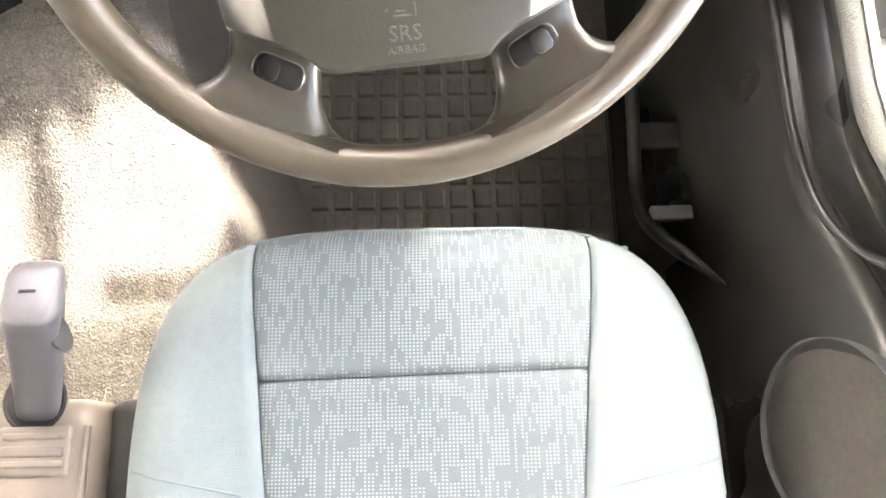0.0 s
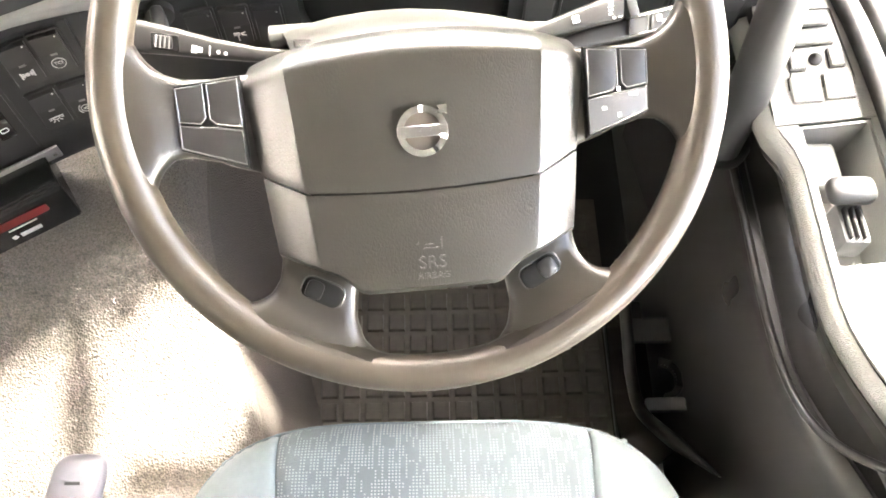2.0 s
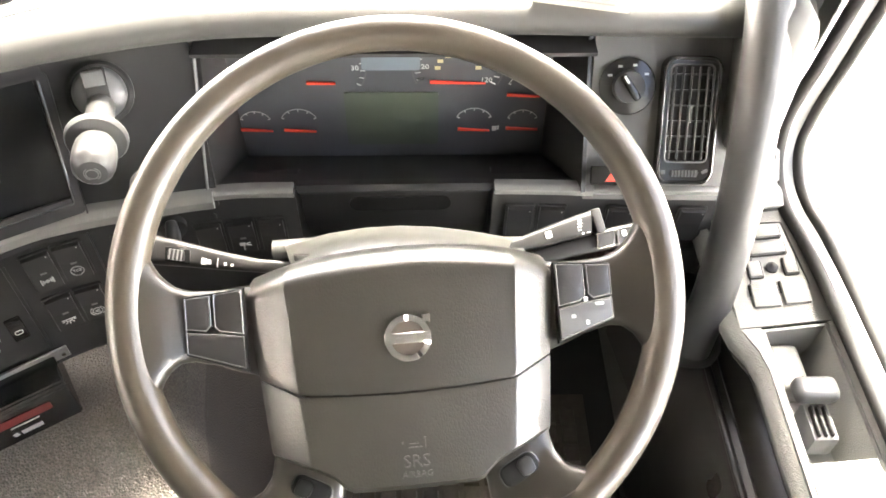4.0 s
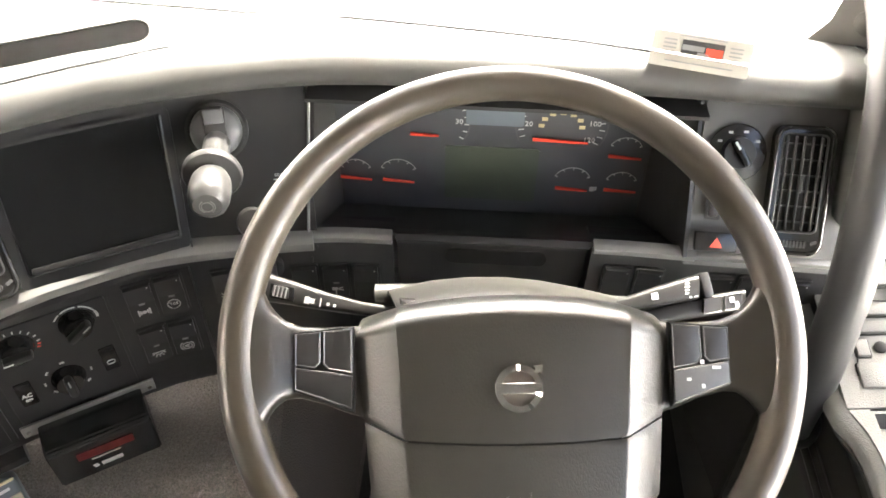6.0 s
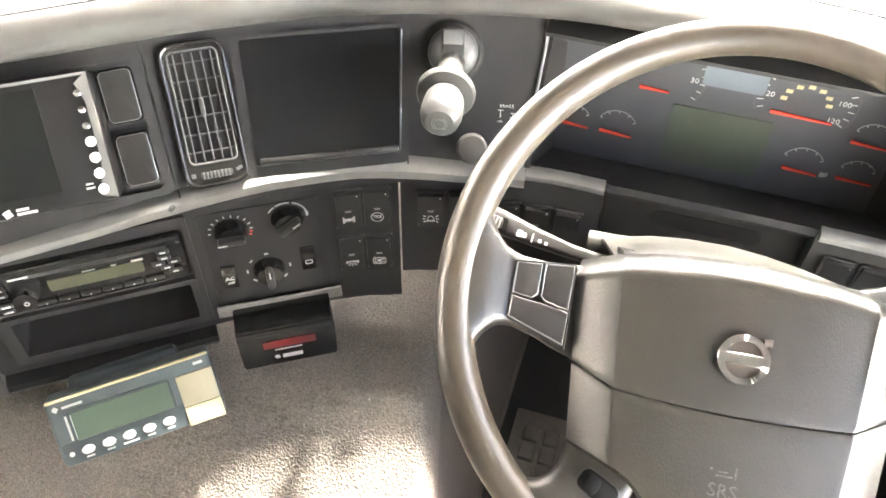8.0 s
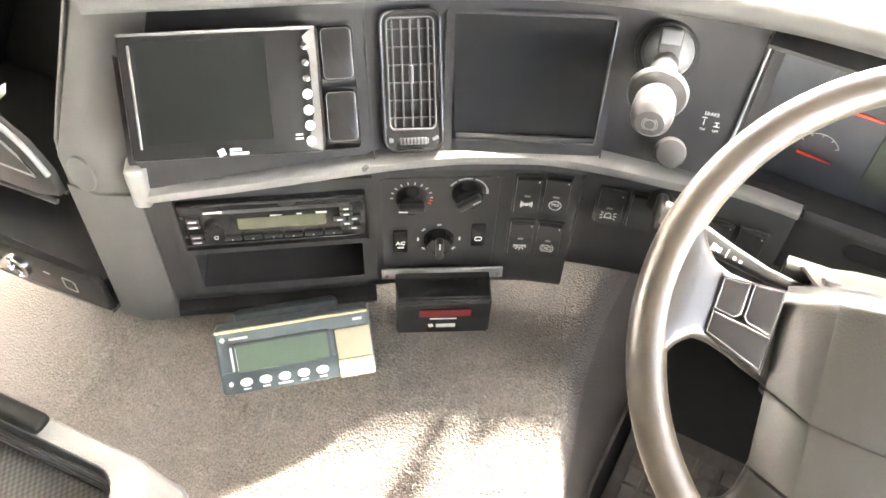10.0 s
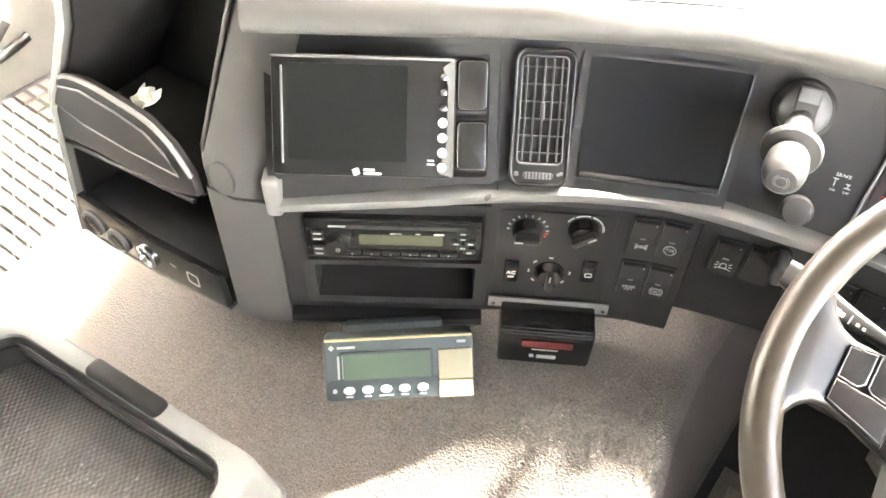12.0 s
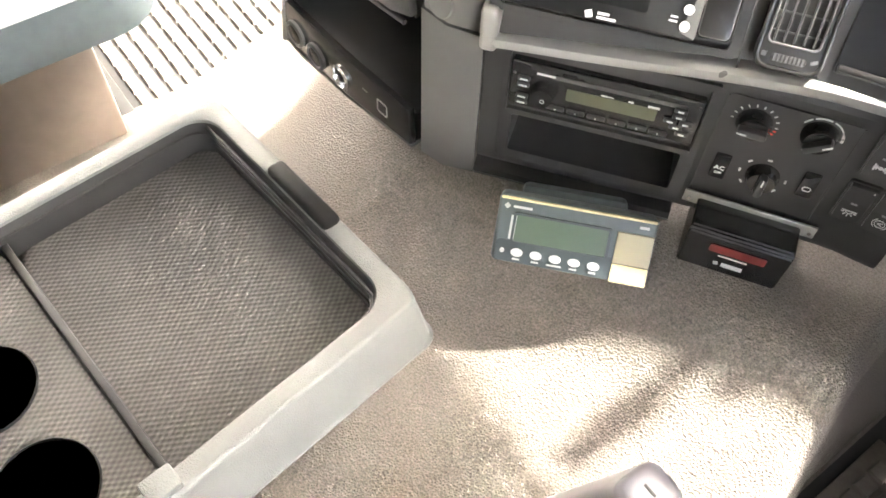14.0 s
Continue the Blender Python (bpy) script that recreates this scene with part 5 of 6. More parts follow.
for side in (-1, 1):
    part("spoke", limb(UPPER, [(0, -0.010), (0.45, -0.0075), (0.62, -0.003), (0.8, 0.005), (1, 0.0105)], [(0, 0.010), (0.6, 0.011), (1, 0.0105)], side), M_SPOKE, WHEEL, "padded upper spoke", smooth=60)
    part("spoke", limb(LOWER, [(0, -0.004), (0.3, -0.0045), (0.55, 0.0005), (0.8, 0.0075), (1, 0.0110)], [(0, 0.010), (0.5, 0.0115), (1, 0.0105)], side), M_SPOKE, WHEEL, "padded lower spoke", smooth=60)
    bp = part("button_plate", plate(mirrored([(0.1555, 0.0130), (0.1125, 0.0165), (0.1120, -0.0440), (0.1555, -0.0285)], side), 0.0055, 0.0012, z0=-0.0085), M_PLAYER, WHEEL, "black switch plate")
    pale = side > 0
    for o, m in (([(0.1535, 0.0112), (0.1365, 0.0125), (0.1365, -0.0085), (0.1400, -0.0120), (0.1535, -0.0100)], M_SWITCH), ([(0.1335, 0.0128), (0.1140, 0.0145), (0.1140, -0.0160), (0.1300, -0.0130), (0.1335, -0.0095)], M_SWITCH), ([(0.1535, -0.0125), (0.1400, -0.0145), (0.1300, -0.0155), (0.1140, -0.0185), (0.1138, -0.0405), (0.1535, -0.0270)], M_DKGREY if pale else M_SWITCH)):
        cx, cy = sum(p[0] for p in o) / len(o), sum(p[1] for p in o) / len(o)
        b = part("button", plate(mirrored(o, side), 0.0035, 0.0014, 2, z0=-0.0035), m, bp)
        part("button_edge", tube([(side * x, y, -0.0008) for x, y in o], 0.0008, 6, closed=True), M_EDGE, b, "thin pale line along the edge")
        if m is M_DKGREY:
            part("button_print", bars([(side * cx + 0.010, cy + 0.005, 0.006, 0.0022), (side * cx - 0.010, cy - 0.003, 0.003, 0.0022), (side * cx, cy + 0.009, 0.0025, 0.003), (side * cx, cy - 0.008, 0.0025, 0.003)], 0.0001), M_WHITE, b)
    th = part("thumb_switch", plate(rounded(0.029, 0.0165, 0.006, 4), 0.005, 0.002, 2), M_PLAYER, WHEEL, "small oval thumb switch", Matrix.Translation((side * 0.0748, -0.1312, -0.0068)) @ Matrix.Rotation(radians(side * 28), 4, "Z"))
    part("outline", tube([(x, y, 0.0032) for x, y in rounded(0.030, 0.0175, 0.0065, 5)], 0.0006, 6, closed=True), M_EDGE, th, "thin pale outline")
    part("rocker", plate(rounded(0.012, 0.013, 0.004, 3, -side * -0.0055), 0.0025, 0.001, 2, z0=0.0035), M_PLAYER if side < 0 else M_SWITCH, th)

# ---- steering column ----
COL = holder("steering_column", "grey steering column cowl with two control stalks", "steering column", COLUMN)


def dome(x):
    """The cowl's upper line."""
    return float(np.interp(x, [-0.112, -0.09, -0.06, -0.03, 0.0, 0.03, 0.06, 0.09, 0.112], [0.040, 0.0485, 0.0562, 0.0605, 0.0622, 0.0612, 0.0578, 0.0530, 0.049]))


o = [(x, dome(x)) for x in np.linspace(0.105, -0.095, 33)] + [(-0.090, -0.06), (-0.05, -0.085), (0.05, -0.085), (0.09, -0.06)]
rows = [[(half * q, dome(half * q) * k - drop * q * q, z) for q in np.linspace(-1, 1, 33)] for z, k, half, drop in ((-0.046, 0.50, 0.076, 0.012), (-0.054, 0.64, 0.082, 0.011), (-0.066, 0.77, 0.087, 0.010), (-0.080, 0.87, 0.091, 0.008), (-0.093, 0.93, 0.093, 0.006), (-0.098, 0.965, 0.095, 0.004), (-0.108, 0.99, 0.097, 0.001), (-0.125, 1.0, 0.100, 0.0), (-0.150, 1.0, 0.103, 0.0), (-0.165, 0.96, 0.104, 0.0), (-0.170, 0.80, 0.104, 0.0))]
part("cowl", sheet(rows, 0.004), M_COLUMN, COL, "grey domed cowl", smooth=50)
part("cowl_side", plate([(x * 0.9, min(y, 0.038) * 0.95) for x, y in o], 0.085, 0.006, 2, z0=-0.150), M_DARK, COL, "dark body of the column below the cowl")
part("shroud", plate([(x * 0.75, y * 0.8 - 0.01) for x, y in o], 0.16, 0.01, 2, z0=-0.28), M_DARK, COL)
bm = tube([(-0.1085, 0.0415, -0.122), (-0.070, 0.0440, -0.122)], 0.0092, 24)
part("lock_barrel", bm, M_COLUMN, COL, "grey barrel at the cowl's side")
part("lock_hole", tube([(-0.1092, 0.0415, -0.122), (-0.1080, 0.0415, -0.122)], 0.0074, 20), M_PLAYER, COL, "dark open end of the barrel")
part("barrel_cap", box((0.026, 0.016, 0.02), (0.097, 0.044, -0.122), 0.003, 2), M_COLUMN, COL, "square end at the cowl's side")


def stalk(points, halves, depth, label):
    """A flat-sided lever: a rounded section of half height h and half depth d at each point."""
    bm, loops = bmesh.new(), []
    for p, h in zip(points, halves):
        loops.append([bm.verts.new((p[0], p[1] + h * math.copysign(abs(math.sin(t)) ** 0.55, math.sin(t)), p[2] + depth * math.copysign(abs(math.cos(t)) ** 0.55, math.cos(t)))) for t in np.linspace(0, 2 * math.pi, 25)[:-1]])
    for a, b in zip(loops, loops[1:]):
        for k in range(24):
            bm.faces.new((a[k], a[(k + 1) % 24], b[(k + 1) % 24], b[k]))
    bm.faces.new(loops[0])
    bm.faces.new(loops[-1])
    return part("stalk", bm, M_SWITCH, COL, label, smooth=50)


st = stalk([(-0.085, 0.0265, -0.120), (-0.118, 0.0285, -0.120), (-0.150, 0.0330, -0.119), (-0.180, 0.0385, -0.118), (-0.206, 0.0425, -0.117), (-0.214, 0.0435, -0.117)], [0.0050, 0.0058, 0.0080, 0.0105, 0.0126, 0.0112], 0.0085, "black indicator stalk with white symbols")
part("window", warp(box((0.021, 0.0125, 0.002), (0, 0, 0), 0.0008, 1), lambda c: Vector((-0.1865 + c.x, 0.0378 - 0.14 * c.x + c.y, -0.1090 + c.z))), M_PLAYER, st, "dark window of the thumb wheel")
part("thumb_wheel", warp(box((0.014, 0.0095, 0.005), (0, 0, 0), 0.002, 2), lambda c: Vector((-0.1875 + c.x, 0.0380 - 0.14 * c.x + c.y, -0.1085 + c.z))), M_SWITCH, st, "ribbed thumb wheel")
part("ribs", bars([(-0.1925 + 0.0033 * k, 0.0386 - 0.0005 * k, 0.0012, 0.009, -8) for k in range(4)], -0.1062), M_MID, st)
part("symbols", bars([(-0.1650, 0.0325, 0.0042, 0.0056, -8), (-0.1610, 0.0320, 0.0042, 0.0040, -8), (-0.1535, 0.0312, 0.0009, 0.0078, -4), (-0.1470, 0.0300, 0.0024, 0.0026), (-0.1415, 0.0290, 0.0024, 0.0024)], -0.1103), M_WHITE, st, "white printed symbols")
st = stalk([(0.075, 0.036, -0.120), (0.106, 0.0455, -0.120), (0.132, 0.0535, -0.119), (0.158, 0.0610, -0.118), (0.168, 0.0637, -0.118)], [0.0050, 0.0062, 0.0085, 0.0105, 0.0108], 0.0085, "black wiper stalk with white symbols")
part("symbols", bars([(0.1300, 0.0530, 0.0056, 0.0056, 14)] + [(0.1575, 0.0570 + 0.0028 * k, 0.0042 - 0.0006 * abs(k - 2), 0.0013, 14) for k in range(5)] + [(0.1605, 0.0540, 0.0018, 0.0018), (0.1655, 0.0550, 0.0035, 0.0008, 14)], -0.1100), M_WHITE, st, "white printed symbols")
part("end_cap", warp(box((0.0085, 0.0215, 0.0165), (0, 0, 0), 0.0022, 2), lambda c: Vector((0.1745 + c.x - 0.28 * c.y, 0.0655 + 0.28 * c.x + c.y, -0.118 + c.z))), M_BLACK, st)
st = stalk([(0.120, 0.0330, -0.136), (0.160, 0.0440, -0.133), (0.190, 0.0510, -0.131), (0.2125, 0.0560, -0.130)], [0.0070, 0.0085, 0.0095, 0.0095], 0.008, "flat second stalk with two keys")
for x0, y0 in ((0.1835, 0.0495), (0.2015, 0.0535)):
    key = part("key", warp(box((0.0155, 0.0140, 0.003), (0, 0, 0), 0.0010, 1), lambda c: Vector((x0 + c.x, y0 + 0.22 * c.x + c.y, -0.1225 + c.z))), M_SWITCH, st)
    part("key_edge", tube([(x0 + a, y0 + 0.22 * a + b, -0.1208) for a, b in ((-0.0075, -0.0068), (0.0075, -0.0068), (0.0075, 0.0068), (-0.0075, 0.0068))], 0.0005, 6, closed=True), M_EDGE, key)
part("symbols", bars([(0.2000, 0.0550, 0.004, 0.005, 12), (0.2045, 0.0515, 0.003, 0.005, 12)], -0.1209), M_WHITE, st)

# ---- driver seat ----
SX, SW, SY0, SYF, SP = 0.006, 0.257, 0.05, 0.365, 4.2


def seat_front(x):
    return SY0 + (SYF - SY0) * max(1 - (abs(x) / SW) ** SP, 0) ** (1 / SP)


def seat_z(x, y):
    k = ((abs(x) / SW) ** SP + (max(y - SY0, 0) / (SYF - SY0)) ** SP) ** (1 / SP)
    z = 0.452 + 0.010 * max(0, (abs(x) - 0.13) / 0.10) * (1 if y < 0.2 else max(0, 1 - (y - 0.2) / 0.15)) - 0.012 * max(0, 0.15 - y)
    q = max(0.0, (k - 0.80) / 0.20)
    z -= 0.055 * (1 - math.sqrt(max(0.0, 1 - min(q, 1) ** 2)))
    return z + 0.0012 * noise.noise((x * 9, y * 9, 3))


def insert_half(y):
    return 0.1405 + 0.095 * (y - 0.222)


def seat_patch(x_of, nx, y_from, y_to, ny, groove):
    """A patch of the cushion; groove(q, v): how far the surface dips at its seams."""
    rows = []
    for j in range(ny + 1):
        row = []
        for i in range(nx + 1):
            q = i / nx
            y = y_from(x_of(q, 0.2)) + (y_to(x_of(q, 0.2)) - y_from(x_of(q, 0.2))) * j / ny
            x = x_of(q, y)
            y = min(y, seat_front(x) - 0.0001)
            row.append((x + SX, y, seat_z(x, y) - groove(q, j / ny)))
        rows.append(row)
    return rows


def dip(*ds):
    return sum(0.0045 * max(0, 1 - d / 0.05) ** 2 for d in ds)


SEAT = holder("driver_seat", "pale blue cloth driver seat with a dotted insert", "seat")
cross = lambda x: 0.224 + 0.022 * x
part("insert_panel", sheet(seat_patch(lambda q, y: (2 * q - 1) * insert_half(y), 60, cross, seat_front, 44, lambda q, v: dip(q * 0.9, (1 - q) * 0.9, v)), 0.006), M_INSERT, SEAT, "dotted blue-grey front insert")
part("insert_panel", sheet(seat_patch(lambda q, y: (2 * q - 1) * insert_half(y), 60, lambda x: -0.28, lambda x: cross(x) - 0.0012, 60, lambda q, v: dip(q * 0.9, (1 - q) * 0.9, (1 - v) * 2)), 0.006), M_INSERT, SEAT, "dotted blue-grey rear insert")
for side in (-1, 1):
    part("bolster", sheet(seat_patch(lambda q, y: side * (insert_half(y) + 0.0012 + (SW - insert_half(y) - 0.0013) * q), 30, lambda x: -0.28, lambda x: SYF - 0.002, 110, lambda q, v: dip(q * 0.7)), 0.006), M_SEAT, SEAT, "pale blue cloth side bolster")
    sm = curve_points([(SX + side * (0.150 + 0.095 * k / 6), 0.128 + 0.021 * k / 6, seat_z(0.150 + 0.095 * k / 6, 0.135) + 0.0006) for k in range(7)], 3)
    part("seam", tube(sm, 0.0011, 6), M_THREAD, SEAT, "stitched seam across the bolster")
edge = []
for k in range(-40, 41):
    x = SW * math.sin(math.pi / 2 * k / 40)
    y = seat_front(x) + 0.0005
    edge.append((x * 1.004 + SX, y, 0.4005))
part("piping", tube([(SX - SW * 1.004, -0.26, 0.4005)] + edge + [(SX + SW * 1.004, -0.26, 0.4005)], 0.002, 8), M_THREAD, SEAT, "stitched edge piping")
o = [(x, y - 0.004) for x, y, z in edge] + [(SX + SW, -0.28), (SX - SW, -0.28)]
part("cushion_side", plate(o, 0.075, z0=0.326), M_SEAT, SEAT)
bx = thing("seat_base", box((0.40, 0.46, 0.33), (SX, 0.0, 0.165), 0.02), M_DARK, "black seat pedestal under the cushion", "seat base")
part("side_trim", box((0.05, 0.50, 0.14), (0.275, -0.04, 0.27), 0.02, 3), M_GLOSS, SEAT, "black plastic seat side trim")

# ---- gear selector ----
G = holder("gear_selector", "grey gear selector lever on a pale console beside the seat", "gear lever")
def lever_ring(bm, k, grow=1.0, lift=0.0, n=40):
    """One rounded, nearly square section of the handle; k runs from its foot to its top."""
    c = Vector((-0.344, 0.213, 0.398)).lerp(Vector((-0.281, 0.279, 0.552)), k) + Vector((0, 0, lift))
    a, b = (0.0205 + 0.0015 * k) * grow, (0.0215 + 0.003 * k + 0.006 * max(0, k - 0.6)) * grow
    loop = []
    for i in range(n):
        t = 2 * math.pi * i / n
        x, y = math.copysign(abs(math.cos(t)) ** 0.55, math.cos(t)) * a, math.copysign(abs(math.sin(t)) ** 0.55, math.sin(t)) * b
        loop.append(bm.verts.new((c.x + x, c.y + y, c.z - 0.22 * y * k)))
    return loop


bm = bmesh.new()
loops = [lever_ring(bm, k) for k in np.linspace(0, 1, 14)] + [lever_ring(bm, 1, g, h) for g, h in ((0.985, 0.003), (0.94, 0.0058), (0.86, 0.0078), (0.7, 0.009), (0.4, 0.0098))]
for a, b in zip(loops, loops[1:]):
    for i in range(40):
        bm.faces.new((a[i], a[(i + 1) % 40], b[(i + 1) % 40], b[i]))
bm.faces.new(loops[0])
bm.faces.new(loops[-1])
part("handle", bm, M_PURPLE, G, "worn mid-grey handle")
up = Vector((0.063, 0.066, 0.154)).normalized()
face = Vector((0.80, -0.22, 0.42)).normalized()
up = (up - face * up.dot(face)).normalized()
bmx = Matrix((up.cross(face), up, face)).transposed().to_4x4()
bmx.translation = Vector((-0.2740, 0.2560, 0.528))
part("release_button", warp(disc(0.0115, 0.007, -0.003, 28, 0.002), lambda c: Vector((c.x * 0.8, c.y * 1.9, c.z))), M_LEVER, G, "oval pale release button", bmx)
part("button_seam", warp(ring(0.0102, 0.0112, z=-0.0008, depth=0.002, n=28), lambda c: Vector((c.x * 0.8, c.y * 1.9, c.z))), M_DARK, G, "", bmx)
part("console", box((0.105, 0.50, 0.12), (-0.3375, -0.035, 0.345), 0.022, 4), M_BEIGE, G, "pale beige console top")
part("gate", box((0.066, 0.044, 0.008), (-0.340, 0.168, 0.4055), 0.004, 3), M_BEIGE, G, "raised gate of the lever")
for y, w in ((0.157, 0.006), (0.168, 0.010), (0.181, 0.006)):
    part("rib", box((0.056, w, 0.006), (-0.340, y, 0.4090), 0.0024, 3), M_BEIGE, G)
for x in (-0.3835, -0.2960):
    part("edge_bead", tube([(x, -0.28, 0.4035), (x, 0.0, 0.4035), (x, 0.150, 0.4035), (x * 0.985 - 0.005, 0.190, 0.4010)], 0.0032, 10), M_BEIGE, G, "rounded bead along the console top")
part("foot_seam", lathe([(0.0275, -0.002), (0.0290, 0.0012), (0.0270, 0.0025), (0.0255, 0.0012)], 28), M_DARK, G, "dark joint round the lever's foot", Matrix.Translation((-0.344, 0.213, 0.4045)))
part("top_slot", bars([(0.0, 0.0, 0.012, 0.0022)], 0.0, 0.0015), M_DARK, G, "small dark slot in the handle top", Matrix.Translation((-0.281, 0.279, 0.5612)))
part("side_panel", box((0.042, 0.50, 0.11), (-0.264, -0.035, 0.333), 0.014, 3), M_DARK, G, "dark side panel")
part("collar", lathe([(0.0265, 0.0), (0.0255, 0.003), (0.023, 0.004), (0.02, 0.004)], 26), M_BEIGE, G, "", Matrix.Translation((-0.344, 0.213, 0.397)))

# ---- driver door ----
DOOR = holder("door_1", "grey and black driver door with armrest, switches and speaker", "door", kind="structure")


def slim(y):
    """How much narrower the armrest's inner edge is beside the pull than at the switch block."""
    d = min(max((0.575 - y) / 0.05, 0), 1)
    return 0.019 * d * d * (3 - 2 * d)


def door_row(y):
    """The door's inner skin at one y, from the floor to the window sill."""
    b = min(max((0.30 - y) / 0.10, 0), 1)
    b = b * b * (3 - 2 * b)                # behind the recess the skin closes up to the armrest
    c = min(max((0.40 - y) / 0.20, 0), 1)
    c = c * c * (3 - 2 * c)                # and the whole skin leans out beside the speaker
    d = slim(y)
    lo = [(0.336, 0.0), (0.330, 0.12), (0.324, 0.28), (0.320, 0.42), (0.3185, 0.490), (0.3195, 0.503), (0.324, 0.5115), (0.331, 0.514)]
    hi = [(0.3312, 0.5138), (0.350 - 0.018 * b, 0.5125 + 0.006 * b), (0.362 - 0.028 * b, 0.520 + 0.01 * b), (0.360 - 0.028 * b, 0.545), (0.338 - 0.012 * b, 0.578), (0.312 + d, 0.596), (0.3035 + d, 0.604), (0.3015 + d, 0.613), (0.305 + 0.95 * d, 0.621), (0.314 + 0.8 * d, 0.6255)]
    return [(x + c * 0.36 * max(0, z - 0.35), y, z) for x, z in lo], [(min(x + c * 0.062, 0.392), y, z) for x, z in hi]


def lean(y):
    c = min(max((0.40 - y) / 0.20, 0), 1)
    return 0.062 * c * c * (3 - 2 * c)


ys = np.linspace(-0.38, 0.70, 55)
part("lower_skin", sheet([door_row(y)[0] for y in ys], 0.004), M_DOOR, DOOR, "black glossy lower door panel")
# split from the pale armrest edge; the black puts shadow into the hollow
part("recess_side", sheet([door_row(y)[1][:6] for y in ys], 0.004), M_DOOR, DOOR, "hollow under the armrest, coloured dark for its shadow")
part("armrest_edge", sheet([door_row(y)[1][5:] for y in ys], 0.004), M_LIGHT, DOOR, "pale grey rounded armrest edge")
part("panel_lip", tube(curve_points([(0.3205, 0.70, 0.5105), (0.3205, 0.55, 0.5105), (0.321, 0.42, 0.511), (0.328, 0.345, 0.520), (0.343, 0.300, 0.545), (0.366, 0.268, 0.585)], 8), 0.0042, 12), M_DOOR, DOOR, "glossy rounded lip of the lower panel")
top = [[(x, y, 0.6255 + (x - 0.314) * 0.16 + 0.10 * max(0, y - 0.56)) for x in np.linspace(0.3145, 0.415, 8)] for y in np.linspace(0.568, 0.70, 8)]
part("armrest_top", sheet(top, 0.004), M_LIGHT, DOOR, "pale grey ledge with the switch block")
top = [[(x, y, 0.6255 + (x - 0.314) * 0.16) for x in np.linspace(0.395, 0.415, 3)] for y in np.linspace(-0.38, 0.567, 8)]
part("armrest_top", sheet(top, 0.004), M_LIGHT, DOOR, "pale grey window ledge")
top = [[(x, y, 0.6255 + (x - 0.314) * 0.16) for x in np.linspace(0.3145 + lean(y) + 0.8 * slim(y), 0.334 + lean(y), 3)] for y in np.linspace(-0.38, 0.567, 40)]
part("armrest_top", sheet(top, 0.004), M_LIGHT, DOOR, "pale grey inner ledge")
top = [[(x, y, 0.6255 + (x - 0.314) * 0.16) for x in np.linspace(min(0.3345 + lean(y), 0.392), 0.3945, 4)] for y in np.linspace(-0.38, 0.425, 40)]
part("armrest_top", sheet(top, 0.004), M_LIGHT, DOOR, "pale grey armrest top")
# the pull recess
part("pull_recess", sheet([[(0.3345, y, 0.627), (0.337, y, 0.59), (0.350, y, 0.578), (0.385, y, 0.580), (0.3925, y, 0.60), (0.3945, y, 0.637)] for y in np.linspace(0.427, 0.566, 8)], 0.003), M_LIGHT, DOOR, "hollow of the door pull")
for y in (0.427, 0.566):
    part("recess_end", sheet([[(0.3345, y, 0.627), (0.3945, y, 0.637)], [(0.337, y, 0.585), (0.392, y, 0.582)]], 0.003), M_MID, DOOR)
part("recess_step", box((0.030, 0.050, 0.03), (0.357, 0.535, 0.598), 0.006, 3), M_LIGHT, DOOR)
part("door_release", box((0.040, 0.024, 0.018), (0.362, 0.496, 0.632), 0.007, 3), M_LEVER, DOOR, "pale grey release lever")
part("release_base", box((0.024, 0.040, 0.03), (0.366, 0.474, 0.602), 0.004, 2), M_MID, DOOR)
for k in range(3):
    part("rib", box((0.003, 0.030, 0.006), (0.359 + 0.006 * k, 0.472, 0.619), 0.001, 1), M_DARK, DOOR)
part("sill", box((0.035, 1.10, 0.05), (0.4395, 0.16, 0.620), 0.008, 2), M_LIGHT, DOOR)
part("outer_skin", box((0.012, 1.12, 0.62), (0.458, 0.16, 0.31)), M_DARK, DOOR)
part("front_post", tube(curve_points([(0.372, 0.812, 0.64), (0.371, 0.806, 0.70), (0.374, 0.796, 0.80), (0.385, 0.785, 1.0), (0.41, 0.77, 1.35), (0.43, 0.75, 1.68)], 6), 0.027, 14), M_DARK, DOOR, "dark window post")
SEAL_IN = [(0.404, -0.38, 0.652), (0.403, 0.2, 0.652), (0.401, 0.45, 0.652), (0.398, 0.586, 0.653), (0.394, 0.656, 0.653), (0.389, 0.696, 0.653), (0.390, 0.730, 0.655), (0.391, 0.754, 0.668), (0.390, 0.763, 0.690), (0.389, 0.766, 0.716), (0.386, 0.757, 0.757), (0.390, 0.748, 0.83), (0.405, 0.735, 1.05), (0.43, 0.71, 1.66)]
SEAL_OUT = [(x + 0.024, y + (0.004 if z < 0.7 else -0.002), z) for x, y, z in SEAL_IN]
part("window_seal", tube(curve_points(SEAL_IN, 6), 0.0068, 10), M_SEAL, DOOR, "black inner window seal")
part("window_seal", tube(curve_points(SEAL_OUT, 6), 0.0068, 10), M_SEAL, DOOR, "black outer window seal")
part("seal_channel", sheet([[tuple(a), tuple((Vector(a) + Vector(b)) / 2 + Vector((0, 0.003, -0.003))), tuple(b)] for a, b in zip(curve_points(SEAL_IN, 6), curve_points(SEAL_OUT, 6))], 0.003), M_MID, DOOR, "grey channel between the seals")
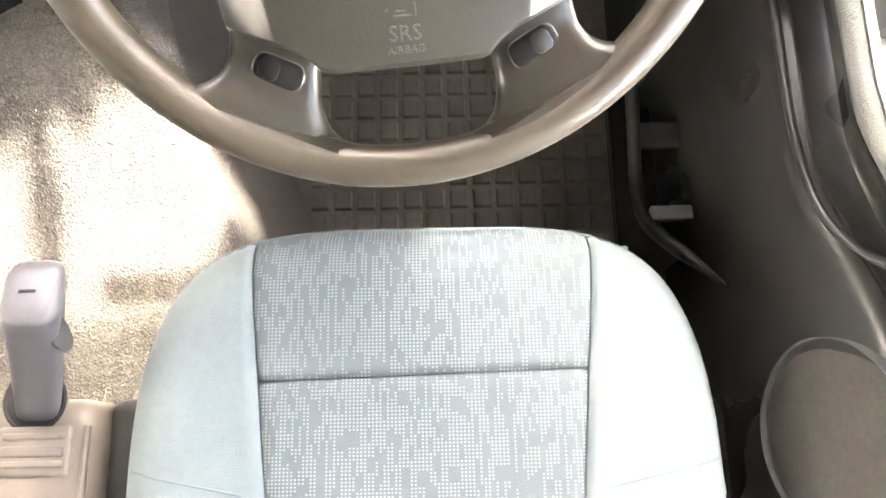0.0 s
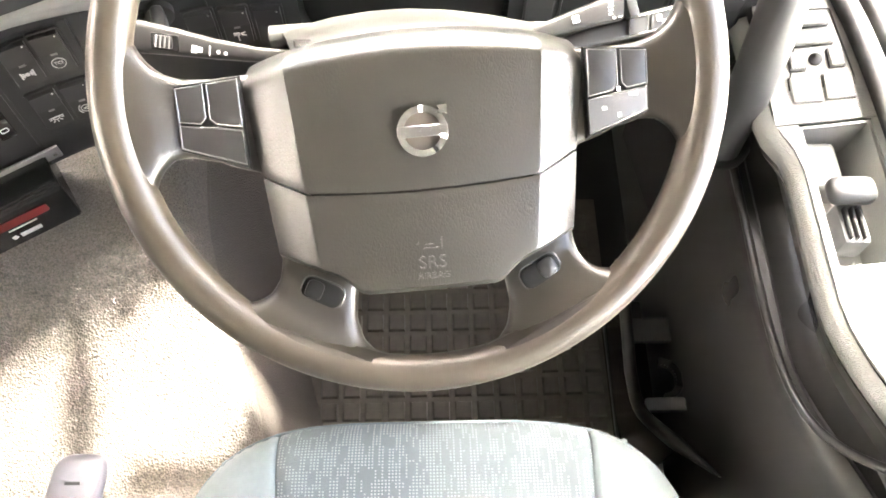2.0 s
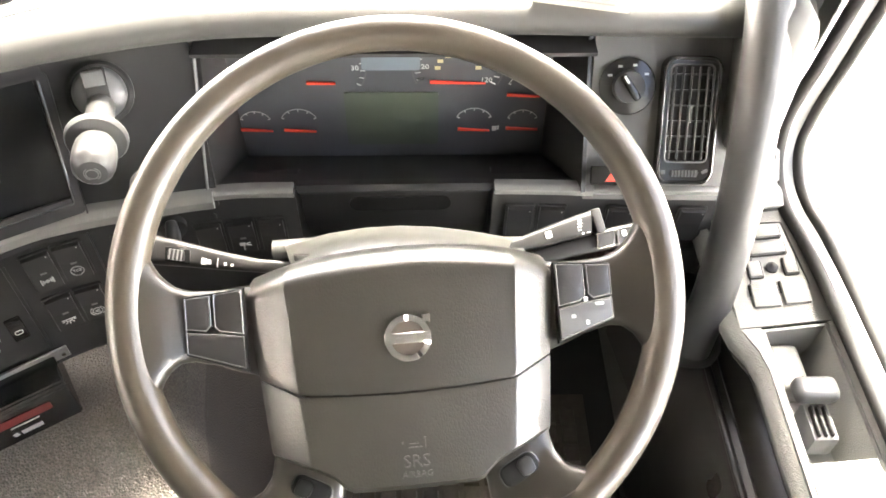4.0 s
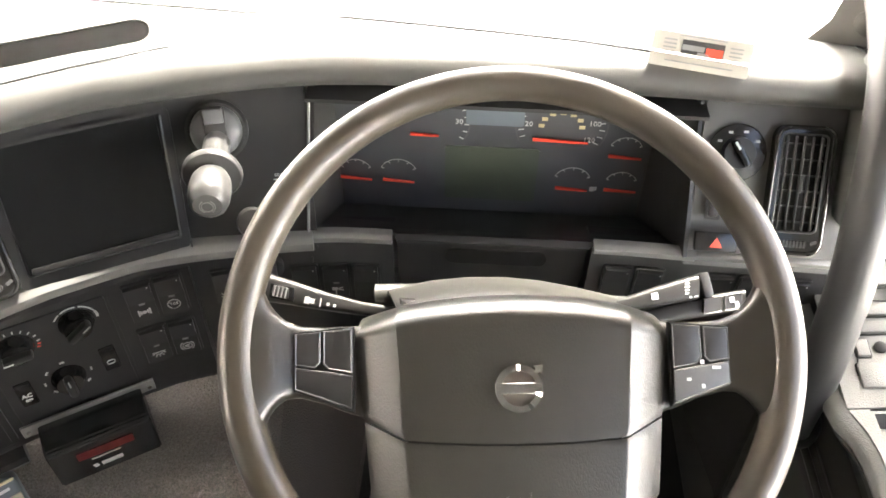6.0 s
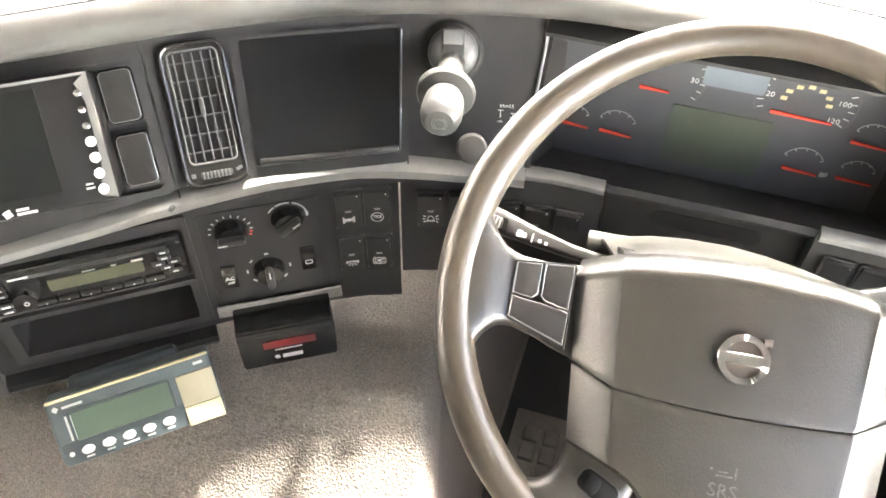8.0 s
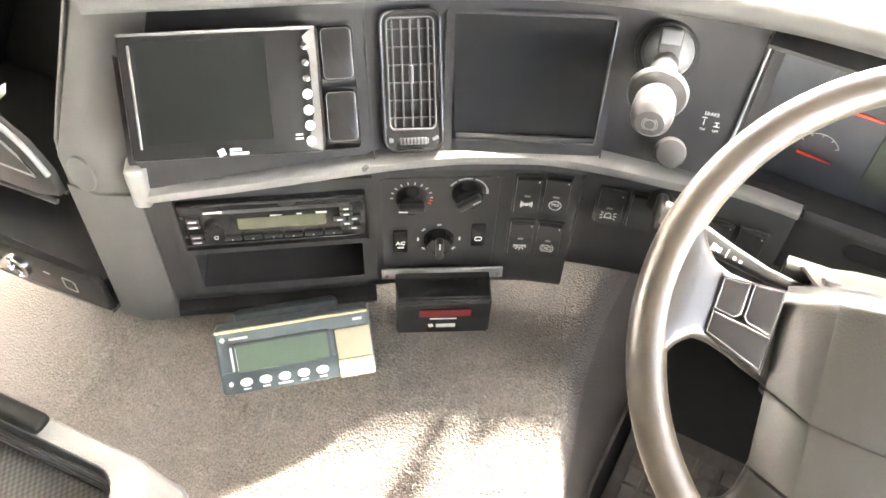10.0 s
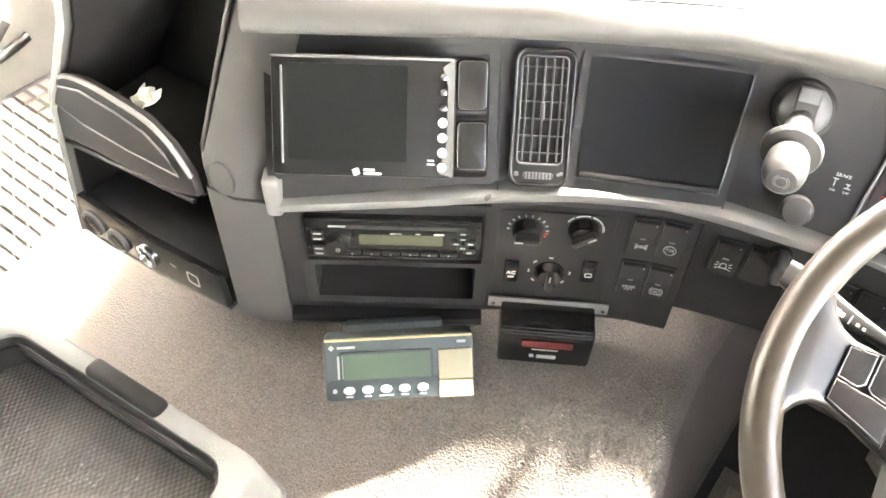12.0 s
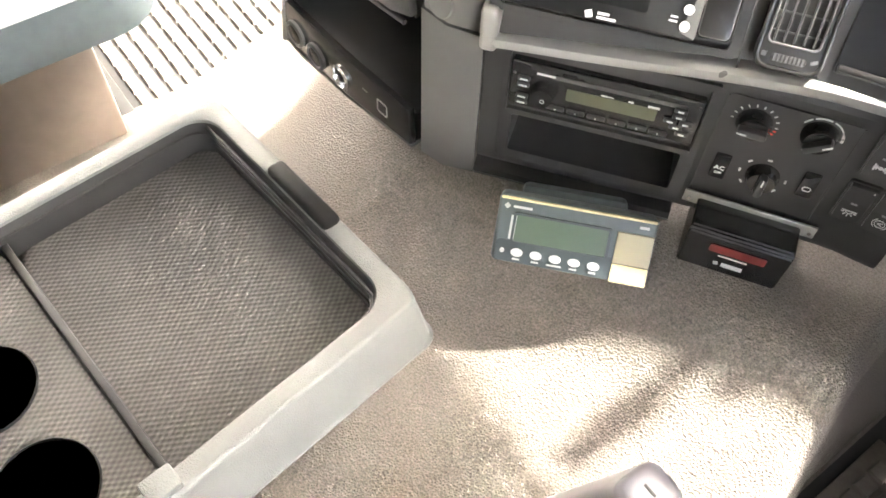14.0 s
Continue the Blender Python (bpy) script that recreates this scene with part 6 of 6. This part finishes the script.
POST = [[(0.386, 0.772, 0.700), (0.358, 0.803, 0.700), (0.318, 0.835, 0.690)], [(0.383, 0.766, 0.757), (0.356, 0.802, 0.757), (0.300, 0.840, 0.757)], [(0.386, 0.758, 0.83), (0.356, 0.802, 0.83), (0.272, 0.850, 0.832)],
        [(0.388, 0.756, 0.862), (0.357, 0.801, 0.862), (0.298, 0.852, 0.862)], [(0.392, 0.752, 0.92), (0.359, 0.798, 0.92), (0.311, 0.856, 0.92)], [(0.402, 0.742, 1.05), (0.366, 0.79, 1.05), (0.325, 0.858, 1.05)], [(0.428, 0.715, 1.66), (0.40, 0.77, 1.66), (0.36, 0.86, 1.66)]]
part("pillar_cover", sheet([r[:2] for r in POST], 0.004), M_DARK, DOOR, "black inner side of the window pillar")
part("pillar_trim", sheet([r[1:] for r in POST], 0.004), M_GREY, DOOR, "grey trim of the window pillar")
part("screw_cap", disc(0.0125, 0.003, 0, 24, 0.001), M_COWL, DOOR, "round screw cap on the pillar", Matrix.Translation((0.321, 0.828, 0.872)) @ Matrix.Rotation(radians(-42), 4, "Z") @ Matrix.Rotation(radians(90), 4, "X"))
part("corner_filler", box((0.145, 0.20, 0.008), (0.386, 0.802, 0.604), 0.002, 1), M_BLACK, DOOR, "black filler ahead of the ledge")
part("front_trim", sheet([[(0.352, 0.70, 0.650), (0.372, 0.70, 0.654), (0.389, 0.70, 0.655)], [(0.354, 0.735, 0.662), (0.374, 0.735, 0.66), (0.389, 0.733, 0.657)], [(0.358, 0.765, 0.694), (0.375, 0.768, 0.69), (0.390, 0.766, 0.69)], [(0.362, 0.775, 0.72), (0.376, 0.775, 0.72), (0.388, 0.768, 0.72)]], 0.004), M_LIGHT, DOOR, "pale corner trim")
part("corner_vent", box((0.010, 0.012, 0.045), (0.362, 0.722, 0.69), 0.003), M_DARK, DOOR, "small black corner vent")

# switch block on the ledge
S = holder("door_switch_block", "grey window and mirror switch block on the door ledge", "switch block", Matrix.Translation((0.360, 0.628, 0.6395)) @ Matrix.Rotation(radians(8), 4, "X") @ Matrix.Rotation(radians(-9), 4, "Y"))
part("plate", plate([(-0.033, -0.046), (0.033, -0.044), (0.020, 0.056), (-0.008, 0.058)], 0.003, 0.001, z0=-0.003), M_MID, S)
part("plate_edge", tube([(-0.033, -0.046, 0), (0.033, -0.044, 0), (0.020, 0.056, 0), (-0.008, 0.058, 0)], 0.0011, 6, closed=True), M_DARK, S)
for x, y, w, h in ((-0.0145, -0.028, 0.025, 0.026), (0.0145, -0.027, 0.025, 0.026), (-0.018, 0.002, 0.012, 0.018), (0.0165, 0.003, 0.012, 0.018), (-0.001, 0.025, 0.034, 0.013), (0.003, 0.045, 0.024, 0.013)):
    part("button", box((w, h, 0.006), (x, y, 0.002), 0.0015, 2), M_LIGHT, S, "pale grey switch")
    part("button_gap", frame_ring(rounded(w + 0.003, h + 0.003, 0.002, 2, x, y), rounded(w, h, 0.0015, 2, x, y), 0.0012), M_DARK, S)
part("joystick", lathe([(0.006, 0.0), (0.006, 0.003), (0.003, 0.005), (0.0, 0.0055)], 18), M_DARK, S, "round mirror knob", Matrix.Translation((-0.001, 0.003, 0)))

# speaker and pocket
P = holder("door_speaker", "round black mesh speaker set in the door", "speaker", Matrix.Translation((0.352, 0.165, 0.440)) @ Matrix.Rotation(radians(-71), 4, "Y") @ Matrix.Rotation(radians(90), 4, "Z"))
part("ring", lathe([(0.086, -0.004), (0.086, 0.004), (0.0825, 0.006), (0.079, 0.003), (0.079, -0.002)], 56), M_DKGREY, P, "grey rim")
part("grille", lathe([(0.0795, 0.0), (0.073, 0.0035), (0.045, 0.006), (0.0, 0.0075)], 56), M_MESH, P, "fine black mesh")
rim = curve_points([(0.268, 0.640, 0.215), (0.268, 0.545, 0.200), (0.268, 0.480, 0.190), (0.268, 0.430, 0.212), (0.270, 0.385, 0.280), (0.276, 0.345, 0.348), (0.286, 0.305, 0.408)], 6)
P = holder("door_pocket", "black moulded door pocket with two holders", "door pocket")
part("rim", tube(rim, [0.0085 * min(1.0, 0.12 + (len(rim) - 1 - i) / 9) for i in range(len(rim))], 12), M_SWITCH, P, "rounded pocket rim")
part("wall", sheet([[(p.x, p.y, p.z), (p.x + 0.004, p.y + 0.005, max(p.z - 0.12, 0.02)), (p.x + 0.01, p.y + 0.01, 0.015)] for p in rim[:-7]], 0.003), M_GLOSS, P)
part("floor", box((0.06, 0.34, 0.01), (0.298, 0.47, 0.06)), M_DARK, P)
part("ledge", box((0.060, 0.034, 0.012), (0.298, 0.545, 0.187), 0.003), M_DKGREY, P, "grey divider")
part("ledge", box((0.050, 0.018, 0.012), (0.299, 0.432, 0.220), 0.003), M_DKGREY, P, "grey divider")
part("holder_ring", ring(0.020, 0.028, -90, 90, 0, 0.01, 16), M_SWITCH, P, "half-round bottle holder", Matrix.Translation((0.300, 0.468, 0.205)))
H = holder("grab_handle", "thick grey grab handle by the windscreen pillar", "grab handle")
bar = curve_points([(0.288, 0.592, 0.560), (0.291, 0.597, 0.585), (0.297, 0.606, 0.635), (0.302, 0.632, 0.72), (0.306, 0.672, 0.80), (0.310, 0.714, 0.858), (0.315, 0.752, 0.884), (0.323, 0.795, 0.894), (0.332, 0.835, 0.897)], 6)
part("bar", tube(bar, 0.0205, 18), M_HANDLE, H)
part("foot", box((0.05, 0.11, 0.05), (0.298, 0.635, 0.548), 0.018, 3), M_BLACK, H)
part("bracket", box((0.06, 0.08, 0.06), (0.352, 0.842, 0.897), 0.015), M_GREY, H)
thing("dash_side_panel", sheet([[(0.325, 0.70, 0.20), (0.325, 0.70, 0.66)], [(0.300, 0.86, 0.20), (0.300, 0.86, 0.66)]], 0.01), M_BLACK, "black kick panel beside the door", "panel")
part("end_cap", box((0.125, 0.012, 0.64), (0.385, 0.708, 0.32)), M_BLACK, DOOR, "dark front end of the door")

# ---- tray console on the tunnel ----
TM = Matrix.Translation((-0.560, 0.243, 0.52)) @ Matrix.Rotation(radians(5.4), 4, "Z")     # its front corner by the driver
T = holder("tray_console", "grey storage tray console with a black honeycomb liner", "console", TM)
w, d = 0.345, 0.62
def flared(points):
    """The driver's side of the tray runs slightly outwards to the rear."""
    return [(x + (x / w + 1) * (0.004 - 0.045 * y), y) for x, y in points]


def tray_outline(grow, r=0.03):
    return flared(rounded(w + 2 * grow, d + 2 * grow, r - 0.012 * (grow > 0), 6, -w / 2, -d / 2))


def tray_skin(rings):
    bm = bmesh.new()
    loops = [[bm.verts.new((x, y, z)) for x, y in tray_outline(g)] for g, z in rings]
    for a, b in zip(loops, loops[1:]):
        for i in range(len(a)):
            bm.faces.new((a[i], a[(i + 1) % len(a)], b[(i + 1) % len(a)], b[i]))
    return bm


part("body", tray_skin([(-0.045, -0.22), (-0.045, -0.082), (0.018, -0.0795), (0.0225, -0.0765), (0.0225, -0.073), (0.0195, -0.070), (0.0085, -0.0065), (0.0075, -0.0025), (0.0055, -0.0004), (0.003, 0.0), (-0.010, 0.0), (-0.0135, -0.002), (-0.0145, -0.006)]), M_TRAY, T, "pale grey moulded tray body")
part("inner_wall", tray_skin([(-0.0146, -0.005), (-0.0165, -0.016), (-0.0185, -0.017), (-0.020, -0.05)]), M_BLACK, T, "black liner wall")
part("base_floor", plate(flared(rounded(w - 0.03, d - 0.03, 0.02, 4, -w / 2, -d / 2)), 0.004, z0=-0.052), M_DARK, T)
part("liner", plate(flared(rounded(w - 0.042, 0.235, 0.016, 4, -w / 2, -0.140)), 0.002, z0=-0.046), M_HONEY, T, "black honeycomb tray liner")
for k in range(3):
    part("step", box((w - 0.05, 0.003, 0.003), (-w / 2, -0.022 - 0.006 * 0, -0.010 - 0.010 * k), 0.001, 1), M_DARK, T)
part("divider", box((w - 0.020, 0.008, 0.020), (-w / 2 + 0.007, -0.262, -0.034), 0.002), M_DARK, T, "dark groove between the trays")
part("cup_panel", plate(flared(rounded(w - 0.036, 0.34, 0.014, 4, -w / 2, -0.438)), 0.004, z0=-0.032), M_HONEY, T, "black honeycomb cup panel")
# wells are only shallow; the black colour gives the shade of their depth
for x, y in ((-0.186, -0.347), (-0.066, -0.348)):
    c = part("cup_well", lathe([(0.0475, 0.0), (0.046, 0.002), (0.0445, -0.001), (0.043, -0.0024), (0.0, -0.0026)], 40), M_PLAYER, T, "round cup holder, its shaded depth a shallow black disc", Matrix.Translation((x, y, -0.028)))
part("latch", box((0.105, 0.022, 0.016), (-0.162, -0.003, 0.0), 0.007, 3), M_PLAYER, T, "black lid latch")
part("pen_clip", box((0.024, 0.030, 0.012), (0.010, -0.272, 0.004), 0.003, 2), M_TRAY, T, "small pale hinge block")

# ---- centre dashboard end ----
NX, NY = Vector((-0.998, -0.0666, 0)), Vector((0.0666, -0.998, 0))


def nac(x, z, c=0.0):
    """x as seen from above, on the face that looks to the seats; c proud of it."""
    u = (-0.66 - x) / 0.998
    p = Vector((-0.66, 0.404, 0)) + NX * u + NY * c
    return Vector((p.x, p.y, z))


N = holder("centre_nacelle", "grey dashboard end with an open bin, a pocket and sockets", "dashboard end")
part("side_panel", sheet([[(-0.681, 0.421, z) for z in (0.462, 0.50, 0.58, 0.66)], [(-0.715, 0.402, z) for z in (0.455, 0.50, 0.58, 0.66)], [nac(-0.752, z) for z in (0.448, 0.50, 0.58, 0.66)], [nac(-0.766, z, -0.02) for z in (0.448, 0.50, 0.58, 0.66)]], 0.004), M_GREY, N, "grey lower corner panel")
rows = []
for z in (0.663, 0.70, 0.76, 0.82, 0.87, 0.90):
    k = max(0, z - 0.70) * 0.55
    rows.append([(-0.683, 0.422 + k, z), (-0.715, 0.403 + k, z), (-0.748 , 0.399 + k, z), (-0.760, 0.42 + k, z)])
part("side_panel", sheet(rows, 0.004), M_GREY, N, "grey upper corner panel")
part("cap", disc(0.018, 0.003, 0, 28, 0.001), M_GREY, N, "round screw cap", Matrix.Translation((-0.722, 0.400, 0.688)) @ Matrix.Rotation(radians(78), 4, "X"))
# the outer shell: left side and underside
left = [(-0.87, 0.90), (-0.905, 0.80), (-0.955, 0.715), (-0.985, 0.66), (-1.005, 0.58), (-1.030, 0.47), (-1.038, 0.432), (-1.00, 0.424), (-0.90, 0.428), (-0.765, 0.4455)]
rows = [[nac(x, z, c) for c in (0.004, 0.0, -0.05, -0.16, -0.30)] for x, z in left]
part("shell", sheet(rows, 0.005), M_GREY, N, "dark grey rounded outer shell")
part("edge_trim", tube([nac(x, z, 0.003) for x, z in left[:7]], 0.005, 8), M_LIGHT, N, "pale edge of the shell")
part("bin_liner", sheet([[nac(x + 0.009, z, c) for c in (-0.003, -0.05, -0.14, -0.28)] for x, z in left[:7]], 0.003), M_PLAYER, N, "dark lining of the bin")
part("opening_edge", tube([nac(-0.7595, z, -0.012 - 0.55 * max(0, z - 0.70)) for z in np.linspace(0.662, 0.90, 12)], 0.0026, 8), M_LIGHT, N, "thin pale line along the edge of the opening")
part("bin_back", sheet([[nac(x, z, -0.14 - 0.55 * max(0, z - 0.70)) for x in np.linspace(-1.04, -0.70, 6)] for z in (0.44, 0.60, 0.75, 0.92)], 0.004), M_DARK, N)
part("bin_side", sheet([[nac(-0.760, z, c - 0.018 - 0.55 * max(0, z - 0.70)) for c in (0.0, -0.06, -0.13)] for z in (0.45, 0.60, 0.75, 0.90)], 0.003), M_DARK, N)
part("bin_floor", sheet([[nac(x, 0.640, c) for c in (-0.004, -0.06, -0.14)] for x in (-1.0, -0.88, -0.765)], 0.004), M_DARK, N)
part("bin_floor", sheet([[nac(x, 0.502, c) for c in (-0.004, -0.06, -0.14)] for x in (-1.02, -0.88, -0.765)], 0.004), M_DARK, N)
rail = [(-0.988, 0.652), (-0.974, 0.694), (-0.945, 0.722), (-0.905, 0.731), (-0.860, 0.728), (-0.815, 0.720), (-0.787, 0.700), (-0.768, 0.668)]
bm = plate(rail + [(-0.766, 0.640), (-0.80, 0.628), (-0.90, 0.622), (-0.995, 0.618)], 0.010, 0.003, 2, z0=-0.006)
lip = part("pocket_front", warp(bm, lambda c: nac(c.x, c.y, c.z)), M_BLACK, N, "dark front of the upper bin")
part("rail", tube([nac(x, z, 0.004) for x, z in smooth_line(rail, 5)], 0.0030, 10), M_MID, lip, "pale rounded rail")
slot = [(-0.975, 0.676), (-0.955, 0.706), (-0.915, 0.717), (-0.860, 0.712), (-0.822, 0.704), (-0.800, 0.686), (-0.785, 0.662), (-0.86, 0.660), (-0.93, 0.664)]
part("slot", warp(plate(slot, 0.002, z0=0.0045), lambda c: nac(c.x, c.y, c.z)), M_DARK, lip, "dark finger slot")
part("slot_edge", tube([nac(x, z, 0.0065) for x, z in slot], 0.0013, 6, closed=True), M_MID, lip)
part("pocket_frame", tube([nac(x, z, 0.001) for x, z in ((-1.003, 0.606), (-0.90, 0.615), (-0.778, 0.625))], 0.003, 8), M_BLACK, N)
part("socket_bar", warp(plate([(-1.030, 0.440), (-1.022, 0.508), (-0.90, 0.500), (-0.770, 0.505), (-0.766, 0.450), (-0.90, 0.436)], 0.010, 0.003, 2, z0=-0.004), lambda c: nac(c.x, c.y, c.z)), M_GLOSS, N, "black socket bar")
face = Matrix((-NX, Vector((0, 0, 1)), NY)).transposed().to_4x4()
for x, z, r, text in ((-1.000, 0.466, 0.019, "round dark socket with a grey ring"), (-0.955, 0.459, 0.019, "round dark socket with a grey ring"), (-0.900, 0.464, 0.017, "open lighter socket")):
    m = face.copy()
    m.translation = nac(x, z, 0.006)
    so = part("socket", lathe([(r, 0.0), (r, 0.004), (r * 0.8, 0.006), (r * 0.72, 0.003), (r * 0.7, -0.004)], 30), M_CHROME if r < 0.018 else M_DKGREY, N, text, m)
    part("socket_cap", disc(r * 0.72, 0.0045 if r > 0.018 else 0.001, 0.0, 24, 0.001), M_GLOSS, so)
m = face.copy()
m.translation = nac(-0.818, 0.472, 0.0062)
part("square_mark", frame_ring(rounded(0.020, 0.020, 0.003, 2), rounded(0.017, 0.017, 0.002, 2), 0.0008), M_LIGHT, N, "pale square outline", m)
m.translation = nac(-0.852, 0.476, 0.0062)
part("mark", bars([(0, 0, 0.010, 0.0018)]), M_LIGHT, N, "", m)
rows = [[nac(-0.835 - 0.024 * i / 5, 0.716 + 0.005 * math.sin(i * 2.7 + 1.9 * j) + 0.0015 * j, -0.012 - 0.006 * j + 0.004 * math.cos(2.1 * i + j)) for j in range(5)] for i in range(6)]
thing("crumpled_paper", sheet(rows, 0.0006), M_PAPER, "crumpled white paper lying in the open bin", "paper", smooth=0)

# ---- passenger seat ----
Q = holder("passenger_seat", "passenger seat edge, pale on top and darker on its side", "seat")
part("cushion", plate(rounded(0.52, 0.58, 0.09, 8, -1.48, 0.003), 0.05, 0.028, 4, z0=0.47), M_PALECLOTH, Q, "pale cloth cushion")
# cushion side in a darker tone than the top
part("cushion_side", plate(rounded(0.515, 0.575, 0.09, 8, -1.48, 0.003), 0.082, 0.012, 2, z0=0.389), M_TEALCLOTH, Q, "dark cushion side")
part("pedestal", box((0.34, 0.40, 0.388), (-1.50, -0.02, 0.195), 0.01), M_BEIGE, Q, "pale pedestal")
part("rail", box((0.40, 0.03, 0.03), (-1.48, 0.205, 0.045), 0.004), M_DARK, Q, "dark seat rail")

# ---- card on the dash top ----
cm = Matrix.Translation((0.1525, 0.7525, 0.877)) @ Matrix.Rotation(radians(-13.5), 4, "Z") @ Matrix.Rotation(radians(58), 4, "X")
K = holder("printed_card", "pale folded card with a dark and red printed block", "card", cm)
part("card", plate(rounded(0.085, 0.030, 0.002, 3), 0.0010), M_PAPER, K)
part("fold", plate(rounded(0.083, 0.026, 0.002, 2), 0.0010), M_PAPER, K, "back fold standing on the dash", Matrix.Translation((0, 0.002, -0.0065)) @ Matrix.Rotation(radians(-58), 4, "X"))
part("dark_block", bars([(0.001, 0.003, 0.036, 0.014)], 0.0010), M_DARK, K)
part("red_block", bars([(0.011, 0.002, 0.014, 0.0065)], 0.0017), M_RED, K)
part("grey_block", bars([(-0.007, 0.0035, 0.019, 0.0045), (0.002, -0.001, 0.010, 0.003)], 0.0017), M_MID, K)
for sx in (-1, 1):
    part("fine_print", bars([(sx * 0.028 + 0.001, 0.0085 - 0.0034 * k, 0.011, 0.0013) for k in range(4)], 0.0010), M_MID, K)
part("fine_print", bars([(0.0, -0.0095, 0.058, 0.0012), (0.0, 0.0130, 0.040, 0.0010)], 0.0010), M_MID, K)
